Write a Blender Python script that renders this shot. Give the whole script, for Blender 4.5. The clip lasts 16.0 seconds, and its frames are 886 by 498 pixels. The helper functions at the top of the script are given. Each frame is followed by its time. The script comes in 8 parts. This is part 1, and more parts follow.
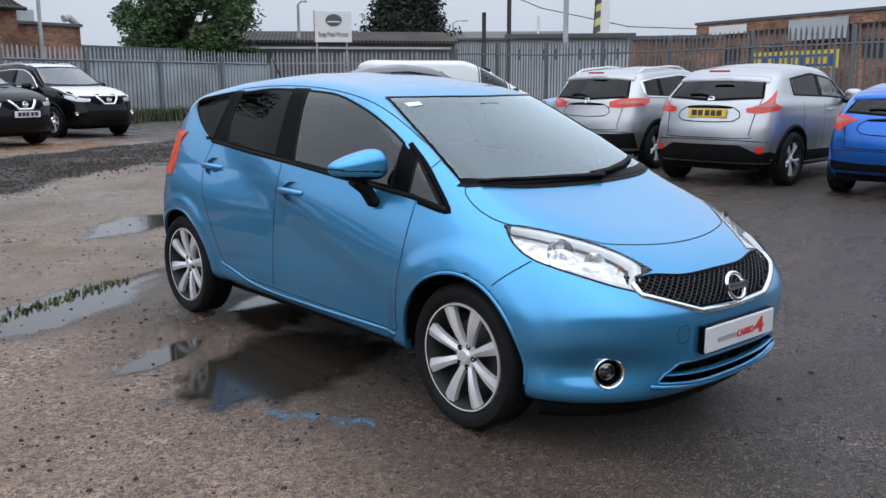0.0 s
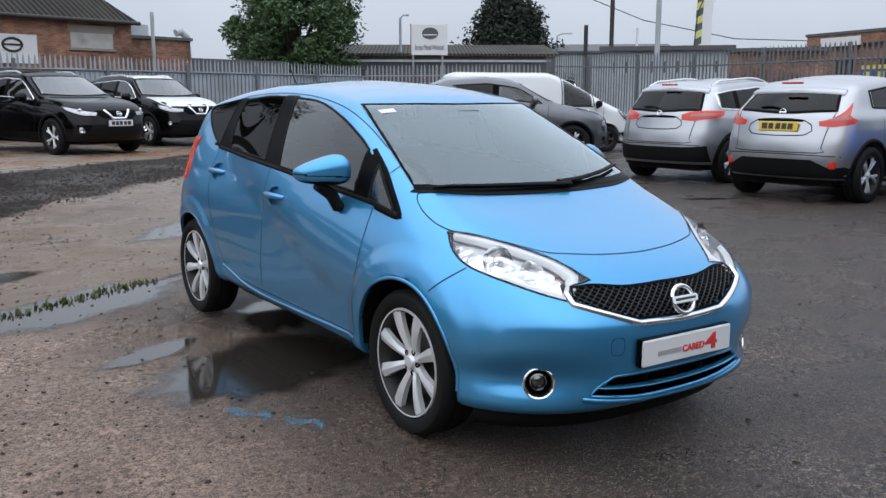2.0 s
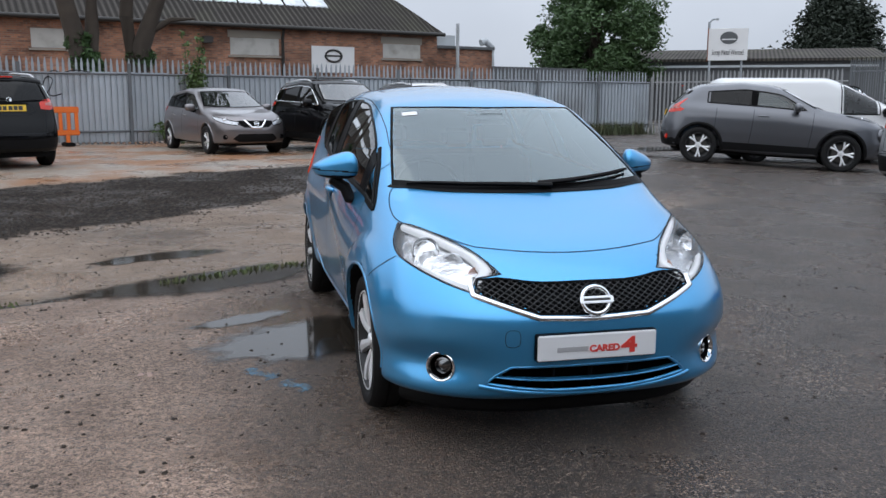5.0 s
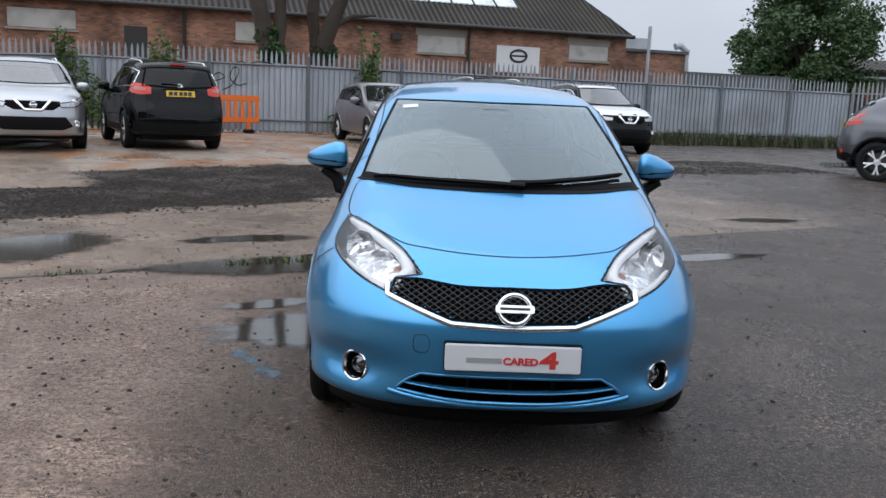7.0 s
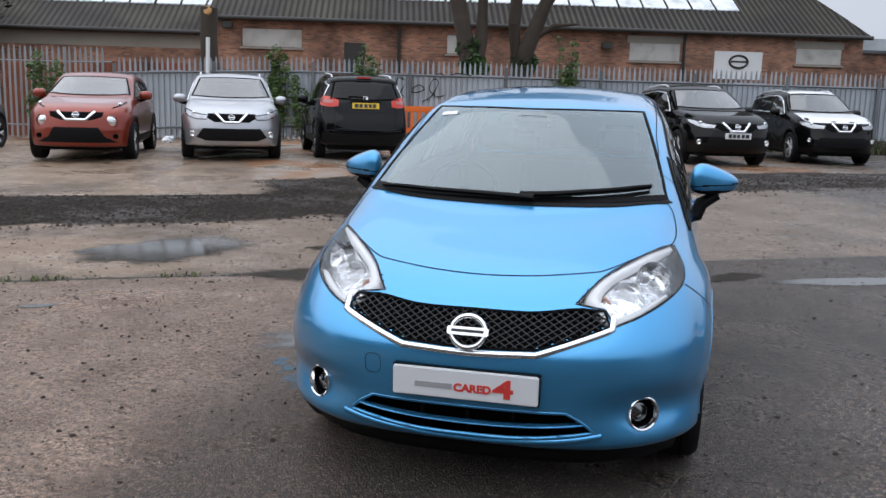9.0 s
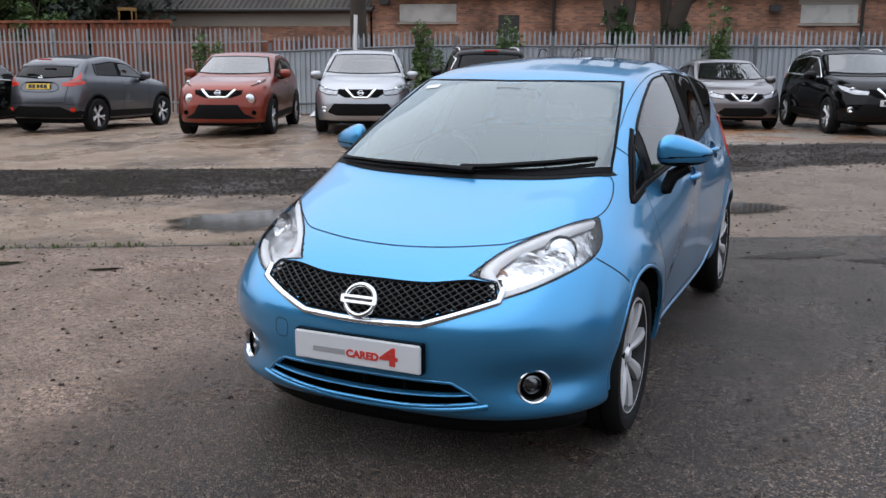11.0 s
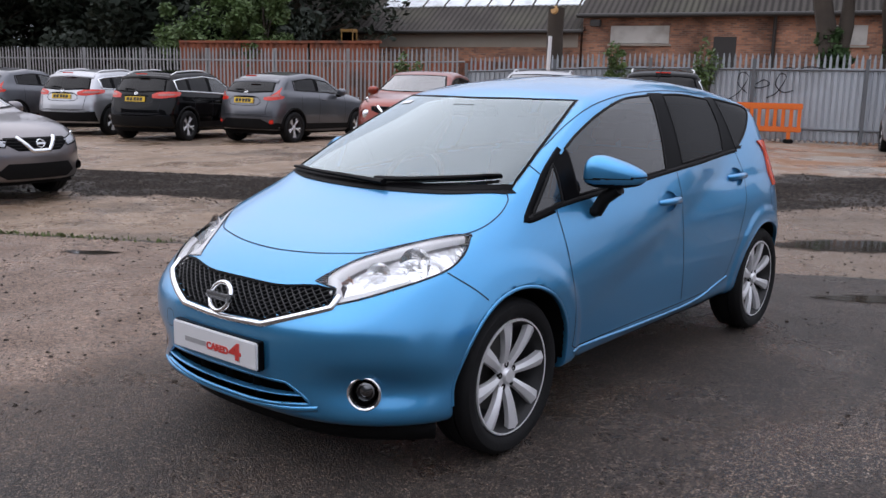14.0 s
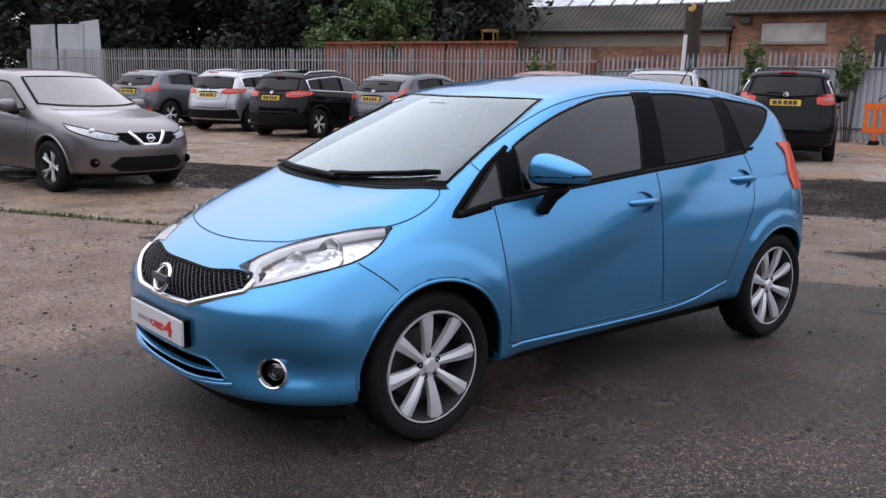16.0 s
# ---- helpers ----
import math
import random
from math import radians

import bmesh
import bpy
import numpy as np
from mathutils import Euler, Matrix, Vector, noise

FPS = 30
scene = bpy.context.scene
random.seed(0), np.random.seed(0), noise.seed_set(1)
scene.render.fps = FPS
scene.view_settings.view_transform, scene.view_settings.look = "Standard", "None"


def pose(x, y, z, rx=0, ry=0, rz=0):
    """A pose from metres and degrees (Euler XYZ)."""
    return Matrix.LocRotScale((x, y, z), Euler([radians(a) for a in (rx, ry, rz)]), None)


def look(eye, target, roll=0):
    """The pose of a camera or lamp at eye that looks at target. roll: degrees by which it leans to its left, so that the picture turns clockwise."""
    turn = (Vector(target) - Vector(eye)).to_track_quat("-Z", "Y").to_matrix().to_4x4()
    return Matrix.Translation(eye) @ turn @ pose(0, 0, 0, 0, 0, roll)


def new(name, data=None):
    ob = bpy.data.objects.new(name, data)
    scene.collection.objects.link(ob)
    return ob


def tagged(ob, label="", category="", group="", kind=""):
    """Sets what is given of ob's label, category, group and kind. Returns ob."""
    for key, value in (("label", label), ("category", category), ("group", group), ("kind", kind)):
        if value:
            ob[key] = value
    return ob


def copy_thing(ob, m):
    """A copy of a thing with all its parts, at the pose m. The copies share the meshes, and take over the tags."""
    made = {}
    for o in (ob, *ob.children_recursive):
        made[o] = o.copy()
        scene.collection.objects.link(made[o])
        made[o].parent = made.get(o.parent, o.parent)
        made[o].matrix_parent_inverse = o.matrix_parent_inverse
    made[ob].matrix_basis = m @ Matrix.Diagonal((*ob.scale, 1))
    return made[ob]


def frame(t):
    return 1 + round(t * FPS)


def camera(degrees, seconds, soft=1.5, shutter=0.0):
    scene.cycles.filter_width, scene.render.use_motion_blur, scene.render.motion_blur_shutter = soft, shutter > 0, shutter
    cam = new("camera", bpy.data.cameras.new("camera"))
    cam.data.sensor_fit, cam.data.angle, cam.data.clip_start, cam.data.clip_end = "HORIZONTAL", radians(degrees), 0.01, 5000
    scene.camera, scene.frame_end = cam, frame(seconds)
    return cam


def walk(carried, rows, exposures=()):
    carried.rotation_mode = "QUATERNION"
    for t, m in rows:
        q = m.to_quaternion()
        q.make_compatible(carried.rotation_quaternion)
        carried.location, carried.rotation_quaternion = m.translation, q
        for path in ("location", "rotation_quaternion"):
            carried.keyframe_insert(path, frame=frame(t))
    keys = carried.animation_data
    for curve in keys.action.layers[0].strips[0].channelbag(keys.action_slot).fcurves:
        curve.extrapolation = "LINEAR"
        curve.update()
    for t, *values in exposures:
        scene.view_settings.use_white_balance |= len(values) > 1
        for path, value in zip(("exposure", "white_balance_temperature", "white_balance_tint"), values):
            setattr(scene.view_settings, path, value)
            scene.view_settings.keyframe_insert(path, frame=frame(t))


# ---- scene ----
cam = camera(52.7, 16.0)
PATH = [
    (0, (-3.228, -3.971, 1.454), (-1.936, -2.489, 1.085), -0.1),
    (0.5, (-3.187, -4.043, 1.448), (-1.897, -2.561, 1.079), -0.4),
    (1, (-3.093, -4.235, 1.432), (-1.858, -2.703, 1.078), -0.3),
    (1.5, (-2.932, -4.318, 1.415), (-1.747, -2.743, 1.077), -0.5),
    (2, (-2.714, -4.384, 1.426), (-1.604, -2.755, 1.085), 0.1),
    (2.5, (-2.514, -4.53, 1.408), (-1.48, -2.851, 1.074), -0.8),
    (3, (-2.321, -4.789, 1.417), (-1.384, -3.061, 1.054), -0.7),
    (3.5, (-2.074, -4.896, 1.392), (-1.247, -3.112, 1.027), 0.3),
    (4, (-1.881, -5.007, 1.438), (-1.15, -3.19, 1.033), 0.4),
    (4.2, (-1.81, -5.097, 1.429), (-1.126, -3.256, 1.049), 0.2),
    (6.3, (-0.709, -5.384, 1.411), (-0.49, -3.42, 1.102), 1.9),
    (6.5, (-0.609, -5.391, 1.415), (-0.417, -3.428, 1.083), 2.3),
    (7, (-0.357, -5.287, 1.395), (-0.306, -3.316, 1.061), 2.4),
    (7.5, (-0.109, -5.202, 1.403), (-0.174, -3.235, 1.047), 1.5),
    (8, (0.206, -5.249, 1.415), (-0.033, -3.295, 1.066), 1.2),
    (8.5, (0.421, -5.113, 1.396), (0.06, -3.176, 1.053), 0.3),
    (9, (0.58, -4.97, 1.406), (0.131, -3.049, 1.078), 1.6),
    (9.2, (0.658, -4.944, 1.401), (0.173, -3.037, 1.046), 0.7),
    (11.3, (1.683, -4.691, 1.434), (0.829, -2.925, 1.043), 1.0),
    (11.5, (1.786, -4.661, 1.436), (0.905, -2.907, 1.055), 1.4),
    (12, (1.968, -4.513, 1.417), (1.001, -2.799, 1.059), 1.4),
    (12.5, (2.121, -4.385, 1.441), (1.087, -2.712, 1.076), 2.3),
    (13, (2.316, -4.308, 1.437), (1.213, -2.68, 1.07), 1.2),
    (13.5, (2.562, -4.242, 1.439), (1.378, -2.673, 1.072), 1.1),
    (14, (2.704, -4.081, 1.421), (1.46, -2.556, 1.066), 1.3),
    (14.5, (2.849, -3.936, 1.444), (1.54, -2.471, 1.072), 1.3),
    (15, (3.123, -3.844, 1.441), (1.753, -2.432, 1.082), 0.5),
    (15.5, (3.294, -3.703, 1.428), (1.852, -2.368, 1.055), -0.1),
    (16, (3.439, -3.535, 1.436), (1.948, -2.252, 1.073), 1.4),
]
walk(cam, [(t, look(eye, target, roll)) for t, eye, target, roll in PATH],
     [(0, 0.05, 6320, 9), (4, 0.03, 6350, 9), (8, 0.03, 6420, 10), (12.5, 0.0, 6480, 13), (14.5, -0.02, 6550, 17), (16, -0.02, 6550, 17)])

# ---- light: an even overcast sky with a wide, weak sun ----
SUN_EL, SUN_AZ = radians(50), radians(200)
world = bpy.data.worlds.new("overcast_sky")
scene.world = world
world.use_nodes = True
wn, wl = world.node_tree.nodes, world.node_tree.links
sky = wn.new("ShaderNodeTexSky")
sky.sky_type, sky.sun_disc, sky.sun_elevation, sky.sun_rotation = "NISHITA", False, SUN_EL, SUN_AZ
sky.air_density, sky.dust_density = 1.0, 4.0
grey = wn.new("ShaderNodeHueSaturation")
grey.inputs["Saturation"].default_value, grey.inputs["Value"].default_value = 0.25, 0.45
wl.new(sky.outputs["Color"], grey.inputs["Color"])
cloud_at = wn.new("ShaderNodeTexCoord")
cloud = wn.new("ShaderNodeTexNoise")
cloud.inputs["Scale"].default_value, cloud.inputs["Detail"].default_value, cloud.inputs["Roughness"].default_value = 2.2, 5, 0.55
wl.new(cloud_at.outputs["Generated"], cloud.inputs["Vector"])
ramp = wn.new("ShaderNodeValToRGB")
ramp.color_ramp.elements[0].position, ramp.color_ramp.elements[0].color = 0.3, (4.6, 5.0, 5.75, 1)
ramp.color_ramp.elements[1].position, ramp.color_ramp.elements[1].color = 0.7, (5.7, 6.15, 6.95, 1)
wl.new(cloud.outputs["Fac"], ramp.inputs["Fac"])
# an overcast sky is about two and a half times brighter overhead than at the horizon
rise_of = wn.new("ShaderNodeSeparateXYZ")
wl.new(cloud_at.outputs["Generated"], rise_of.inputs[0])
lift = wn.new("ShaderNodeMapRange")
lift.inputs["From Min"].default_value, lift.inputs["From Max"].default_value = 0.0, 1.0
lift.inputs["To Min"].default_value, lift.inputs["To Max"].default_value = 1.0, 2.6
wl.new(rise_of.outputs["Z"], lift.inputs["Value"])
domed = wn.new("ShaderNodeVectorMath")
domed.operation = "SCALE"
wl.new(ramp.outputs["Color"], domed.inputs[0])
wl.new(lift.outputs["Result"], domed.inputs["Scale"])
mixed = wn.new("ShaderNodeMix")
mixed.data_type = "RGBA"
mixed.inputs["Factor"].default_value = 0.88
wl.new(grey.outputs["Color"], mixed.inputs["A"])
wl.new(domed.outputs[0], mixed.inputs["B"])
wl.new(mixed.outputs["Result"], wn["Background"].inputs["Color"])
wn["Background"].inputs["Strength"].default_value = 0.115
sun = new("sun", bpy.data.lights.new("sun", "SUN"))
sun.data.energy, sun.data.angle, sun.data.color = 1.0, radians(110), (1.0, 0.97, 0.93)
sun.matrix_world = look((0, 0, 30), (14, 9, 0))
# ---- materials ----
def material(name, color, rough=0.5, metal=0.0, coat=0.0, var=0.0, scale=8.0, bump=0.0, bump_scale=60.0, spec=0.5, fine=0.0, random_amount=0.0, stain=None, stain_scale=1.0, stain_amount=0.5, rough_var=0.0):
    """A procedural surface: base colour varied at two scales, fine relief, stains with soft edges."""
    m = bpy.data.materials.new(name)
    m.use_nodes = True
    n, l = m.node_tree.nodes, m.node_tree.links
    b = n["Principled BSDF"]
    b.inputs["Base Color"].default_value = (*color, 1)
    b.inputs["Roughness"].default_value = rough
    b.inputs["Metallic"].default_value = metal
    b.inputs["Coat Weight"].default_value = coat
    b.inputs["Coat Roughness"].default_value = 0.035
    b.inputs["Specular IOR Level"].default_value = spec
    at = n.new("ShaderNodeTexCoord")
    col = None
    if var or fine or random_amount or stain:
        big = n.new("ShaderNodeTexNoise")
        big.inputs["Scale"].default_value, big.inputs["Detail"].default_value = scale, 6
        l.new(at.outputs["Object"], big.inputs["Vector"])
        small = n.new("ShaderNodeTexNoise")
        small.inputs["Scale"].default_value, small.inputs["Detail"].default_value = scale * 14, 3
        l.new(at.outputs["Object"], small.inputs["Vector"])
        add = n.new("ShaderNodeMath")
        add.operation = "MULTIPLY_ADD"
        l.new(big.outputs["Fac"], add.inputs[0])
        add.inputs[1].default_value = var * 2
        add.inputs[2].default_value = 1.0 - var - fine - random_amount
        add2 = n.new("ShaderNodeMath")
        add2.operation = "MULTIPLY_ADD"
        l.new(small.outputs["Fac"], add2.inputs[0])
        add2.inputs[1].default_value = fine * 2
        l.new(add.outputs[0], add2.inputs[2])
        info = n.new("ShaderNodeObjectInfo")
        add3 = n.new("ShaderNodeMath")
        add3.operation = "MULTIPLY_ADD"
        l.new(info.outputs["Random"], add3.inputs[0])
        add3.inputs[1].default_value = random_amount * 2
        l.new(add2.outputs[0], add3.inputs[2])
        mul = n.new("ShaderNodeVectorMath")
        mul.operation = "SCALE"
        mul.inputs[0].default_value = color
        l.new(add3.outputs[0], mul.inputs["Scale"])
        col = mul.outputs[0]
        if stain:
            sn = n.new("ShaderNodeTexNoise")
            sn.inputs["Scale"].default_value, sn.inputs["Detail"].default_value = stain_scale, 8
            l.new(at.outputs["Object"], sn.inputs["Vector"])
            r = n.new("ShaderNodeMapRange")
            r.inputs["From Min"].default_value, r.inputs["From Max"].default_value = 0.48, 0.66
            r.inputs["To Max"].default_value = stain_amount
            l.new(sn.outputs["Fac"], r.inputs["Value"])
            mx = n.new("ShaderNodeMix")
            mx.data_type = "RGBA"
            l.new(r.outputs["Result"], mx.inputs["Factor"])
            l.new(col, mx.inputs["A"])
            mx.inputs["B"].default_value = (*stain, 1)
            col = mx.outputs["Result"]
        l.new(col, b.inputs["Base Color"])
        if rough_var:
            rr = n.new("ShaderNodeMath")
            rr.operation = "MULTIPLY_ADD"
            l.new(big.outputs["Fac"], rr.inputs[0])
            rr.inputs[1].default_value, rr.inputs[2].default_value = rough_var * 2, rough - rough_var
            l.new(rr.outputs[0], b.inputs["Roughness"])
    if bump:
        bn = n.new("ShaderNodeTexNoise")
        bn.inputs["Scale"].default_value, bn.inputs["Detail"].default_value = bump_scale, 4
        l.new(at.outputs["Object"], bn.inputs["Vector"])
        bp = n.new("ShaderNodeBump")
        bp.inputs["Strength"].default_value, bp.inputs["Distance"].default_value = bump, 0.02
        l.new(bn.outputs["Fac"], bp.inputs["Height"])
        l.new(bp.outputs["Normal"], b.inputs["Normal"])
    return m


def car_paint(name, color, metal=0.4, flake=0.06, rough=0.32, spec=0.5, coat=0.8):
    """Clear-coated paint with metal flake and a scatter of rain beads."""
    m = material(name, color, rough, metal, coat, spec=spec)
    n, l = m.node_tree.nodes, m.node_tree.links
    b = n["Principled BSDF"]
    at = n.new("ShaderNodeTexCoord")
    fl = n.new("ShaderNodeTexNoise")
    fl.inputs["Scale"].default_value, fl.inputs["Detail"].default_value = 900, 1
    l.new(at.outputs["Object"], fl.inputs["Vector"])
    mul = n.new("ShaderNodeMath")
    mul.operation = "MULTIPLY_ADD"
    l.new(fl.outputs["Fac"], mul.inputs[0])
    mul.inputs[1].default_value, mul.inputs[2].default_value = flake * 2, 1 - flake
    sc = n.new("ShaderNodeVectorMath")
    sc.operation = "SCALE"
    sc.inputs[0].default_value = color
    l.new(mul.outputs[0], sc.inputs["Scale"])
    l.new(sc.outputs[0], b.inputs["Base Color"])
    beads = n.new("ShaderNodeTexVoronoi")
    beads.inputs["Scale"].default_value = 55
    l.new(at.outputs["Object"], beads.inputs["Vector"])
    rm = n.new("ShaderNodeMapRange")
    rm.inputs["From Min"].default_value, rm.inputs["From Max"].default_value = 0.0, 0.22
    rm.inputs["To Min"].default_value, rm.inputs["To Max"].default_value = 1.0, 0.0
    l.new(beads.outputs["Distance"], rm.inputs["Value"])
    bp = n.new("ShaderNodeBump")
    bp.inputs["Strength"].default_value, bp.inputs["Distance"].default_value = 0.12, 0.003
    l.new(rm.outputs["Result"], bp.inputs["Height"])
    l.new(bp.outputs["Normal"], b.inputs["Coat Normal"])
    return m


def window_glass(name, tint, gloss=1.0, film=0.0, sheen=(1, 1, 1)):
    """Thin tinted glass: lets tinted light through and mirrors by Fresnel."""
    m = bpy.data.materials.new(name)
    m.use_nodes = True
    n, l = m.node_tree.nodes, m.node_tree.links
    n.remove(n["Principled BSDF"])
    clear, shine, mix, fres = n.new("ShaderNodeBsdfTransparent"), n.new("ShaderNodeBsdfGlossy"), n.new("ShaderNodeMixShader"), n.new("ShaderNodeFresnel")
    clear.inputs["Color"].default_value = (*tint, 1)
    shine.inputs["Roughness"].default_value = 0.02
    shine.inputs["Color"].default_value = (*sheen, 1)
    fres.inputs["IOR"].default_value = 1.52
    k = n.new("ShaderNodeMath")
    k.operation = "MULTIPLY"
    k.use_clamp = True
    k.inputs[1].default_value = 2.0 * gloss
    l.new(fres.outputs[0], k.inputs[0])
    l.new(k.outputs[0], mix.inputs["Fac"])
    l.new(clear.outputs[0], mix.inputs[1])
    l.new(shine.outputs[0], mix.inputs[2])
    out = mix.outputs[0]
    if film:
        # a thin film of rain and dust that scatters a little light
        haze, over = n.new("ShaderNodeBsdfDiffuse"), n.new("ShaderNodeMixShader")
        haze.inputs["Color"].default_value = (0.55, 0.60, 0.60, 1)
        at = n.new("ShaderNodeTexCoord")
        spots = n.new("ShaderNodeTexNoise")
        spots.inputs["Scale"].default_value, spots.inputs["Detail"].default_value = 9, 8
        l.new(at.outputs["Object"], spots.inputs["Vector"])
        part_ = n.new("ShaderNodeMath")
        part_.operation = "MULTIPLY"
        part_.inputs[1].default_value = film * 2
        l.new(spots.outputs["Fac"], part_.inputs[0])
        l.new(part_.outputs[0], over.inputs["Fac"])
        l.new(out, over.inputs[1])
        l.new(haze.outputs[0], over.inputs[2])
        out = over.outputs[0]
    l.new(out, n["Material Output"].inputs["Surface"])
    return m


BLUE = car_paint("blue_paint", (0.062, 0.335, 0.645), 0.72, 0.3, 0.30, 0.5, 1.0)
GLASS = window_glass("clear_screen_glass", (0.62, 0.74, 0.74), 1.2, 0.010, (0.86, 0.97, 1.0))
PARKED_GLASS = window_glass("parked_car_glass", (0.03, 0.033, 0.036), 0.3)
PARKED_SCREEN = window_glass("parked_car_screen", (0.22, 0.25, 0.26), 1.15, 0.02)
SIDE_GLASS = window_glass("side_window_glass", (0.26, 0.30, 0.30), 0.75, 0.006)
DARK_GLASS = window_glass("privacy_glass", (0.03, 0.033, 0.036), 0.18)
LAMP_GLASS = window_glass("lamp_lens", (0.98, 0.985, 0.99), 0.4)
BLACK = material("black_plastic", (0.007, 0.007, 0.0075), 0.55, spec=0.12, fine=0.1, scale=20, bump=0.15, bump_scale=400)
GLOSS_BLACK = material("gloss_black", (0.004, 0.004, 0.0045), 0.3, spec=0.03)
RUBBER = material("tyre_rubber", (0.010, 0.010, 0.0105), 0.7, spec=0.2, var=0.2, scale=12, bump=0.2, bump_scale=200)
SEAM = material("seam_shadow_gap", (0.008, 0.01, 0.014), 0.8)
ALLOY = material("silver_alloy", (0.80, 0.805, 0.82), 0.30, 0.40, var=0.06, scale=14)
DARK_ALLOY = material("dark_alloy", (0.07, 0.07, 0.075), 0.4, 0.6)
CHROME = material("chrome", (0.86, 0.87, 0.88), 0.08, 1.0)
REFLECTOR = material("lamp_reflector", (0.84, 0.85, 0.87), 0.15, 0.93, var=0.3, scale=30, bump=0.55, bump_scale=17)
LAMP_WHITE = material("lamp_bezel", (0.90, 0.90, 0.91), 0.3, 0.0)
LAMP_GREY = material("smoked_lamp_bowl", (0.42, 0.43, 0.45), 0.2, 0.8, var=0.3, scale=18)
TAIL_CLEAR = material("pale_red_lens", (0.42, 0.14, 0.12), 0.2, coat=0.6)
DARK_CHROME = material("dark_lamp_reflector", (0.20, 0.205, 0.21), 0.12, 1.0)
AMBER = material("amber_lens", (0.80, 0.42, 0.28), 0.3)
RED_LENS = material("red_lens", (0.62, 0.030, 0.014), 0.2, coat=0.5)
HERO_LENS = material("orange_red_lens", (0.85, 0.085, 0.030), 0.2, coat=0.4)
GRILLE_BAR = material("satin_grille_plastic", (0.012, 0.013, 0.015), 0.3, spec=0.5)
HEADLINER = material("pale_headliner", (0.24, 0.24, 0.235), 0.9, var=0.1, scale=10)
TRIM = material("interior_grey_cloth", (0.10, 0.102, 0.106), 0.9, var=0.2, scale=20)
DASH = material("dashboard_plastic", (0.035, 0.036, 0.038), 0.7)
PLATE_WHITE = material("plate_white", (0.72, 0.73, 0.75), 0.35)
PLATE_YELLOW = material("plate_yellow", (0.75, 0.5, 0.04), 0.4)
PLATE_INK = material("plate_ink", (0.03, 0.03, 0.03), 0.5)
RED_INK = material("red_ink", (0.62, 0.05, 0.04), 0.45)
GREY_INK = material("grey_ink", (0.36, 0.36, 0.37), 0.5)
DISC = material("brake_steel", (0.10, 0.095, 0.09), 0.5, 0.8)
# near-black colour stands for the shade inside the rim, behind the spokes
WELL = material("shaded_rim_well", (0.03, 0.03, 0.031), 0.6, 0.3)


# ---- mesh helpers ----
def mesh_of(name, verts, faces, mat, normals=None, smooth=True):
    me = bpy.data.meshes.new(name)
    me.from_pydata([tuple(v) for v in verts], [], [tuple(int(i) for i in f) for f in faces])
    for m in mat if isinstance(mat, (list, tuple)) else [mat]:
        me.materials.append(m)
    if smooth:
        me.polygons.foreach_set("use_smooth", [True] * len(me.polygons))
    if normals is not None:
        me.normals_split_custom_set_from_vertices([tuple(v) for v in normals])
    me.update()
    return me


def part(name, data, mat, parent=None, label=""):
    """Links a bmesh or a mesh as one object under a thing or a part."""
    if isinstance(data, bmesh.types.BMesh):
        me = bpy.data.meshes.new(name)
        data.to_mesh(me)
        data.free()
        for m in mat if isinstance(mat, (list, tuple)) else [mat]:
            me.materials.append(m)
        data = me
    ob = new(name, data)
    ob.parent = parent
    if label:
        ob["label"] = label
    return ob


def thing(name, label, category, m=None, group="", kind=""):
    ob = new(name)
    ob.empty_display_size = 0.2
    if m is not None:
        ob.matrix_world = m
    return tagged(ob, label, category, group, kind)


def smooth_bm(bm, angle=35):
    for f in bm.faces:
        f.smooth = True
    lim = radians(angle)
    for e in bm.edges:
        if len(e.link_faces) == 2 and e.calc_face_angle(0) > lim:
            e.smooth = False
    return bm


def box(lo, hi, bevel=0.0, seg=2, m=None):
    bm = bmesh.new()
    bmesh.ops.create_cube(bm, size=1)
    c, s = (Vector(lo) + Vector(hi)) / 2, Vector(hi) - Vector(lo)
    bmesh.ops.transform(bm, matrix=Matrix.Translation(c) @ Matrix.Diagonal((*s, 1)), verts=bm.verts)
    if bevel:
        bmesh.ops.bevel(bm, geom=bm.edges[:], offset=bevel, segments=seg, affect="EDGES", clamp_overlap=True)
        smooth_bm(bm)
    if m is not None:
        bmesh.ops.transform(bm, matrix=m, verts=bm.verts)
    return bm


def join(*bms):
    """All the given bmeshes as one."""
    out = bmesh.new()
    for b in bms:
        me = bpy.data.meshes.new("tmp")
        b.to_mesh(me)
        b.free()
        out.from_mesh(me)
        bpy.data.meshes.remove(me)
    return out


def lathe(profile, n=48, axis="x", closed=False):
    """Turns (along, radius) pairs round an axis."""
    bm = bmesh.new()
    rings = []
    for a, r in profile:
        ring = []
        for i in range(n):
            t = 2 * math.pi * i / n
            p = {"x": (a, r * math.cos(t), r * math.sin(t)), "y": (r * math.cos(t), a, r * math.sin(t)), "z": (r * math.cos(t), r * math.sin(t), a)}[axis]
            ring.append(bm.verts.new(p))
        rings.append(ring)
    pairs = list(zip(rings, rings[1:])) + ([(rings[-1], rings[0])] if closed else [])
    for p, q in pairs:
        for i in range(n):
            bm.faces.new((p[i], p[(i + 1) % n], q[(i + 1) % n], q[i]))
    bmesh.ops.recalc_face_normals(bm, faces=bm.faces)
    return smooth_bm(bm, 40)


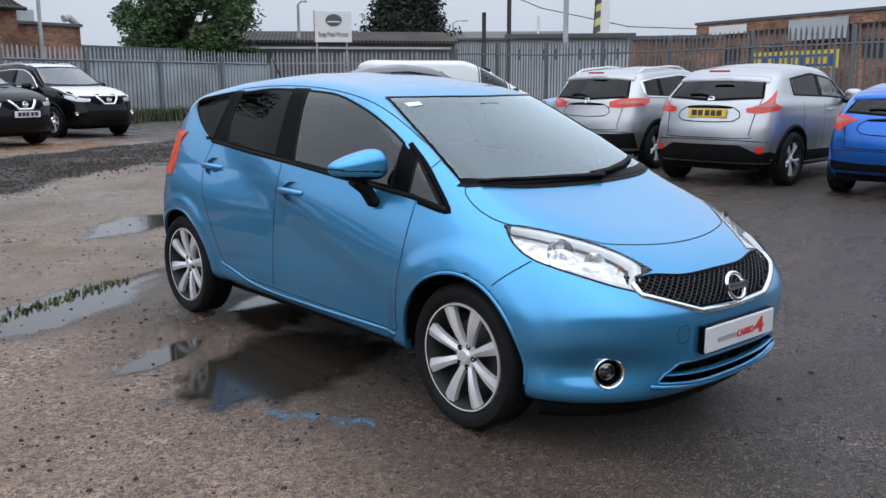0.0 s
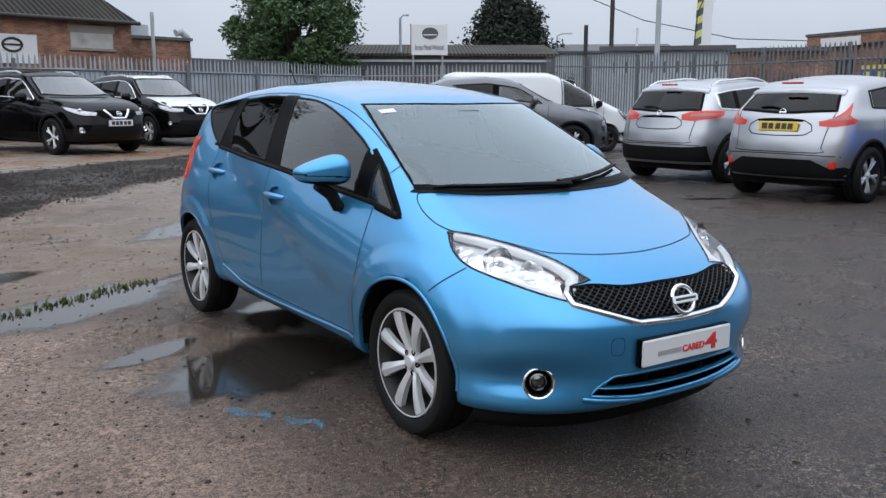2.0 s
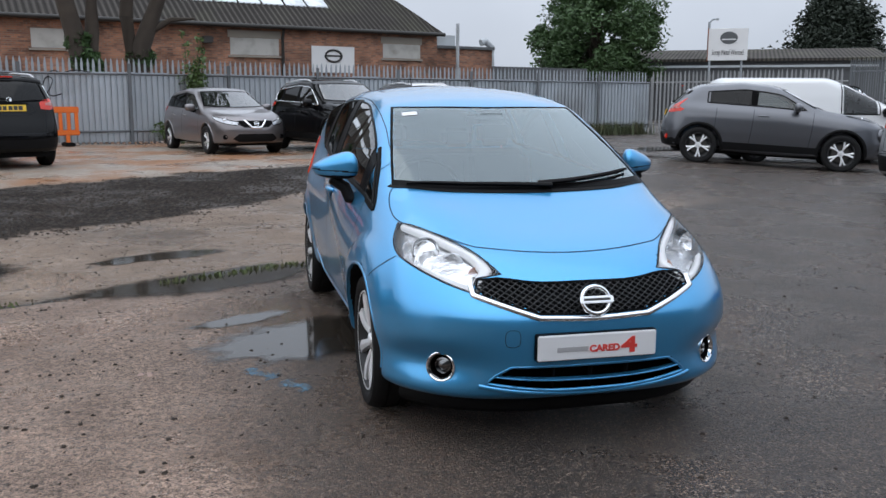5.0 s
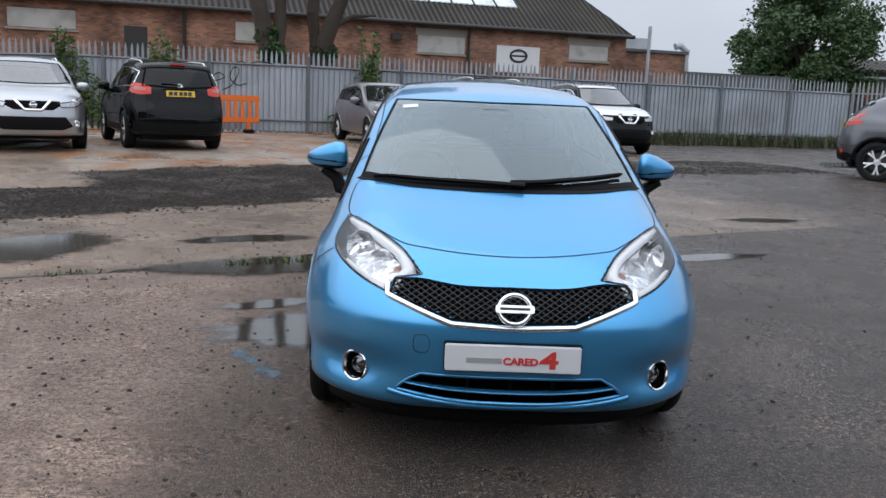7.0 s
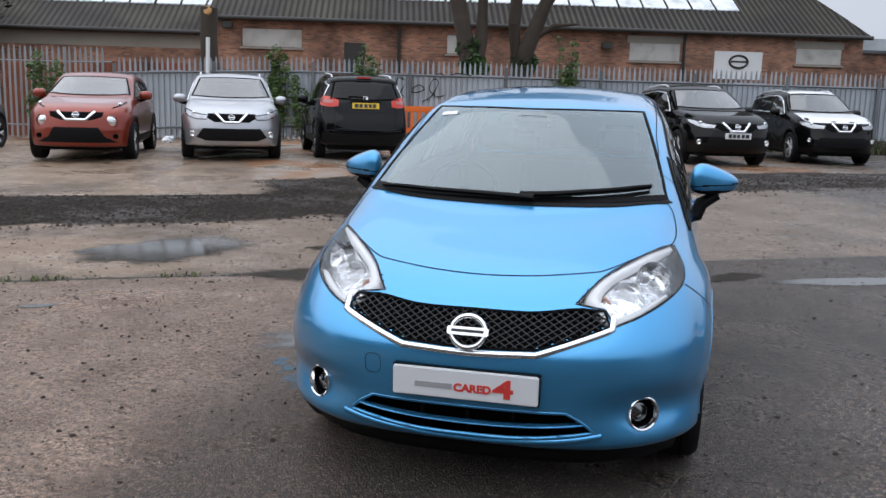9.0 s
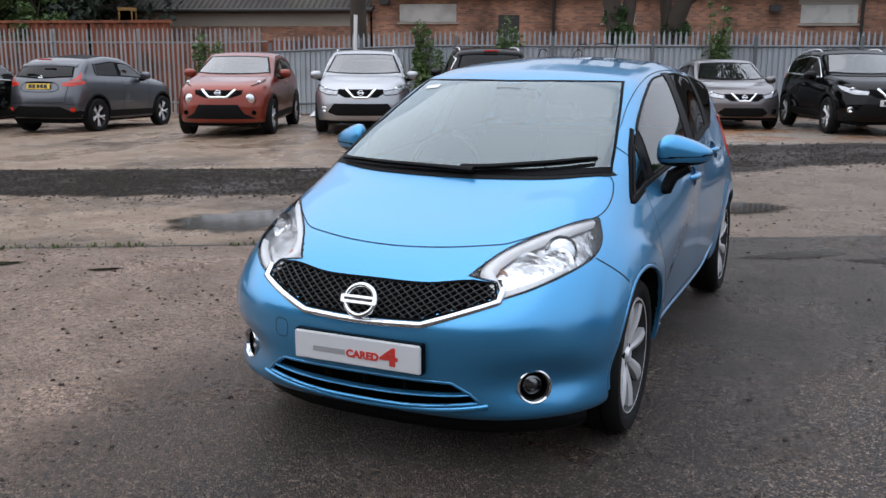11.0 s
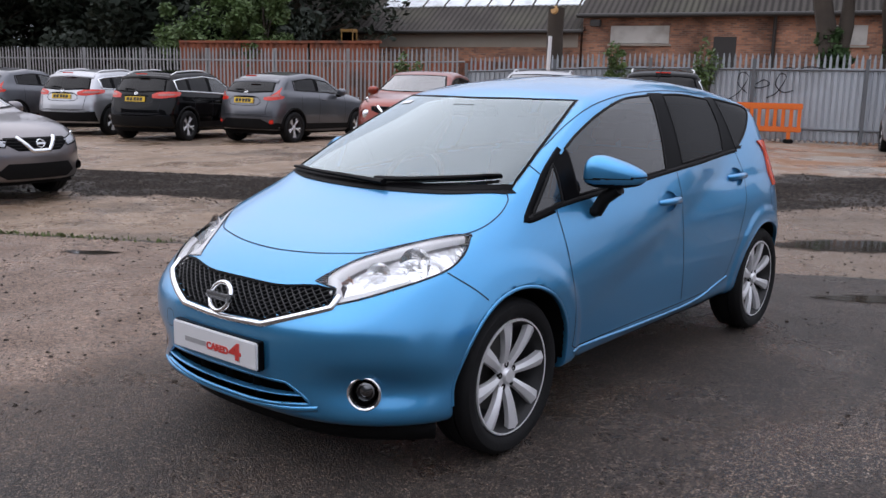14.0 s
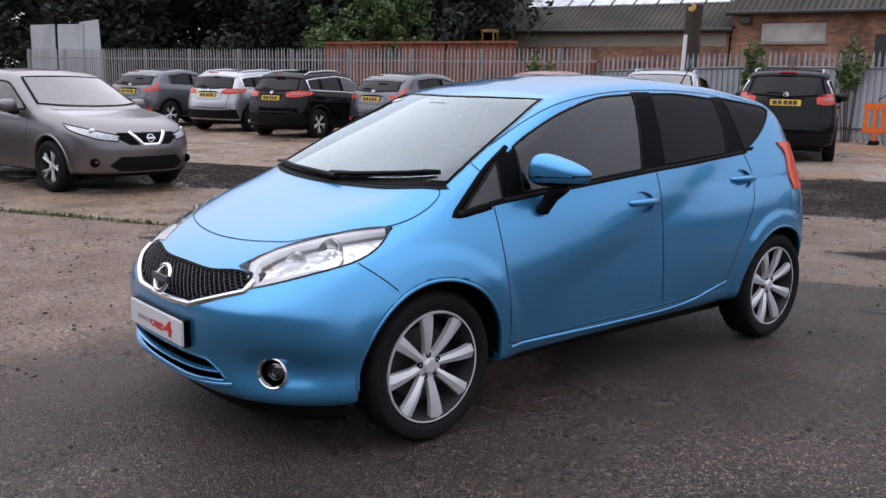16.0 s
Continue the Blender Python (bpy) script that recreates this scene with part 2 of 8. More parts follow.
def tube(points, radius, n=8, flat=1.0):
    """A round bar along points; radius may be a list."""
    bm = bmesh.new()
    pts = [Vector(p) for p in points]
    rs = radius if isinstance(radius, (list, tuple)) else [radius] * len(pts)
    rings = []
    ref = Vector((0, 0, 1))
    for i, p in enumerate(pts):
        d = (pts[min(i + 1, len(pts) - 1)] - pts[max(i - 1, 0)]).normalized()
        a = d.cross(ref)
        if a.length < 0.05:
            a = d.cross(Vector((0, 1, 0)))
        a.normalize()
        b = a.cross(d).normalized()
        rings.append([bm.verts.new(p + rs[i] * (math.cos(2 * math.pi * k / n) * a + flat * math.sin(2 * math.pi * k / n) * b)) for k in range(n)])
    for p, q in zip(rings, rings[1:]):
        for k in range(n):
            bm.faces.new((p[k], p[(k + 1) % n], q[(k + 1) % n], q[k]))
    bm.faces.new(rings[0][::-1])
    bm.faces.new(rings[-1])
    bmesh.ops.recalc_face_normals(bm, faces=bm.faces)
    return smooth_bm(bm, 50)


# ---- smooth curves and a field-based body modeller ----
class Curve:
    """A smooth function through (x, y) pairs."""
    def __init__(self, pairs, soft=0.05):
        p = np.array(pairs, float)
        lo, hi = p[0, 0] - 1.0, p[-1, 0] + 1.0
        self.x = np.linspace(lo, hi, 1600)
        step = self.x[1] - self.x[0]
        first, last = (p[1, 1] - p[0, 1]) / (p[1, 0] - p[0, 0]), (p[-1, 1] - p[-2, 1]) / (p[-1, 0] - p[-2, 0])
        px = np.r_[lo, p[:, 0], hi]
        py = np.r_[p[0, 1] - first * 1.0, p[:, 1], p[-1, 1] + last * 1.0]
        y = np.interp(self.x, px, py)
        if soft:
            k = int(3 * soft / step) + 1
            w = np.exp(-0.5 * (np.arange(-k, k + 1) * step / soft) ** 2)
            y = np.convolve(np.r_[np.full(k, y[0]), y, np.full(k, y[-1])], w / w.sum(), "valid")
        self.y, self.d = y, np.gradient(y, step)

    def __call__(self, x):
        return np.interp(x, self.x, self.y)

    def slope(self, x):
        return np.interp(x, self.x, self.d)


def smax(a, b, r):
    h = np.maximum(r - np.abs(a - b), 0)
    return np.maximum(a, b) + h * h / (4 * r)


class Body:
    """The outer skin of a car as the zero level of a field. The nose looks along -y."""
    def __init__(self, spec):
        self.s = {k: Curve(v[0], v[1]) if isinstance(v, tuple) and isinstance(v[0], list) else v for k, v in spec.items()}

    def field(self, x, y, z, arches=True):
        s = self.s
        ax = np.abs(x)
        yy = y - s["bow"](y) * ax**2
        top = s["top"](yy) - s["crown"](y) * ax**2
        f_top = (z - top) / np.sqrt(1 + s["top"].slope(yy) ** 2)
        wide = s["plan"](y) - s["side"](z - s["belt"](y)) - s["pinch"](y) * np.clip((z - 0.62) / 0.33, 0, 1)
        f_side = ax - wide
        if "dents" in s:
            for (cy, cz, ry, rz, tilt, depth) in s["dents"]:
                u, v = y - cy, z - cz - tilt * (y - cy)
                f_side = f_side + depth * np.exp(-((u / ry) ** 2) - (v / np.where(v > 0, rz * 0.42, rz)) ** 2)
        for cy, r0, r1, depth in s.get("flares", ()):
            t = np.clip((r1 - np.hypot(y - cy, z - s["hub"])) / (r1 - r0), 0, 1)
            f_side = f_side - depth * t * t * (3 - 2 * t)
        f2, f4 = s["nose_round"]
        if "square" in s:
            f4 = f4 - s["square"](z)
        f_nose = (s["nose"](z) + f2 * ax**2 + f4 * ax**4 - y) / np.sqrt(1 + (2 * f2 * ax + 4 * f4 * ax**3) ** 2)
        if "nose_dents" in s:
            for (cx, cz, rx, rz, depth) in s["nose_dents"]:
                f_nose = f_nose + depth * np.exp(-(((ax - cx) / rx) ** 2) - ((z - cz) / rz) ** 2)
        r2, r4 = s["tail_round"]
        f_tail = (y - s["tail"](z) + r2 * ax**2 + r4 * ax**4) / np.sqrt(1 + (2 * r2 * ax + 4 * r4 * ax**3) ** 2)
        f = smax(f_top, f_side, s["rail"](y))
        f = smax(f, f_nose, s["nose_edge"])
        f = smax(f, f_tail, s["tail_edge"])
        f = smax(f, s["floor"](y) - z, 0.05)
        if arches:
            for cy, r in s["arches"]:
                cyl = np.maximum(np.sqrt((y - cy) ** 2 + (z - s["hub"]) ** 2) - r, 0.5 - ax)
                f = smax(f, -cyl, 0.012)
        return f

    def normal(self, p, arches=True):
        e = 0.004
        x, y, z = p.T
        g = np.stack([self.field(x + e, y, z, arches) - self.field(x - e, y, z, arches), self.field(x, y + e, z, arches) - self.field(x, y - e, z, arches), self.field(x, y, z + e, arches) - self.field(x, y, z - e, arches)], 1) / (2 * e)
        n = np.linalg.norm(g, axis=1, keepdims=True)
        return g / np.maximum(n, 1e-6), n[:, 0]

    def skin(self, h):
        """Quads over the whole skin, about h wide."""
        (x0, y0, z0), (x1, y1, z1) = self.s["bounds"]
        nx = int(2 * x1 / h) // 2 * 2 + 3
        ax = (np.arange(nx) - (nx - 1) / 2) * h
        ay, az = np.arange(y0, y1, h), np.arange(z0, z1, h)
        v = self.field(ax[:, None, None], ay[None, :, None], az[None, None, :])
        inside = v < 0
        count = np.zeros([n - 1 for n in v.shape], int)
        for i in (0, 1):
            for j in (0, 1):
                for k in (0, 1):
                    count += inside[i : i + v.shape[0] - 1, j : j + v.shape[1] - 1, k : k + v.shape[2] - 1]
        cells = (count > 0) & (count < 8)
        index = np.full(cells.shape, -1)
        index[cells] = np.arange(cells.sum())
        c = np.argwhere(cells)
        p = np.stack([ax[c[:, 0]], ay[c[:, 1]], az[c[:, 2]]], 1) + h / 2
        for _ in range(6):
            n, g = self.normal(p)
            d = self.field(*p.T) / np.maximum(g, 0.3)
            p = p - n * np.clip(d, -h, h)[:, None] * 0.9
        quads = []
        for axis in range(3):
            a, b = np.moveaxis(inside, axis, 0)[:-1], np.moveaxis(inside, axis, 0)[1:]
            flips = np.argwhere(a != b)
            up = a[tuple(flips.T)]
            full = np.empty_like(flips)
            o = [axis, *[k for k in range(3) if k != axis]]
            full[:, o[0]], full[:, o[1]], full[:, o[2]] = flips[:, 0], flips[:, 1], flips[:, 2]
            ok = (full[:, o[1]] > 0) & (full[:, o[2]] > 0) & (full[:, o[1]] < cells.shape[o[1]]) & (full[:, o[2]] < cells.shape[o[2]])
            full, up = full[ok], up[ok]
            q = []
            for d1, d2 in ((1, 1), (0, 1), (0, 0), (1, 0)):
                w = full.copy()
                w[:, o[1]] -= d1
                w[:, o[2]] -= d2
                q.append(index[tuple(w.T)])
            q = np.stack(q, 1)
            flip = up if axis != 1 else ~up
            q[~flip] = q[~flip][:, ::-1]
            quads.append(q)
        quads = np.concatenate(quads)
        quads = quads[(quads >= 0).all(1)]
        n, _ = self.normal(p)
        return p, quads, n

    def drop(self, pts, way, off=0.0, reach=0.35, arches=False):
        """Moves points along way onto the level off of the skin, from outside."""
        way = np.array(way, float) / np.linalg.norm(way)
        pts = np.asarray(pts, float)
        steps = np.linspace(reach, -reach, 90)
        vals = np.stack([self.field(*(pts + way * t).T, arches) - off for t in steps], 1)
        hit = (vals[:, :-1] >= 0) & (vals[:, 1:] < 0)
        first = np.where(hit.any(1), hit.argmax(1), np.abs(vals[:, :-1]).argmin(1))
        a, b = steps[first].copy(), steps[first + 1].copy()
        for _ in range(22):
            mid = (a + b) / 2
            out = self.field(*(pts + way * mid[:, None]).T, arches) - off >= 0
            a, b = np.where(out, mid, a), np.where(out, b, mid)
        return pts + way * ((a + b) / 2)[:, None]


def rounded(points, closed=True, step=0.02, sharp=()):
    """A Catmull-Rom line through points; corners named in sharp stay sharp."""
    p = [np.array(q, float) for q in points]
    n, out = len(p), []
    for i in range(n if closed else n - 1):
        a, b = p[i], p[(i + 1) % n]
        before = p[i - 1] if (closed or i > 0) and i not in sharp else 2 * a - b
        after = p[(i + 2) % n] if (closed or i + 2 < n) and (i + 1) % n not in sharp else 2 * b - a
        if i in sharp and (i + 1) % n in sharp:
            before, after = 2 * a - b, 2 * b - a
        k = max(2, int(np.linalg.norm(b - a) / step))
        for j in range(k):
            t = j / k
            out.append(0.5 * (2 * a + (b - before) * t + (2 * before - 5 * a + 4 * b - after) * t**2 + (3 * a - 3 * b + after - before) * t**3))
    if not closed:
        out.append(p[-1])
    return np.array(out)


def frame_of(way):
    w = Vector(way).normalized()
    e1 = w.cross(Vector((0, 0, 1)))
    if e1.length < 0.1:
        e1 = w.cross(Vector((0, 1, 0)))
    e1.normalize()
    return np.array(e1), np.array(e1.cross(w)), np.array(w)


def inside_poly(pts, poly):
    """Which 2D points lie within a closed line."""
    x, y = pts[:, 0], pts[:, 1]
    res = np.zeros(len(pts), bool)
    for (x0, y0), (x1, y1) in zip(poly, np.roll(poly, -1, 0)):
        cut = (y0 > y) != (y1 > y)
        with np.errstate(divide="ignore", invalid="ignore"):
            res ^= cut & (x < (x1 - x0) * (y - y0) / (y1 - y0) + x0)
    return res


def patch(name, body, line, way, mat, off=0.004, h=0.03, skirt=0.012, hole=None, depth=None, wall=False):
    """A sheet that follows the skin within a closed line, with a skirt round its rim. depth(u, v) adds relief."""
    e1, e2, w = frame_of(way)
    line = np.asarray(line, float)
    c = line.mean(0)
    flat = np.stack([(line - c) @ e1, (line - c) @ e2], 1)
    lo, hi = flat.min(0), flat.max(0)
    gx, gy = np.meshgrid(np.arange(lo[0] + h / 2, hi[0], h), np.arange(lo[1] + h / 2, hi[1], h))
    grid = np.stack([gx.ravel(), gy.ravel()], 1)
    keep = inside_poly(grid, flat)
    near = np.min(np.linalg.norm(grid[:, None] - flat[None], axis=2), axis=1) > h * 0.45
    grid = grid[keep & near]
    rings = [list(range(len(flat)))]
    allp = flat
    if hole is not None:
        hl = np.stack([(np.asarray(hole) - c) @ e1, (np.asarray(hole) - c) @ e2], 1)
        grid = grid[~inside_poly(grid, hl)]
        if len(grid):
            grid = grid[np.min(np.linalg.norm(grid[:, None] - hl[None], axis=2), axis=1) > h * 0.35]
        rings.append(list(range(len(flat), len(flat) + len(hl))))
        allp = np.r_[flat, hl]
    allp = np.r_[allp, grid]
    edges = [(r[i], r[(i + 1) % len(r)]) for r in rings for i in range(len(r))]
    from mathutils import geometry
    vs, _, fs, *_ = geometry.delaunay_2d_cdt([Vector(q) for q in allp], edges, [], 0, 1e-6)
    v2 = np.array([tuple(v) for v in vs])
    tri = np.array([f for f in fs if len(f) == 3])
    mid = v2[tri].mean(1)
    ok = inside_poly(mid, flat)
    if hole is not None:
        ok &= ~inside_poly(mid, hl)
    tri = tri[ok]
    p = c + v2[:, :1] * e1 + v2[:, 1:] * e2
    p = body.drop(p, w, off)
    n, _ = body.normal(p, False)
    if depth is not None:
        p = p + n * depth(p)[:, None]
    a = p[tri]
    side = np.einsum("ij,ij->i", np.cross(a[:, 1] - a[:, 0], a[:, 2] - a[:, 0]), n[tri].mean(1))
    tri[side < 0] = tri[side < 0][:, ::-1]
    faces = [tuple(t) for t in tri]
    verts, norms = list(p), list(n)
    if skirt:
        count = {}
        for t in tri:
            for i in range(3):
                e = (t[i], t[(i + 1) % 3])
                count[e] = count.get(e, 0) + 1
        rim = [e for e in count if (e[1], e[0]) not in count]
        low = {}
        for e in rim:
            for q in e:
                if q not in low:
                    low[q] = len(verts)
                    verts.append(body.drop(p[q][None], w, -0.002)[0] if wall else p[q] - n[q] * skirt)
                    norms.append(n[q])
        faces += [(e[1], e[0], low[e[0]], low[e[1]]) for e in rim]
    return mesh_of(name, verts, faces, mat, norms)


def ribbon(name, body, line, way, width, mat, off=0.0015, lift=0.0, closed=False, side_drop=0.004):
    """A strip that follows the skin along a line, raised by lift in its middle."""
    p = body.drop(np.asarray(line, float), way, off)
    n, _ = body.normal(p, False)
    t = np.roll(p, -1, 0) - np.roll(p, 1, 0)
    if not closed:
        t[0], t[-1] = p[1] - p[0], p[-1] - p[-2]
    t /= np.maximum(np.linalg.norm(t, axis=1, keepdims=True), 1e-9)
    b = np.cross(n, t)
    wd = np.broadcast_to(np.asarray(width, float), (len(p),))[:, None] / 2
    if lift:
        rows = [p - b * wd - n * side_drop, p - b * wd * 0.75 + n * lift * 0.7, p + n * lift, p + b * wd * 0.75 + n * lift * 0.7, p + b * wd - n * side_drop]
    else:
        rows = [p - b * wd, p + b * wd]
    verts = np.concatenate(rows)
    m, k = len(p), len(rows)
    faces = []
    for r in range(k - 1):
        for i in range(m if closed else m - 1):
            j = (i + 1) % m
            faces.append((r * m + i, r * m + j, (r + 1) * m + j, (r + 1) * m + i))
    return mesh_of(name, verts, faces, mat, None if lift else np.concatenate([n, n]))
# ---- ground ----
def rise(x, y):
    """The height of the yard: flat by the car, a little higher towards the back fence."""
    def step(a, b, v):
        t = np.clip((v - a) / (b - a), 0, 1)
        return t * t * (3 - 2 * t)
    return 0.2 * step(6, 12, y) * step(-16, -9, x) * (1 - step(7, 12, x) * (1 - step(14, 22, y)))


def nodes_of(name):
    m = bpy.data.materials.new(name)
    m.use_nodes = True
    n, l = m.node_tree.nodes, m.node_tree.links

    def put(socket, value):
        if isinstance(value, bpy.types.NodeSocket):
            l.new(value, socket)
        else:
            socket.default_value = value

    def calc(op, a, b=0.0, c=0.0, clamp=False):
        k = n.new("ShaderNodeMath")
        k.operation, k.use_clamp = op, clamp
        for s, v in zip(k.inputs, (a, b, c)):
            put(s, v)
        return k.outputs[0]

    def noise_at(vec, scale, detail=5.0, rough=0.55):
        k = n.new("ShaderNodeTexNoise")
        k.inputs["Scale"].default_value, k.inputs["Detail"].default_value, k.inputs["Roughness"].default_value = scale, detail, rough
        l.new(vec, k.inputs["Vector"])
        return k.outputs["Fac"]

    def soft(v, a, b):
        k = n.new("ShaderNodeMapRange")
        k.interpolation_type = "SMOOTHSTEP"
        put(k.inputs["Value"], v)
        k.inputs["From Min"].default_value, k.inputs["From Max"].default_value = a, b
        return k.outputs["Result"]

    def blend(f, a, b):
        k = n.new("ShaderNodeMix")
        k.data_type = "RGBA"
        put(k.inputs["Factor"], f)
        put(k.inputs["A"], (*a, 1) if isinstance(a, tuple) else a)
        put(k.inputs["B"], (*b, 1) if isinstance(b, tuple) else b)
        return k.outputs["Result"]

    return m, n, l, calc, noise_at, soft, blend


def ground_material():
    """One yard: two ages of asphalt, stained concrete, a strip of dark crushed stone, mud by the fence, all wet."""
    m, n, l, calc, noise_at, soft, blend = nodes_of("wet_yard")
    at = n.new("ShaderNodeTexCoord").outputs["Object"]
    xyz = n.new("ShaderNodeSeparateXYZ")
    l.new(at, xyz.inputs[0])
    x, y = xyz.outputs["X"], xyz.outputs["Y"]
    wob = calc("SUBTRACT", noise_at(at, 1.1, 6), 0.5)
    fine_wob = calc("SUBTRACT", noise_at(at, 5.0, 4), 0.5)
    v = calc("ADD", calc("MULTIPLY", x, -0.5), calc("MULTIPLY", y, 0.866))
    u = calc("ADD", calc("MULTIPLY", x, 0.866), calc("MULTIPLY", y, 0.5))
    vw = calc("ADD", v, calc("MULTIPLY", wob, 1.6))
    vf = calc("ADD", calc("ADD", v, calc("MULTIPLY", fine_wob, 0.10)), calc("MULTIPLY", wob, 0.12))
    grain = noise_at(at, 140.0, 3, 0.7)
    speck = n.new("ShaderNodeTexVoronoi")
    speck.inputs["Scale"].default_value = 150
    l.new(at, speck.inputs["Vector"])
    cell = n.new("ShaderNodeSeparateColor")
    l.new(speck.outputs["Color"], cell.inputs[0])
    lump = n.new("ShaderNodeTexVoronoi")
    lump.inputs["Scale"].default_value = 30
    l.new(at, lump.inputs["Vector"])
    chip = n.new("ShaderNodeSeparateColor")
    l.new(lump.outputs["Color"], chip.inputs[0])
    patchy = noise_at(at, 0.55, 7, 0.6)
    blotch = noise_at(at, 2.3, 6, 0.65)
    # asphalt, older and paler on one side, newer and darker on the other
    xw = calc("ADD", x, calc("ADD", calc("MULTIPLY", wob, 0.30), calc("MULTIPLY", fine_wob, 0.14)))
    newer = soft(xw, -0.74, -0.34)
    pale = blend(soft(blotch, 0.3, 0.72), (0.285, 0.190, 0.140), (0.430, 0.295, 0.222))
    dark = blend(soft(blotch, 0.3, 0.72), (0.021, 0.0136, 0.0104), (0.052, 0.0345, 0.0262))
    soaked = calc("MULTIPLY", soft(calc("ADD", xw, calc("MULTIPLY", wob, 0.9)), -1.85, -0.95), soft(y, 2.6, 1.2))
    pale = blend(calc("MULTIPLY", soaked, 0.88), pale, (0.058, 0.0350, 0.0225))
    asphalt = blend(newer, pale, dark)
    asphalt = blend(calc("MULTIPLY", soft(cell.outputs[0], 0.55, 0.95), 0.75), asphalt, (0.022, 0.020, 0.018))
    asphalt = blend(calc("MULTIPLY", soft(cell.outputs[1], 0.74, 0.95), 0.75), asphalt, (0.25, 0.190, 0.140))
    # larger aggregate, some of it pale and some nearly black
    agg = n.new("ShaderNodeTexVoronoi")
    agg.inputs["Scale"].default_value = 90
    l.new(at, agg.inputs["Vector"])
    stone_of = n.new("ShaderNodeSeparateColor")
    l.new(agg.outputs["Color"], stone_of.inputs[0])
    asphalt = blend(calc("MULTIPLY", soft(stone_of.outputs[0], 0.70, 0.9), 0.55), asphalt, (0.014, 0.012, 0.010))
    asphalt = blend(calc("MULTIPLY", calc("MULTIPLY", soft(stone_of.outputs[1], 0.86, 0.90), soft(agg.outputs["Distance"], 0.55, 0.35)), calc("MULTIPLY_ADD", soft(blotch, 0.35, 0.6), 0.45, 0.40)), asphalt, (0.25, 0.190, 0.145))
    # rusty brown washes and oily dark ones
    asphalt = blend(calc("MULTIPLY", soft(noise_at(at, 0.9, 7, 0.62), 0.50, 0.68), calc("MULTIPLY_ADD", newer, -0.35, 0.55)), asphalt, (0.135, 0.078, 0.046))
    asphalt = blend(calc("MULTIPLY", soft(noise_at(at, 1.7, 8, 0.7), 0.58, 0.72), 0.28), asphalt, (0.022, 0.018, 0.015))
    mott = noise_at(at, 26.0, 9, 0.78)
    gritty = n.new("ShaderNodeVectorMath")
    gritty.operation = "SCALE"
    l.new(asphalt, gritty.inputs[0])
    l.new(calc("MULTIPLY_ADD", soft(mott, 0.30, 0.70), 1.35, 0.42), gritty.inputs["Scale"])
    asphalt = gritty.outputs[0]
    # concrete beyond the joint
    conc = blend(soft(blotch, 0.3, 0.72), (0.225, 0.152, 0.100), (0.39, 0.282, 0.200))
    conc = blend(calc("MULTIPLY", soft(calc("ADD", u, calc("MULTIPLY", wob, 2.5)), -2.6, -0.4), 0.55), conc, (0.105, 0.070, 0.048))
    conc = blend(calc("MULTIPLY", soft(patchy, 0.48, 0.62), 0.7), conc, (0.085, 0.056, 0.034))
    conc = blend(calc("MULTIPLY", soft(chip.outputs[0], 0.82, 0.98), calc("MULTIPLY", soft(blotch, 0.42, 0.6), 0.8)), conc, (0.03, 0.026, 0.022))
    conc = blend(calc("MULTIPLY", soft(cell.outputs[0], 0.6, 1.0), 0.35), conc, (0.06, 0.05, 0.04))
    right_fade = soft(calc("ADD", u, calc("MULTIPLY", wob, 3.0)), 9.0, 6.0)
    on_conc = calc("MULTIPLY", soft(vf, 2.50, 2.56), right_fade)
    base = blend(on_conc, asphalt, conc)
    joint = calc("MULTIPLY", soft(calc("ABSOLUTE", calc("SUBTRACT", vf, 2.52)), 0.05, 0.015), soft(u, 9.0, 6.0))
    base = blend(joint, base, (0.03, 0.027, 0.02))
    # crushed stone strip
    lift_x = calc("MULTIPLY", calc("MAXIMUM", calc("MINIMUM", calc("ADD", x, 4.5), 5.5), 0.0), 0.33)
    near = calc("SUBTRACT", vw, lift_x)
    pad = calc("MULTIPLY", soft(calc("ADD", u, calc("MULTIPLY", wob, 0.8)), -0.55, -0.95), soft(v, 8.3, 8.42))
    strip = calc("MULTIPLY", calc("MULTIPLY", soft(near, 5.35, 5.65), soft(vw, 10.3, 9.9)), soft(u, 15.0, 12.5))
    strip = calc("MULTIPLY", strip, calc("SUBTRACT", 1.0, pad))
    stone = blend(soft(chip.outputs[1], 0.3, 1.0), (0.016, 0.0135, 0.012), (0.085, 0.068, 0.056))
    base = blend(strip, base, stone)
    # mud and old slabs near the fence
    far = calc("MULTIPLY", soft(vw, 10.0, 10.3), soft(u, 13.0, 10.0))
    mud = blend(soft(patchy, 0.42, 0.58), (0.28, 0.140, 0.068), (0.30, 0.250, 0.205))
    base = blend(calc("MULTIPLY", far, calc("SUBTRACT", 1.0, pad)), base, mud)
    l.new(base, n["Principled BSDF"].inputs["Base Color"])
    # wetness: smoother in the low, soaked places
    wet = soft(noise_at(at, 0.8, 5, 0.6), 0.42, 0.62)
    rough = calc("SUBTRACT", calc("MULTIPLY_ADD", calc("MAXIMUM", newer, calc("MULTIPLY", soaked, 0.8)), -0.17, 0.59), calc("MULTIPLY", calc("MULTIPLY", wet, calc("MULTIPLY_ADD", newer, -0.45, 1.0)), 0.44))
    rough = calc("ADD", rough, calc("MULTIPLY", calc("SUBTRACT", grain, 0.5), 0.25))
    rough = calc("ADD", rough, calc("MULTIPLY", calc("SUBTRACT", mott, 0.5), 0.6))
    rough = calc("ADD", rough, calc("MULTIPLY", strip, 0.3), 0.0, True)
    l.new(rough, n["Principled BSDF"].inputs["Roughness"])
    dampness = calc("MAXIMUM", newer, soaked)
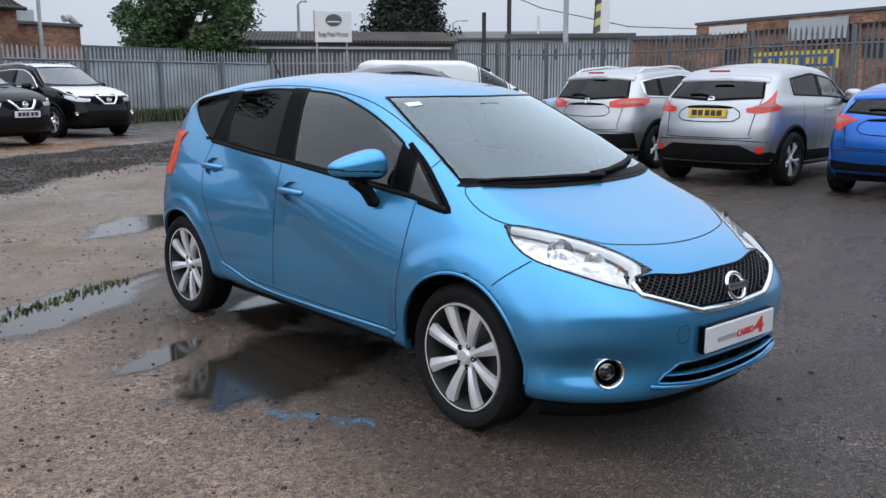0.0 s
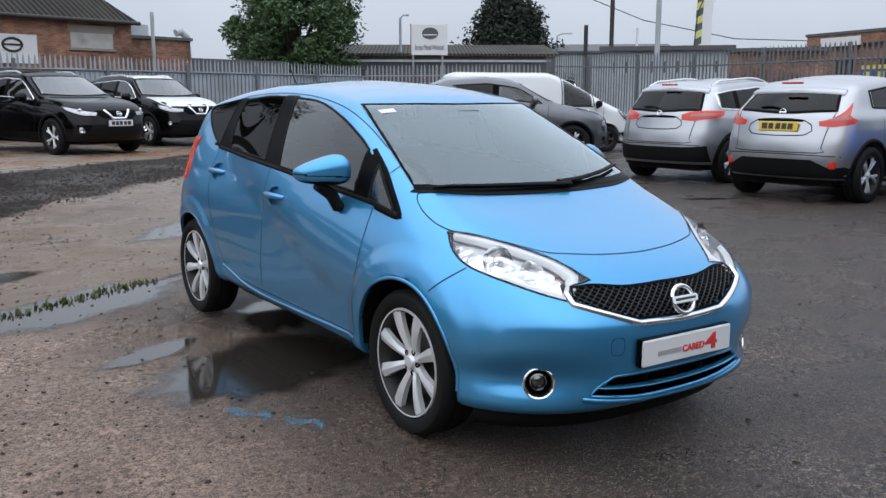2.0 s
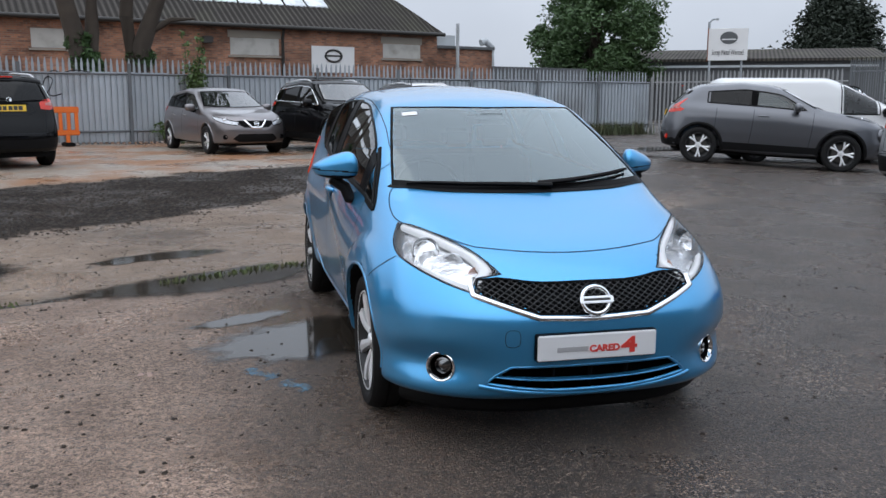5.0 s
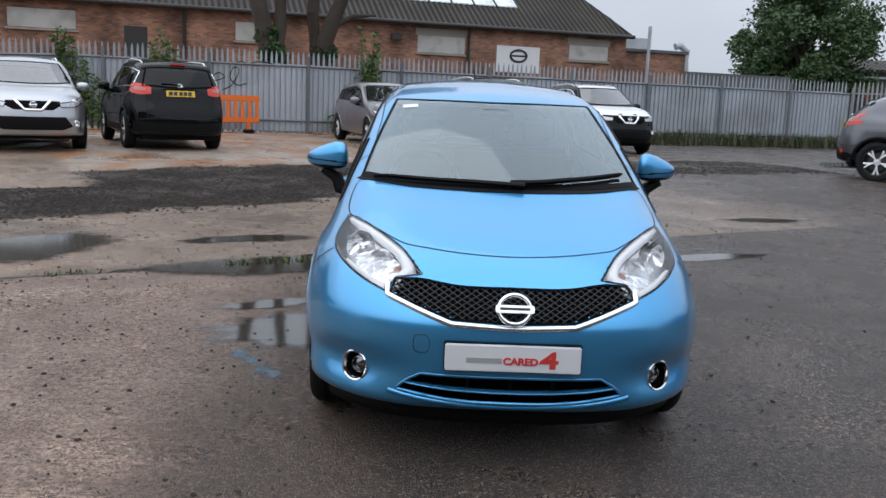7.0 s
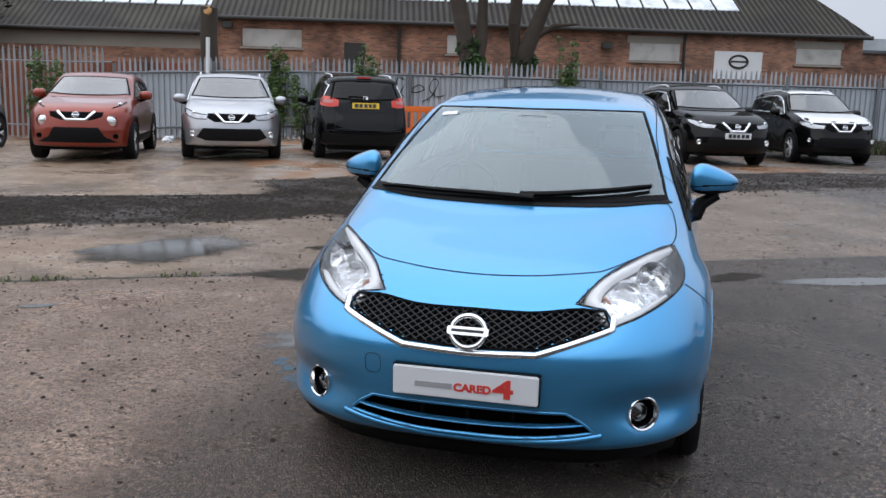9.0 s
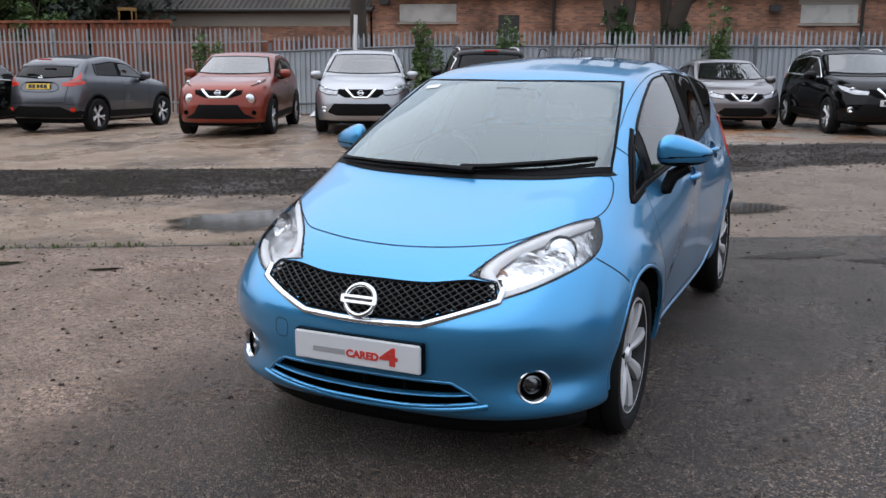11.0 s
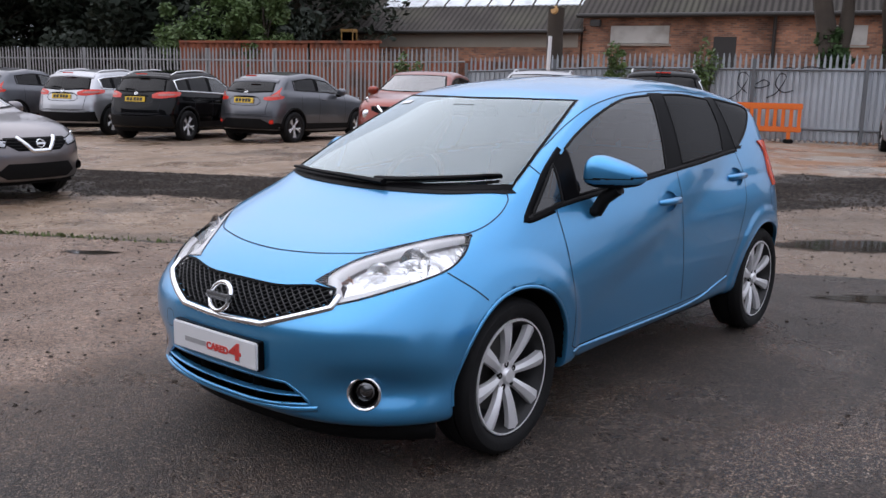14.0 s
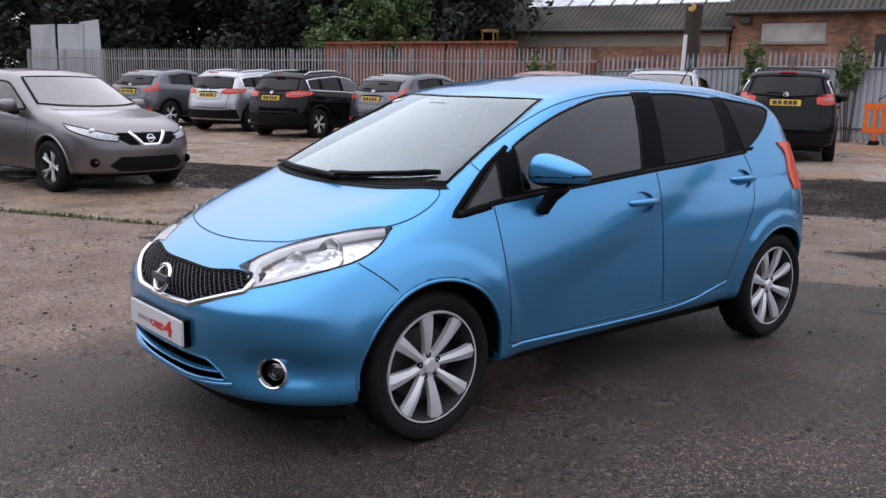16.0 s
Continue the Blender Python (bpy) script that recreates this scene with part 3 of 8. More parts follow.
    l.new(calc("MULTIPLY_ADD", strip, -0.36, calc("MULTIPLY_ADD", dampness, 0.12, 0.48)), n["Principled BSDF"].inputs["Specular IOR Level"])
    height = calc("ADD", calc("MULTIPLY", cell.outputs[2], 0.5), calc("ADD", calc("MULTIPLY", speck.outputs["Distance"], -1.0), calc("MULTIPLY", blotch, 1.5)))
    height = calc("ADD", height, calc("MULTIPLY", calc("SUBTRACT", stone_of.outputs[2], agg.outputs["Distance"]), 0.9))
    height = calc("ADD", height, calc("MULTIPLY", calc("MULTIPLY", lump.outputs["Distance"], -3.0), strip))
    height = calc("MULTIPLY", height, calc("SUBTRACT", 1.0, calc("MULTIPLY", calc("MULTIPLY", on_conc, calc("SUBTRACT", 1.0, strip)), 0.6)))
    height = calc("MULTIPLY", height, calc("MULTIPLY_ADD", wet, -0.7, 1.0))
    bp = n.new("ShaderNodeBump")
    bp.inputs["Strength"].default_value, bp.inputs["Distance"].default_value = 1.0, 0.011
    l.new(height, bp.inputs["Height"])
    l.new(bp.outputs["Normal"], n["Principled BSDF"].inputs["Normal"])
    return m


ASPHALT = ground_material()
gx = np.unique(np.r_[np.linspace(-600, -40, 12), np.linspace(-40, 40, 81), np.linspace(40, 600, 12)])
gy = np.unique(np.r_[np.linspace(-600, -20, 12), np.linspace(-20, 60, 81), np.linspace(60, 600, 12)])
gv = [(a, b, float(rise(a, b))) for a in gx for b in gy]
gf = [(i * len(gy) + j, (i + 1) * len(gy) + j, (i + 1) * len(gy) + j + 1, i * len(gy) + j + 1) for i in range(len(gx) - 1) for j in range(len(gy) - 1)]
tagged(new("ground", mesh_of("ground", gv, gf, ASPHALT)), "wet patched asphalt and concrete yard", "ground", kind="structure")


def water_material():
    """Clear rain water over dark ground, thinning out at its shore."""
    m, n, l, calc, noise_at, soft, blend = nodes_of("rain_water")
    b = n["Principled BSDF"]
    b.inputs["Base Color"].default_value, b.inputs["Roughness"].default_value = (0.030, 0.025, 0.020, 1), 0.075
    at = n.new("ShaderNodeTexCoord").outputs["Object"]
    deep = n.new("ShaderNodeAttribute")
    deep.attribute_name = "deep"
    ragged = calc("ADD", deep.outputs["Fac"], calc("MULTIPLY", calc("SUBTRACT", noise_at(at, 5.0, 8, 0.65), 0.5), 1.3))
    thin, mix = n.new("ShaderNodeBsdfTransparent"), n.new("ShaderNodeMixShader")
    l.new(soft(ragged, 0.08, 0.80), mix.inputs["Fac"])
    l.new(thin.outputs[0], mix.inputs[1])
    l.new(b.outputs[0], mix.inputs[2])
    l.new(mix.outputs[0], n["Material Output"].inputs["Surface"])
    return m


WATER = water_material()


def puddle(x, y, rx, ry, turn, seed, ragged=0.34):
    """A shallow pool with an uneven shore."""
    rng = random.Random(seed)
    waves = [(k, rng.uniform(0, 6.28), rng.uniform(0.3, 1.0) / k**0.75) for k in range(2, 15)]
    v, f, deep = [(0, 0, 0)], [], [1.0]
    n, rings = 90, ((0.55, 1.0), (0.8, 0.75), (1.0, 0.4), (1.25, 0.0))
    for k, d in rings:
        for i in range(n):
            a = 2 * math.pi * i / n
            r = max(0.25, 1 + ragged * sum(w * math.sin(q * a + p) for q, p, w in waves) * 0.5) * k
            v.append((rx * r * math.cos(a), ry * r * math.sin(a), 0))
            deep.append(d)
    f += [(0, 1 + i, 1 + (i + 1) % n) for i in range(n)]
    for k in range(len(rings) - 1):
        o = 1 + k * n
        f += [(o + i, o + n + i, o + n + (i + 1) % n, o + (i + 1) % n) for i in range(n)]
    me = mesh_of("puddle", v, f, WATER)
    me.attributes.new("deep", "FLOAT", "POINT").data.foreach_set("value", deep)
    ob = new("puddle", me)
    ob.matrix_world = pose(x, y, float(rise(x, y)) + 0.004, 0, 0, turn)
    return tagged(ob, "shallow rain puddle on the yard", "puddle", "rain puddles")


for i, (x, y, rx, ry, turn) in enumerate(((-0.90, -0.04, 0.62, 0.44, 20), (-1.50, 1.90, 1.05, 0.36, 30), (-3.7, 2.25, 0.75, 0.55, 60), (0.35, 5.0, 0.75, 0.35, 40), (2.3, 3.0, 0.75, 0.15, 22), (4.1, 6.1, 0.55, 0.2, 15), (9.6, 17.0, 1.9, 0.6, 25), (-4.2, -0.25, 0.22, 0.09, 40), (-3.3, 0.0, 0.11, 0.05, 40), (7.3, 3.75, 0.36, 0.10, -25), (1.2, 2.75, 0.45, 0.12, 40), (-1.35, 0.5, 0.35, 0.10, 30), (-2.0, 3.1, 0.6, 0.2, 30), (-4.9, 6.4, 1.1, 0.10, 28), (-0.35, 1.0, 0.45, 0.25, 60))):
    puddle(x, y, rx, ry, turn, 100 + i)

# ---- crushed stone, loose pebbles, weeds in the joint ----
STONE_DARK = material("dark_crushed_stone", (0.050, 0.041, 0.035), 0.8, spec=0.15, fine=0.45, var=0.3, scale=9)


def pebbles(rng, spots, low, high):
    """Many uneven little stones, each a squashed eight-cornered lump."""
    v, f = [], []
    for x, y in spots:
        s = low * (high / low) ** (rng.random() ** 2.2)
        z0 = float(rise(x, y))
        turn = rng.uniform(0, 6.28)
        c, q = math.cos(turn), math.sin(turn)
        n = len(v)
        for dx, dy, dz in ((-1, -0.7, 0), (1, -0.8, 0), (0.9, 0.7, 0), (-0.9, 0.8, 0), (-0.6, -0.4, 0.8), (0.6, -0.5, 1.0), (0.5, 0.4, 0.7), (-0.5, 0.5, 0.9)):
            a, b, h = (dx * rng.uniform(0.7, 1.2) * s, dy * rng.uniform(0.7, 1.2) * s, dz * s * rng.uniform(0.6, 1.1))
            v.append((x + a * c - b * q, y + a * q + b * c, z0 + h - 0.001))
        f += [(n + 4, n + 5, n + 6, n + 7), (n, n + 1, n + 5, n + 4), (n + 1, n + 2, n + 6, n + 5), (n + 2, n + 3, n + 7, n + 6), (n + 3, n, n + 4, n + 7)]
    return v, f


rng = random.Random(7)
strip_spots = []
while len(strip_spots) < 20000:
    u, v = rng.uniform(-9, 14), rng.uniform(5.2, 10.4)
    x, y = 0.866 * u - 0.5 * v, 0.5 * u + 0.866 * v
    lim = 5.45 + 0.33 * min(max(x + 4.5, 0), 5.5)
    if v < lim + rng.gauss(0, 0.25) or (u < -0.75 and v > 8.35) or v > 10.1 + rng.gauss(0, 0.2):
        continue
    if rng.random() < 0.35 + 0.65 * (v < 8.5):
        strip_spots.append((x, y))
vv, ff = pebbles(rng, strip_spots, 0.006, 0.026)
tagged(new("crushed_stone", mesh_of("crushed_stone", vv, ff, STONE_DARK, smooth=False)), "strip of loose dark crushed stone across the yard", "gravel", kind="stuff")
loose = []
while len(loose) < 11000:
    u, v = rng.uniform(-8, 9), rng.uniform(-6, 6.4)
    x, y = 0.866 * u - 0.5 * v, 0.5 * u + 0.866 * v
    if abs(x) < 0.75 and abs(y) < 1.9 or rng.random() > 0.25 + 0.13 * max(v, 0) + 0.25 * (v > 2.5):
        continue
    loose.append((x, y))
near_spots = []
while len(near_spots) < 1500:
    x, y = rng.uniform(-5.0, -0.75), rng.uniform(-4.5, 2.0)
    if -0.5 * x + 0.866 * y < 2.45 and rng.random() < 0.45 + 0.3 * math.sin(2.1 * x + 1.3 * y) * math.sin(1.7 * y - x):
        near_spots.append((x, y))
loose += near_spots
vv, ff = pebbles(rng, loose, 0.003, 0.014)
tagged(new("loose_pebbles", mesh_of("loose_pebbles", vv, ff, STONE_DARK, smooth=False)), "loose dark pebbles scattered over the wet yard", "gravel", kind="stuff")

WEED = material("low_weed", (0.095, 0.125, 0.040), 0.8, var=0.4, scale=5, stain=(0.09, 0.07, 0.035), stain_scale=9, stain_amount=0.7)
RANK = material("rank_weed", (0.055, 0.070, 0.030), 0.8, var=0.4, scale=1.2, stain=(0.10, 0.085, 0.045), stain_scale=1.5, stain_amount=0.8)


def blades(rng, spots, low, high, width=0.006):
    v, f = [], []
    for x, y, z in spots:
        h, a, lean = rng.uniform(low, high), rng.uniform(0, 6.28), rng.uniform(0.1, 0.9)
        c, s = math.cos(a), math.sin(a)
        n = len(v)
        w = width * rng.uniform(0.6, 1.5)
        v += [(x - s * w, y + c * w, z), (x + s * w, y - c * w, z), (x + c * h * lean * 0.4 + s * w * 0.7, y + s * h * lean * 0.4 - c * w * 0.7, z + h * 0.6), (x + c * h * lean * 0.4 - s * w * 0.7, y + s * h * lean * 0.4 + c * w * 0.7, z + h * 0.6), (x + c * h * lean, y + s * h * lean, z + h)]
        f += [(n, n + 1, n + 2, n + 3), (n + 3, n + 2, n + 4)]
    return v, f


spots = []
for u0, spread_u, count in ((-6.9, 0.5, 120), (-6.0, 0.45, 150), (-5.1, 0.5, 160), (-4.4, 0.3, 80), (-3.6, 0.35, 60), (-2.9, 0.15, 36), (-1.9, 0.12, 24), (-0.62, 0.08, 36), (-0.30, 0.12, 60), (0.02, 0.07, 36), (0.26, 0.10, 70), (0.50, 0.05, 30)):
    for _ in range(count):
        u, v = u0 + rng.gauss(0, spread_u), 2.53 + rng.gauss(0, 0.045)
        spots.append((0.866 * u - 0.5 * v, 0.5 * u + 0.866 * v, 0.0))
vv, ff = blades(rng, spots, 0.010, 0.042, 0.009)
tagged(new("joint_weeds", mesh_of("joint_weeds", vv, ff, WEED, smooth=False)), "low green weeds in the slab joint", "weeds", kind="stuff")
spots = []
for k in range(5200):
    t = rng.random() ** 0.8
    u = -3.0 + 17.6 * t
    d = abs(rng.gauss(0, 0.35))
    if u < 2.5 and rng.random() < 0.8:
        continue
    x, y = 0.9589 * u + 0.2838 * d, 22.0 + 0.2838 * u - 0.9589 * d - 0.1
    spots.append((x, y, float(rise(x, y))))
vv, ff = blades(rng, spots, 0.10, 0.55, 0.014)
tagged(new("fence_weeds", mesh_of("fence_weeds", vv, ff, RANK, smooth=False)), "rank weeds and grass along the fence foot", "weeds", kind="stuff")

MARK_BLUE = material("worn_blue_spray", (0.075, 0.15, 0.21), 0.7, var=0.4, scale=20, stain=(0.09, 0.085, 0.08), stain_scale=18, stain_amount=0.9)
MARK_PINK = material("worn_pink_spray", (0.30, 0.20, 0.16), 0.7, var=0.3, scale=20, stain=(0.1, 0.09, 0.08), stain_scale=18, stain_amount=0.9)


def ground_mark(x0, y0, x1, y1, width, mat, label, seed):
    """A worn sprayed stroke on the asphalt."""
    rng = random.Random(seed)
    d = Vector((x1 - x0, y1 - y0))
    nrm = Vector((-d.y, d.x)).normalized()
    v, f = [], []
    # many worn flecks, thinning out from the middle of the stroke
    for i in range(280):
        t = rng.random()
        c = Vector((x0, y0)) + d * t + nrm * (0.02 * math.sin(9 * t + seed) + rng.gauss(0, 0.5) * width)
        k, a0, r = len(v), rng.uniform(0, 6.28), rng.uniform(0.002, 0.008)
        v += [(c.x + r * rng.uniform(0.5, 1.3) * math.cos(a0 + j * 1.05), c.y + r * rng.uniform(0.5, 1.3) * math.sin(a0 + j * 1.05), 0.0025 + i * 1e-6) for j in range(6)]
        f.append(tuple(range(k, k + 6)))
    tagged(new("ground_mark", mesh_of("ground_mark", v, f, mat)), label, "paint mark", "sprayed marks")


ground_mark(-1.33, -0.60, -1.20, -0.80, 0.042, MARK_BLUE, "worn blue sprayed stroke on asphalt", 1)
ground_mark(-1.16, -0.86, -1.04, -1.03, 0.042, MARK_BLUE, "worn blue sprayed stroke on asphalt", 2)
ground_mark(-1.88, -0.56, -1.80, -0.60, 0.02, MARK_PINK, "faded pink sprayed spot on asphalt", 3)
# ---- the blue hatchback ----
def both(line, s):
    """A line on one flank; s = -1 mirrors it to the other."""
    q = np.array(line, float)
    q[:, 0] *= s
    return q


def flank(pairs, x=0.75):
    """(y, z) pairs as points beside the car."""
    return [(x, y, z) for y, z in pairs]


def wheel_mesh_parts(radius, rim, width, spokes, mat_spoke, twin=False, mat_barrel=None):
    """Meshes for a wheel whose outer face looks along +x, its middle at x = 0."""
    w = width / 2
    r = radius
    tyre = lathe([(w * 0.72, rim + 0.002), (w * 0.9, rim + 0.012), (w * 1.0, rim + (r - rim) * 0.45), (w * 0.97, rim + (r - rim) * 0.75), (w * 0.86, r - 0.012), (w * 0.72, r - 0.002), (w * 0.35, r), (w * 0.34, r - 0.008), (w * 0.26, r - 0.008), (w * 0.25, r), (-w * 0.25, r), (-w * 0.26, r - 0.008), (-w * 0.34, r - 0.008), (-w * 0.35, r), (-w * 0.72, r - 0.002), (-w * 0.97, rim + (r - rim) * 0.7), (-w * 0.9, rim + 0.01), (-w * 0.7, rim)], 56)
    barrel = lathe([(w * 0.82, rim + 0.004), (w * 0.9, rim + 0.001), (w * 0.89, rim - 0.006)], 56)
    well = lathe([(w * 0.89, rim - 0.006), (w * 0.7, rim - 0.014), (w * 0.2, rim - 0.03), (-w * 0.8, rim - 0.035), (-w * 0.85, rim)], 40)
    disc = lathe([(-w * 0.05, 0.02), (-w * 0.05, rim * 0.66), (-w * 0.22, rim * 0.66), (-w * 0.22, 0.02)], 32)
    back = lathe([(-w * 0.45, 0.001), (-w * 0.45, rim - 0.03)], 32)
    spoke_list = []
    for i in range(spokes):
        pairs = ((-0.115, 0), (0.115, 0)) if twin else ((0, 0),)
        for spread, _ in pairs:
            bm = bmesh.new()
            rows = []
            for k in range(6):
                t = k / 5
                rr = 0.04 + t * (rim - (0.047 if twin else 0.043))
                half = (0.015 + 0.012 * t) * 0.62 * rim / 0.2 if twin else 0.0145 + 0.0185 * t ** 1.2
                x = w * (0.60 + 0.10 * math.sin(math.pi * t) + (0.14 if twin else 0.26) * t)
                a = spread * t * 1.6
                rows.append([bm.verts.new((x - dx, rr * math.sin(a) + hy * math.cos(a), rr * math.cos(a) - hy * math.sin(a))) for hy, dx in ((-half, 0.03), (-half * 0.96, 0.007), (-half * 0.05, 0.0), (half * 0.5, 0.005), (half * 0.96, 0.010), (half, 0.03))])
            for p, q in zip(rows, rows[1:]):
                for j in range(5):
                    bm.faces.new((p[j], p[j + 1], q[j + 1], q[j]))
            bmesh.ops.recalc_face_normals(bm, faces=bm.faces)
            for f in bm.faces:
                if f.normal.x < -0.3:
                    f.normal_flip()
            bmesh.ops.transform(bm, matrix=Matrix.Rotation(2 * math.pi * i / spokes, 4, "X"), verts=bm.verts)
            spoke_list.append(smooth_bm(bm, 14))
    hub = lathe([(w * 0.45, 0.060), (w * 0.58, 0.058), (w * 0.60, 0.034), (w * 0.70, 0.030), (w * 0.74, 0.026), (w * 0.745, 0.001)], 28)
    return tyre, barrel, disc, join(back, well), spoke_list, hub


def make_wheel(parent, name="wheel", radius=0.312, rim=0.229, width=0.2, spokes=8, mat=None, twin=False, lugs=5, barrel_mat=None):
    """wheel (its rim) > tyre, spokes, hub cap, brake disc, lug nuts."""
    mat = mat or ALLOY
    tyre, barrel, disc, back, sp, hub = wheel_mesh_parts(radius, rim, width, spokes, mat, twin)
    wheel = part(name, barrel, barrel_mat or mat, parent)
    part("tyre", tyre, RUBBER, wheel)
    part("brake_disc", disc, DISC, wheel)
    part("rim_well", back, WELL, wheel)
    for b in sp:
        part("spoke", b, mat, wheel)
    part("hub_cap", hub, mat, wheel)
    for i in range(lugs):
        a = 2 * math.pi * i / lugs + 0.3
        lug = lathe([(width * 0.26, 0.0135), (width * 0.305, 0.0135), (width * 0.305, 0.008), (width * 0.29, 0.001)], 10)
        bmesh.ops.transform(lug, matrix=Matrix.Translation((0, 0.047 * math.cos(a), 0.047 * math.sin(a))), verts=lug.verts)
        part("lug_nut", lug, BLACK, wheel)
    return wheel


def copy_part(ob, m, parent):
    """A part and its own parts again at another pose."""
    c = ob.copy()
    scene.collection.objects.link(c)
    c.parent, c.matrix_basis = parent, m
    for k in ob.children:
        kc = k.copy()
        scene.collection.objects.link(kc)
        kc.parent = c
    return c


def set_wheels(parent, places, **kw):
    first = make_wheel(parent, **kw)
    for n, (x, y, z) in enumerate(places):
        m = pose(x, y, z, 17 * n + 8, 0, 0) if x > 0 else pose(x, y, z, -11 * n, 0, 180)
        if n == 0:
            first.matrix_basis = m
        else:
            copy_part(first, m, parent)


def emblem(parent, at, r, tilt, name="badge"):
    """A chrome ring with a bar across it, the bar carrying a row of dark strokes."""
    pts = [(r * 0.9 * math.cos(a), 0, r * 0.84 * math.sin(a)) for a in np.linspace(0, 2 * math.pi, 37)]
    loop = tube(pts, r * 0.145, 8)
    bar = box((-r * 1.1, -r * 0.26, -r * 0.22), (r * 1.1, r * 0.05, r * 0.22), r * 0.05)
    bm = join(loop, bar)
    bmesh.ops.transform(bm, matrix=pose(*at, tilt), verts=bm.verts)
    badge = part(name, bm, CHROME, parent, "plain chrome ring badge with a bar")
    if r > 0.06:
        stroke = box((-r * 0.86, -r * 0.285, -r * 0.075), (r * 0.86, -r * 0.255, r * 0.075))
        bmesh.ops.transform(stroke, matrix=pose(*at, tilt), verts=stroke.verts)
        part("badge_stroke", stroke, PLATE_INK, badge)


HERO = Body(dict(
    bounds=((-0.95, -2.2, 0.14), (0.93, 2.05, 1.57)),
    top=([(-2.2, 0.60), (-2.08, 0.665), (-2.0, 0.715), (-1.92, 0.757), (-1.83, 0.797), (-1.6, 0.873), (-1.36, 0.965), (-1.28, 1.008), (-0.9, 1.205), (-0.55, 1.38), (-0.42, 1.425), (-0.2, 1.463), (0.05, 1.49), (0.35, 1.507), (0.6, 1.508), (1.0, 1.482), (1.4, 1.43), (1.62, 1.385), (1.75, 1.25), (1.95, 0.85)], 0.035),
    bow=([(-2.1, 0.0), (-1.5, 0.05), (-1.25, 0.24), (-0.5, 0.25), (-0.1, 0.1), (1.2, 0.0), (1.7, -0.12)], 0.08),
    crown=([(-2.1, 0.05), (-1.7, -0.02), (-1.3, -0.03), (-0.9, 0.03), (-0.4, 0.12), (0.2, 0.15), (1.5, 0.16)], 0.1),
    plan=([(-2.1, 0.846), (-1.6, 0.846), (-1.3, 0.845), (-0.8, 0.832), (0.0, 0.832), (0.9, 0.836), (1.3, 0.84), (1.6, 0.83), (2.0, 0.80)], 0.12),
    side=([(-0.9, 0.10), (-0.8, 0.062), (-0.68, 0.034), (-0.5, 0.010), (-0.28, 0.0), (-0.14, 0.028), (0.0, 0.075), (0.1, 0.112), (0.2, 0.155), (0.3, 0.205), (0.4, 0.262), (0.5, 0.33)], 0.035),
    belt=([(-2.1, 0.74), (-1.7, 0.80), (-1.46, 0.845), (-1.13, 0.92), (-0.8, 0.965), (0.0, 1.03), (0.9, 1.08), (1.4, 1.11), (2.0, 1.10)], 0.1),
    pinch=([(-1.6, 0.0), (-1.3, 0.035), (-1.0, 0.03), (-0.4, 0.005), (0.4, 0.01), (0.9, 0.045), (1.4, 0.045), (2.0, 0.06)], 0.12),
    nose=([(0.1, -1.95), (0.18, -2.0), (0.24, -2.06), (0.30, -2.078), (0.36, -2.085), (0.46, -2.09), (0.57, -2.09), (0.61, -2.072), (0.68, -2.02), (0.74, -1.965), (0.80, -1.88), (0.95, -1.6)], 0.02),
    nose_round=(0.09, 1.12),
    square=([(0.2, 0.38), (0.50, 0.38), (0.70, 0.26), (0.90, 0.10), (1.0, 0.05)], 0.06),
    nose_dents=[(0.62, 0.365, 0.19, 0.075, 0.050)],
    tail=([(0.1, 1.84), (0.3, 1.95), (0.6, 1.975), (0.75, 1.965), (0.9, 1.91), (1.1, 1.82), (1.3, 1.725), (1.45, 1.64)], 0.04),
    tail_round=(0.25, 0.35),
    flares=[(-1.3, 0.43, 0.515, 0.018), (1.3, 0.41, 0.47, 0.011)],
    dents=[(0.02, 0.70, 0.80, 0.32, 0.36, 0.028), (0.3, 0.33, 1.0, 0.05, 0.02, -0.006)],
    rail=([(-2.0, 0.12), (-1.4, 0.15), (-1.0, 0.07), (-0.5, 0.06), (0.0, 0.08), (1.6, 0.09)], 0.1),
    nose_edge=0.14, tail_edge=0.14,
    floor=([(-2.1, 0.215), (-1.7, 0.22), (-0.9, 0.262), (0.9, 0.275), (1.6, 0.25), (2.0, 0.28)], 0.06),
    hub=0.312, arches=[(-1.3, 0.362), (1.3, 0.358)],
))

FRONT, TOPWARD = (0, -1, 0), (0, 0, 1)
SCREEN_WAY = (0, -0.62, 0.78)


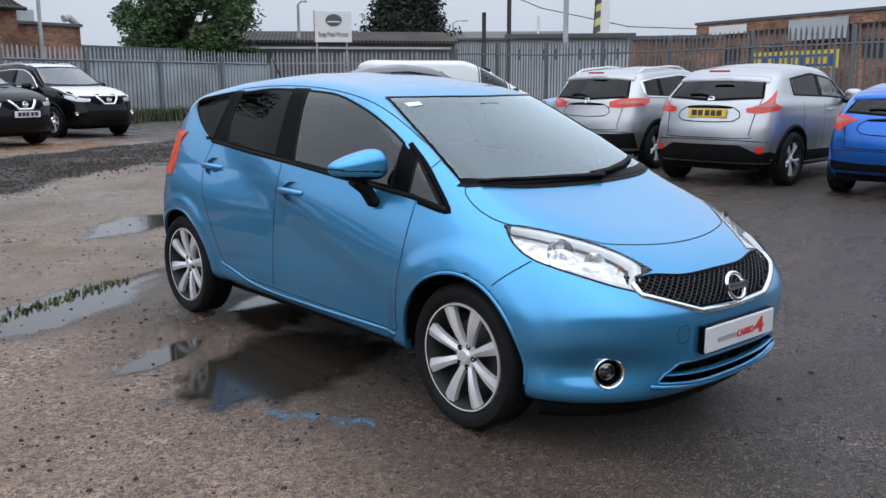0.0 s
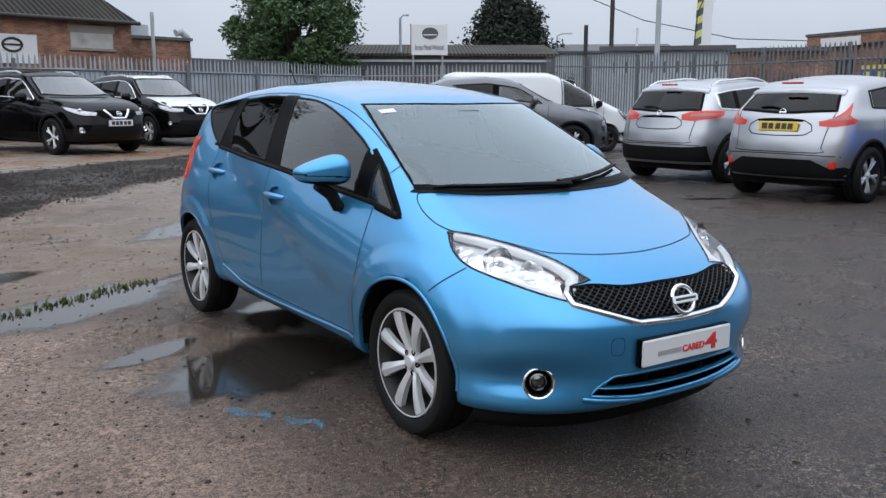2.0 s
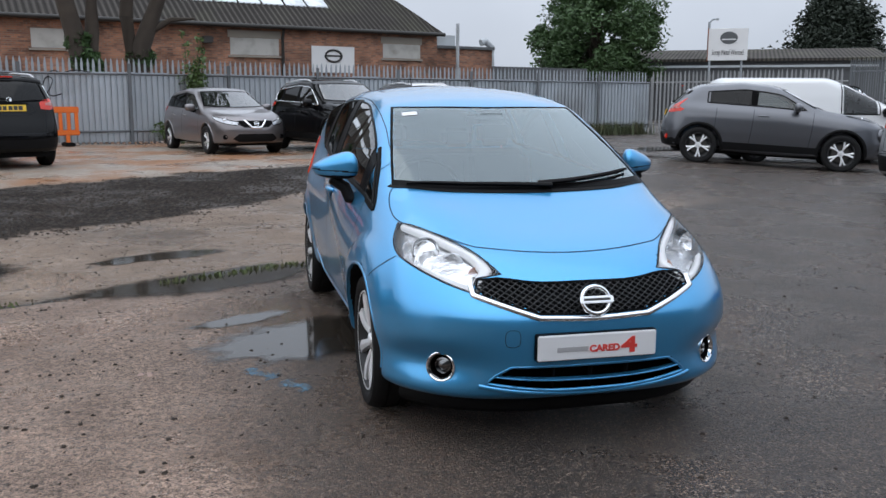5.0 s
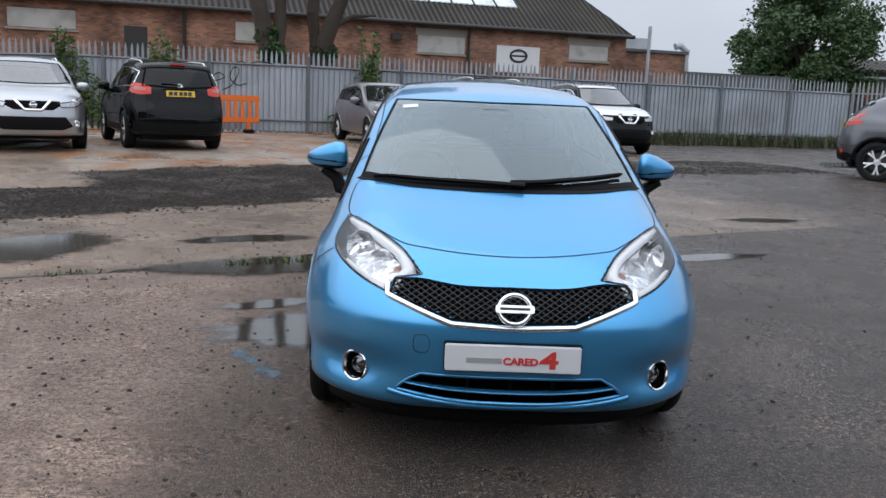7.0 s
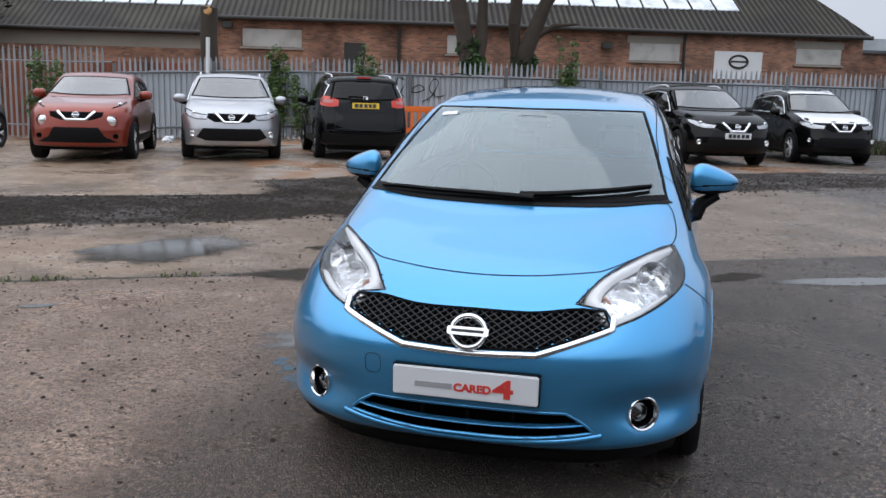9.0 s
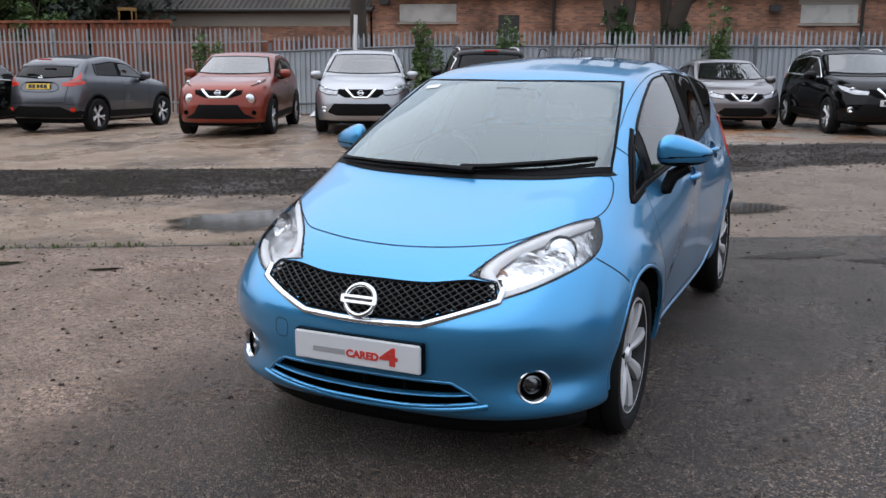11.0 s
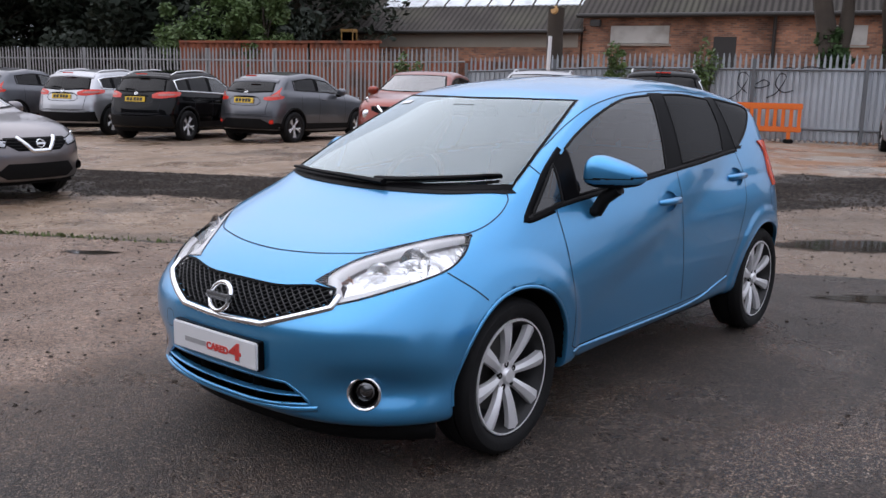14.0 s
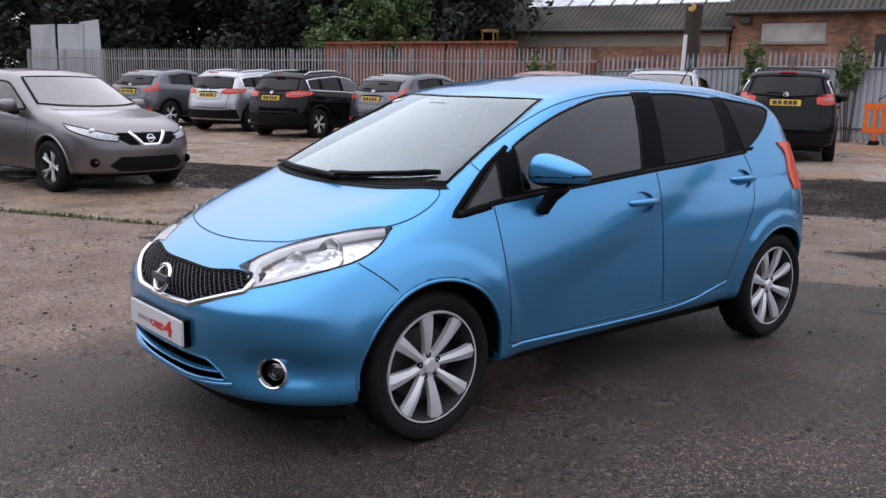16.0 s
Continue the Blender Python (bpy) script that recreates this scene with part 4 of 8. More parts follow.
def hero_lines():
    """The closed lines on the skin: openings, lamps and seams, for the flank at +x."""
    d = {}
    d["daylight"] = rounded(flank([(-1.16, 0.905), (-0.83, 0.952), (0.07, 1.03), (0.60, 1.065), (1.03, 1.095), (1.16, 1.135), (1.30, 1.225), (1.405, 1.325), (1.36, 1.362), (1.15, 1.39), (0.90, 1.412), (0.55, 1.43), (0.15, 1.428), (-0.15, 1.402), (-0.41, 1.342), (-0.62, 1.262), (-0.82, 1.165)]), sharp=(0, 7))
    d["quarter"] = rounded(flank([(-1.10, 0.925), (-0.88, 0.962), (-0.865, 1.115)]), sharp=(0, 1, 2))
    d["front_glass"] = rounded(flank([(-0.755, 0.982), (-0.40, 1.012), (0.055, 1.048), (0.165, 1.408), (-0.12, 1.386), (-0.40, 1.318), (-0.62, 1.235), (-0.745, 1.175)]), sharp=(0, 2, 3, 7))
    d["rear_glass"] = rounded(flank([(0.245, 1.068), (0.55, 1.088), (0.845, 1.105), (0.875, 1.24), (0.862, 1.390), (0.55, 1.412), (0.30, 1.412)]), sharp=(0, 2, 4, 6))
    d["quarter_glass"] = rounded(flank([(1.03, 1.115), (1.12, 1.148), (1.27, 1.235), (1.375, 1.325), (1.34, 1.348), (1.15, 1.373), (0.955, 1.395)]), sharp=(0, 3, 6))
    d["lamp"] = rounded([(0.69, -1.455, 0.893), (0.63, -1.53, 0.885), (0.525, -1.655, 0.845), (0.425, -1.775, 0.795), (0.345, -1.915, 0.722), (0.448, -1.915, 0.709), (0.474, -1.94, 0.654), (0.56, -1.86, 0.682), (0.655, -1.735, 0.728), (0.715, -1.625, 0.775), (0.725, -1.54, 0.83)], sharp=(0, 4, 5, 6))
    d["tail_lamp"] = rounded([(0.725, 1.385, 1.15), (0.735, 1.45, 1.08), (0.76, 1.44, 0.97), (0.77, 1.46, 0.875), (0.73, 1.60, 0.88), (0.66, 1.72, 0.93), (0.62, 1.70, 1.06), (0.66, 1.55, 1.14)], sharp=(0, 3))
    return d


def flat_cup(ob):
    """Takes the shading of a dished mesh from its own faces."""
    me = ob.data
    me.normals_split_custom_set([(0, 0, 0)] * len(me.loops))


def build_hero(m):
    car = thing("blue_hatchback", "glossy light metallic blue five-door hatchback, wet with rain, on the yard", "car", m)
    L = hero_lines()
    screen = rounded([(0.0, -1.30, 1.0), (0.40, -1.255, 1.005), (0.622, -1.16, 1.03), (0.634, -1.08, 1.06), (0.578, -0.75, 1.225), (0.514, -0.435, 1.392), (0.30, -0.525, 1.40), (0.0, -0.56, 1.385), (-0.30, -0.525, 1.40), (-0.514, -0.435, 1.392), (-0.578, -0.75, 1.225), (-0.634, -1.08, 1.06), (-0.622, -1.16, 1.03), (-0.40, -1.255, 1.005)], sharp=(5, 9))
    rear_screen = rounded([(0.0, 1.76, 1.05), (0.5, 1.70, 1.05), (0.56, 1.62, 1.2), (0.5, 1.58, 1.33), (0.0, 1.62, 1.34), (-0.5, 1.58, 1.33), (-0.56, 1.62, 1.2), (-0.5, 1.70, 1.05)])
    grille = rounded([(0.0, -2.02, 0.692), (0.20, -2.0, 0.693), (0.35, -1.95, 0.709), (0.444, -1.92, 0.704), (0.468, -1.95, 0.660), (0.228, -2.07, 0.585), (0.0, -2.1, 0.578), (-0.228, -2.07, 0.585), (-0.468, -1.95, 0.660), (-0.444, -1.92, 0.704), (-0.35, -1.95, 0.709), (-0.20, -2.0, 0.693)], sharp=(3, 4, 5, 7, 8, 9))
    intake = rounded([(0.0, -2.1, 0.372), (0.34, -2.05, 0.372), (0.40, -2.03, 0.335), (0.435, -2.0, 0.300), (0.2, -2.06, 0.268), (0.0, -2.07, 0.262), (-0.2, -2.06, 0.268), (-0.435, -2.0, 0.300), (-0.40, -2.03, 0.335), (-0.34, -2.05, 0.372)], sharp=(1, 3, 7, 9))
    bonnet = [(0.0, -1.832, 0.797), (0.2, -1.815, 0.803), (0.37, -1.77, 0.818), (0.44, -1.735, 0.835), (0.54, -1.625, 0.87), (0.64, -1.50, 0.905), (0.676, -1.40, 0.94), (0.678, -1.28, 0.98), (0.66, -1.19, 1.02), (0.635, -1.165, 1.03)]

    # the painted skin, split into its panels
    p, quads, n = HERO.skin(0.016)
    c = p[quads].mean(1)
    nc = n[quads].mean(1)
    ax = np.abs(c[:, 0])
    yz, xz, xy = c[:, 1:3], np.stack([ax, c[:, 2]], 1), np.stack([ax, c[:, 1]], 1)

    def shrunk(line, k):
        line = np.asarray(line)
        mid = line.mean(0)
        d = line - mid
        return mid + d * (1 - k / np.maximum(np.linalg.norm(d, axis=1, keepdims=True), 1e-6))

    sidey = np.abs(nc[:, 0]) > 0.3
    gone = np.zeros(len(c), bool)
    for k in ("quarter", "front_glass", "rear_glass", "quarter_glass"):
        gone |= sidey & inside_poly(yz, L[k][:, 1:3] + 0)
    def within(line, way, k=0.0):
        a1, a2, _ = frame_of(way)
        line = shrunk(line, k)
        return inside_poly(np.stack([c @ a1, c @ a2], 1), np.stack([line @ a1, line @ a2], 1))

    gone |= within(HERO.drop(screen, SCREEN_WAY), SCREEN_WAY, 0.02) & (c[:, 1] < 0) & (nc[:, 2] > 0.3)
    gone |= within(HERO.drop(rear_screen, (0, 0.8, 0.5)), (0, 0.8, 0.5), 0.02) & (c[:, 1] > 1.2)
    for q in (0.588, -0.588):
        gone |= np.linalg.norm(c - HERO.drop(np.array([(q, -1.95, 0.352)]), (0, -1, 0), 0.0)[0], axis=1) < 0.0585
    framed = sidey & inside_poly(yz, L["daylight"][:, 1:3]) & (((c[:, 1] < -0.79) & (c[:, 2] < np.interp(c[:, 1], [-1.16, -0.79], [0.925, 1.165]))) | (c[:, 2] < np.interp(c[:, 1], [-0.8, 0.1, 1.2], [1.0, 1.06, 1.13])))
    e1, e2, _ = frame_of((0.45, -0.8, 0.4))
    lamp2 = np.stack([L["lamp"] @ e1, L["lamp"] @ e2], 1)
    cm = c.copy()
    cm[:, 0] = ax
    gone |= inside_poly(np.stack([cm @ e1, cm @ e2], 1), lamp2) & (c[:, 1] < -1.3)
    gone |= inside_poly(np.stack([c[:, 0], c[:, 2]], 1), grille[:, [0, 2]]) & (c[:, 1] < -1.6)
    gone |= inside_poly(np.stack([c[:, 0], c[:, 2]], 1), intake[:, [0, 2]]) & (c[:, 1] < -1.6)
    for hy, hz in ((0.02, 0.893), (0.955, 0.957)):
        gone |= sidey & (((c[:, 1] - hy) / 0.094) ** 2 + ((c[:, 2] - hz) / 0.060) ** 2 < 1)
    gone |= (nc[:, 2] < -0.7) & (c[:, 2] < 0.3) & (ax < 0.6) & (c[:, 1] > -1.7)

    bl = np.array(bonnet)
    edge_y = np.interp(ax, bl[:, 0], bl[:, 1])
    on_bonnet = (ax < 0.678) & (c[:, 1] > edge_y) & (c[:, 1] < -1.1 + 0.0) & (nc[:, 2] > 0.5) & (ax < np.interp(c[:, 1], bl[::1, 1], bl[::1, 0]))
    bumper_f = (c[:, 1] < -1.3) & (c[:, 2] < np.interp(c[:, 1], [-2.2, -1.72, -1.46], [0.80, 0.73, 0.655])) & (c[:, 1] < -1.44)
    front_door = sidey & (c[:, 1] > -0.90) & (c[:, 1] < 0.20 + 0.09 * (0.6 - c[:, 2])) & (c[:, 2] > 0.33) & (c[:, 2] < 1.45)
    rear_door = sidey & ~front_door & (c[:, 1] > 0.1) & (c[:, 1] < np.interp(c[:, 2], [0.3, 0.5, 0.7, 0.85, 1.1, 1.4], [0.72, 0.83, 0.93, 1.03, 1.02, 0.93])) & (c[:, 2] > 0.33) & (c[:, 2] < 1.45)
    hatch = (c[:, 1] > 1.55) & (ax < 0.6) & (c[:, 2] > 0.55)
    bumper_r = (c[:, 1] > 1.5) & (c[:, 2] < 0.85) & ~hatch
    roof = (nc[:, 2] > 0.7) & (c[:, 2] > 1.37) & (c[:, 1] > -0.6) & (c[:, 1] < 1.62)
    left = c[:, 0] > 0
    panels = [("window_frame", framed & left), ("window_frame", framed & ~left), ("bonnet", on_bonnet), ("front_bumper", bumper_f & ~on_bonnet), ("rear_bumper", bumper_r), ("tailgate", hatch), ("roof_panel", roof), ("front_door", front_door & left), ("front_door", front_door & ~left), ("rear_door", rear_door & left), ("rear_door", rear_door & ~left)]
    taken = gone.copy()
    doors = []
    for name, mask in panels:
        use = mask & ~taken
        taken |= use
        q = quads[use]
        ids, inv = np.unique(q, return_inverse=True)
        ob = part(name, mesh_of(name, p[ids], inv.reshape(q.shape), GLOSS_BLACK if name == "window_frame" else BLUE, n[ids]), None, car)
        if name.endswith("door"):
            doors.append(ob)
    q = quads[~taken]
    ids, inv = np.unique(q, return_inverse=True)
    part("body_shell", mesh_of("body_shell", p[ids], inv.reshape(q.shape), BLUE, n[ids]), None, car)

    # screens, seams and lamps
    part("windscreen", patch("windscreen", HERO, screen, SCREEN_WAY, GLASS, 0.004, 0.05, 0.01), None, car, "clear wet windscreen")
    part("windscreen_border", patch("windscreen_border", HERO, screen, SCREEN_WAY, GLOSS_BLACK, 0.006, 0.03, 0.004, hole=np.array([[q[0] * 0.978, -0.86 + (q[1] + 0.86) * (0.965 if q[1] > -0.9 else 0.90), 1.205 + (q[2] - 1.205) * (0.965 if q[1] > -0.9 else 0.915)] for q in screen])), None, car, "black printed glass border")
    sensor = rounded([(0.065, -0.575, 1.370), (0.055, -0.64, 1.335), (0.0, -0.66, 1.325), (-0.055, -0.64, 1.335), (-0.065, -0.575, 1.370)])
    part("sensor_patch", patch("sensor_patch", HERO, sensor, SCREEN_WAY, GLOSS_BLACK, -0.006, 0.02, 0), None, car, "dark patch behind the cabin mirror")
    part("rear_window", patch("rear_window", HERO, rear_screen, (0, 0.8, 0.5), DARK_GLASS, 0.004, 0.06, 0.01), None, car, "dark tinted rear window")
    part("bonnet_seam", ribbon("bonnet_seam", HERO, rounded([(-x, y, z) for x, y, z in bonnet[:0:-1]] + bonnet, False), (0, -0.5, 0.85), 0.0045, SEAM, 0.002), None, car)
    for s in (1, -1):
        side = (s, 0, 0)
        d = both(L["daylight"], s)
        belt = both(rounded(flank([(-1.13, 0.915), (-0.83, 0.957), (0.07, 1.035), (0.60, 1.070), (1.02, 1.10)]), False), s)
        corner = both(rounded(flank([(-0.775, 1.176), (-0.92, 1.090), (-1.04, 1.000), (-1.155, 0.908), (-1.10, 0.911), (-0.95, 0.934)]), False, 0.02, (3,)), s)
        part("corner_trim", ribbon("corner_trim", HERO, corner, side, 0.026, GLOSS_BLACK, 0.003, 0.002), None, car)
        part("window_trim", ribbon("window_trim", HERO, belt, side, 0.026, BLACK, 0.002, 0.004), None, car, "black rubber belt trim")
        for name, key, mat, lab in (("quarter_window", "quarter", SIDE_GLASS, ""), ("front_window", "front_glass", SIDE_GLASS, ""), ("rear_side_window", "rear_glass", DARK_GLASS, "dark privacy glass"), ("rear_quarter_window", "quarter_glass", DARK_GLASS, "dark privacy glass")):
            part(name, patch(name, HERO, both(L[key], s), side, mat, 0.003, 0.04, 0.006), None, car, lab)
            part("glass_seal", ribbon("glass_seal", HERO, both(L[key], s), side, 0.013, BLACK, 0.005, 0.002, True), None, car)
        # black pillar covers between the panes
        yz_pillars = [[(-0.86, 0.945), (-0.755, 0.965), (-0.748, 1.172), (-0.862, 1.112)], [(0.045, 1.035), (0.25, 1.055), (0.305, 1.42), (0.155, 1.418)], [(0.84, 1.085), (1.035, 1.105), (0.955, 1.40), (0.857, 1.402), (0.872, 1.24)]]
        for yzp in yz_pillars:
            part("pillar_cover", patch("pillar_cover", HERO, rounded(both(flank(yzp), s), True, 0.03, (0, 1, 2, 3, 4)), side, GLOSS_BLACK, 0.0045, 0.03, 0.004), None, car)
        # seams
        for line in ([(-0.935, 0.935), (-0.935, 0.80), (-0.925, 0.60), (-0.895, 0.40), (-0.875, 0.345), (-0.6, 0.335), (0.2, 0.345), (0.62, 0.36)], [(0.165, 1.04), (0.175, 0.9), (0.20, 0.6), (0.23, 0.36)], [(0.62, 0.36), (0.78, 0.42), (0.87, 0.60), (0.95, 0.72), (1.03, 0.85), (1.06, 0.98), (1.02, 1.09)]):
            part("door_seam", ribbon("door_seam", HERO, rounded(both(flank(line), s), False), side, 0.0042, SEAM, 0.0015), None, car)
        part("wing_seam", ribbon("wing_seam", HERO, rounded(both([(0.73, -1.62, 0.765), (0.78, -1.54, 0.70), (0.80, -1.49, 0.655)], s), False), (s, -0.4, 0.2), 0.005, SEAM, 0.0015), None, car)
        part("roof_seam", ribbon("roof_seam", HERO, rounded(both(flank([(-0.94, 0.94), (-0.955, 1.12), (-0.80, 1.20), (-0.62, 1.295), (-0.40, 1.378), (-0.1, 1.44), (0.2, 1.466), (0.6, 1.464), (0.9, 1.445), (1.0, 1.38), (1.03, 1.25)], 0.6), s), False), (s * 0.75, 0, 0.65), 0.0045, SEAM, 0.0015), None, car)
        part("sill_highlight", ribbon("sill_highlight", HERO, rounded(both(flank([(-0.88, 0.325), (-0.2, 0.312), (0.4, 0.325), (0.8, 0.40)], 0.82), s), False), side, 0.02, BLUE, 0.0, 0.006), None, car)
        # wheel arch lips and liners
        for cy, r in HERO.s["arches"]:
            arc = [(0.83 * s, cy - (r + 0.004) * math.cos(a), 0.312 + (r + 0.004) * math.sin(a)) for a in np.linspace(-0.06, math.pi + 0.06, 44)]
            part("arch_lip", ribbon("arch_lip", HERO, arc, (s, 0, 0), 0.014, BLUE, 0.0003, 0.0004, False, 0.002), None, car)
            liner = lathe([(0.86 - 0.004 * i, r - 0.005) for i in range(35)] + [(0.67, r - 0.006), (0.52, r - 0.008), (0.51, r - 0.04), (0.51, 0.02)], 72)
            out = [v for v in liner.verts if v.co.z < -0.16 or HERO.field(np.array([v.co.x]), np.array([v.co.y + cy]), np.array([v.co.z + 0.312]), False)[0] > -0.014]
            bmesh.ops.delete(liner, geom=out, context="VERTS")
            bmesh.ops.transform(liner, matrix=Matrix.Translation((0, cy, 0.312)) @ Matrix.Diagonal((s, 1, 1, 1)), verts=liner.verts)
            part("arch_liner", liner, BLACK, car)
        # head lamp: bowl, bezel, reflectors, lens
        lamp = both(L["lamp"], s)
        way = (0.45 * s, -0.8, 0.4)
        head = part("headlamp", patch("headlamp", HERO, lamp, way, REFLECTOR, -0.045, 0.02, 0.01, wall=True), None, car, "clear headlamp with bright reflectors")
        part("lens", patch("lens", HERO, lamp, way, LAMP_GLASS, 0.003, 0.03, 0.002), None, head)
        part("lens_rim", ribbon("lens_rim", HERO, lamp, way, 0.0085, SEAM, 0.001, 0, True), None, head)
        upper = both([(0.672, -1.475, 0.882), (0.62, -1.55, 0.866), (0.52, -1.675, 0.825), (0.425, -1.80, 0.775), (0.395, -1.875, 0.732), (0.452, -1.925, 0.694), (0.480, -1.933, 0.666), (0.56, -1.853, 0.694), (0.65, -1.735, 0.738)], s)
        part("white_band", ribbon("white_band", HERO, rounded(upper, False, 0.02, (4, 6)), way, np.interp(np.linspace(0, 1, len(rounded(upper, False, 0.02, (4, 6)))), [0, 0.15, 0.4, 0.55, 0.7, 1], [0.035, 0.042, 0.034, 0.055, 0.04, 0.014]), LAMP_WHITE, -0.010, 0.004, False, 0.02), None, head)
        for (cx, cy2, cz), rr, mat in (((0.615, -1.685, 0.795), 0.058, CHROME), ((0.525, -1.785, 0.752), 0.048, CHROME), ((0.445, -1.87, 0.722), 0.030, AMBER)):
            bowl = lathe([(-0.004, rr), (0.0, rr * 1.06), (-0.012, rr * 0.92), (-0.03, rr * 0.6), (-0.035, rr * 0.25), (-0.012, rr * 0.2), (-0.008, 0.001)], 24, "z")
            mm = look((cx * s, cy2, cz), (cx * s + 0.34 * s, cy2 - 1, cz + 0.28))
            bmesh.ops.transform(bowl, matrix=Matrix.Translation((-0.014 * s, 0.022, -0.012)) @ mm @ Matrix.Rotation(math.pi, 4, "X"), verts=bowl.verts)
            part("reflector", bowl, mat, head)
        part("tail_lamp", patch("tail_lamp", HERO, both(L["tail_lamp"], s), (s, 0.6, 0.1), HERO_LENS, 0.010, 0.03, 0.02), None, car, "red tail lamp lens")
        # fog lamp
        spot = HERO.drop(np.array([(0.588 * s, -1.95, 0.352)]), FRONT, 0.0)
        out = HERO.normal(spot, False)[0][0]
        out = Vector((out[0] * 0.74, out[1], out[2] * 0.4)).normalized()
        mm = Matrix.Translation(Vector(spot[0]) + out * 0.010) @ out.to_track_quat("-Y", "Z").to_matrix().to_4x4()
        fog = lathe([(0.04, 0.060), (0.004, 0.064), (-0.006, 0.062), (-0.009, 0.058), (-0.006, 0.053), (0.006, 0.049)], 36, "y")
        bmesh.ops.transform(fog, matrix=mm, verts=fog.verts)
        fo = part("fog_lamp", fog, CHROME, car, "chrome-ringed fog lamp")
        cup = lathe([(0.004, 0.0505), (0.03, 0.046), (0.045, 0.038)], 28, "y")
        bmesh.ops.transform(cup, matrix=mm, verts=cup.verts)
        part("fog_cup", cup, GLOSS_BLACK, fo)
        lens = lathe([(0.028, 0.047), (0.020, 0.042), (0.015, 0.028), (0.024, 0.024), (0.019, 0.012), (0.017, 0.001)], 24, "y")
        bmesh.ops.transform(lens, matrix=mm, verts=lens.verts)
        part("fog_lens", lens, DARK_CHROME, fo)
        # door mirror
        mirror = bmesh.new()
        bmesh.ops.create_uvsphere(mirror, u_segments=48, v_segments=44, radius=1)
        for v in mirror.verts:
            x, y, z = v.co
            k = lambda a, e: math.copysign(abs(a) ** e, a)
            x, y, z = k(x, 0.7), k(y, 0.75), k(z, 0.78)
            y = y * (0.075 if y < 0 else 0.035)
            top = 0.072 - 0.040 * x if z > 0 else 0.054 - 0.006 * x
            v.co = (x * 0.112, y + 0.062 * x, z * top)
        smooth_bm(mirror, 60)
        bmesh.ops.transform(mirror, matrix=Matrix.Diagonal((s, 1, 1, 1)), verts=mirror.verts)
        bmesh.ops.recalc_face_normals(mirror, faces=mirror.faces)
        mi = part("door_mirror", mirror, [BLUE, BLACK], car, "blue door mirror on a black foot")
        for f in mi.data.polygons:
            f.material_index = 1 if f.center.z < -0.034 or -0.013 < f.center.z - 0.05 * f.center.x * s < -0.007 or f.center.y - 0.55 * f.center.x * s > 0.026 else 0
        mi.matrix_basis = pose(0.852 * s, -0.648, 1.066)
        foot = tube([(0.02 * s, 0.0, -0.055), (-0.05 * s, 0.0, -0.10), (-0.075 * s, -0.02, -0.16), (-0.10 * s, -0.03, -0.165)], [0.035, 0.042, 0.04, 0.03], 12, 0.75)
        part("mirror_foot", foot, BLACK, mi)
        part("mirror_gap", tube([(0.105 * s, 0.03, -0.005), (0.07 * s, -0.02, -0.008), (0.0, -0.073, -0.012), (-0.07 * s, -0.10, -0.014), (-0.105 * s, -0.09, -0.014)], 0.003, 6), SEAM, mi)
        # door handles over their dished cups
        for (hy, hz, hx) in ((0.02, 0.893, 0.80), (0.955, 0.957, 0.765)):
            oval = lambda k: rounded([(hx * s, hy + 0.090 * k * math.cos(a), hz + 0.056 * k * math.sin(a)) for a in np.linspace(0, 2 * math.pi, 14, endpoint=False)])
            dish = lambda p_: -0.024 * np.sqrt(np.clip(1 - ((p_[:, 1] - hy) / 0.091) ** 2 - ((p_[:, 2] - hz) / 0.057) ** 2, 0, 1))
            hd = part("door_handle", patch("door_handle", HERO, oval(1.0), (s, 0, 0), BLUE, 0.0005, 0.011, 0, depth=dish), None, car)
            flat_cup(hd)
            part("cup_rim", ribbon("cup_rim", HERO, oval(1.13), (s, 0, 0), 0.026, BLUE, 0.0006, 0, True), None, hd)
            base = HERO.drop(np.array([(hx * s, hy - 0.105, hz), (hx * s, hy - 0.07, hz + 0.002), (hx * s, hy, hz + 0.003), (hx * s, hy + 0.08, hz + 0.002), (hx * s, hy + 0.112, hz)]), (s, 0, 0), 0.0)
            lift = [-0.004, 0.016, 0.022, 0.019, 0.0]
            part("grip", tube([(q[0] + s * k, q[1], q[2]) for q, k in zip(base, lift)], [0.011, 0.016, 0.0175, 0.018, 0.014], 12), BLUE, hd)
        if s > 0:
            part("fuel_flap", ribbon("fuel_flap", HERO, rounded([(0.8, 1.415, 0.735), (0.8, 1.525, 0.755), (0.8, 1.53, 0.87), (0.8, 1.425, 0.86)], True, 0.01), (1, 0.3, 0), 0.0035, SEAM, 0.0015, 0, True), None, car)
        # skirt under the sill
        part("side_skirt", box((0.52 * s - 0.14, -0.93, 0.20), (0.52 * s + 0.14, 0.93, 0.285), 0.02), BLACK, car)
    # grille
    gr = part("grille", patch("grille", HERO, grille, FRONT, GLOSS_BLACK, -0.045, 0.03, 0.01, wall=True), None, car, "black honeycomb grille")
    part("grille_rim", ribbon("grille_rim", HERO, grille, FRONT, 0.009, GLOSS_BLACK, 0.001, 0, True), None, gr)
    g2 = grille[:, [0, 2]]
    lines = []
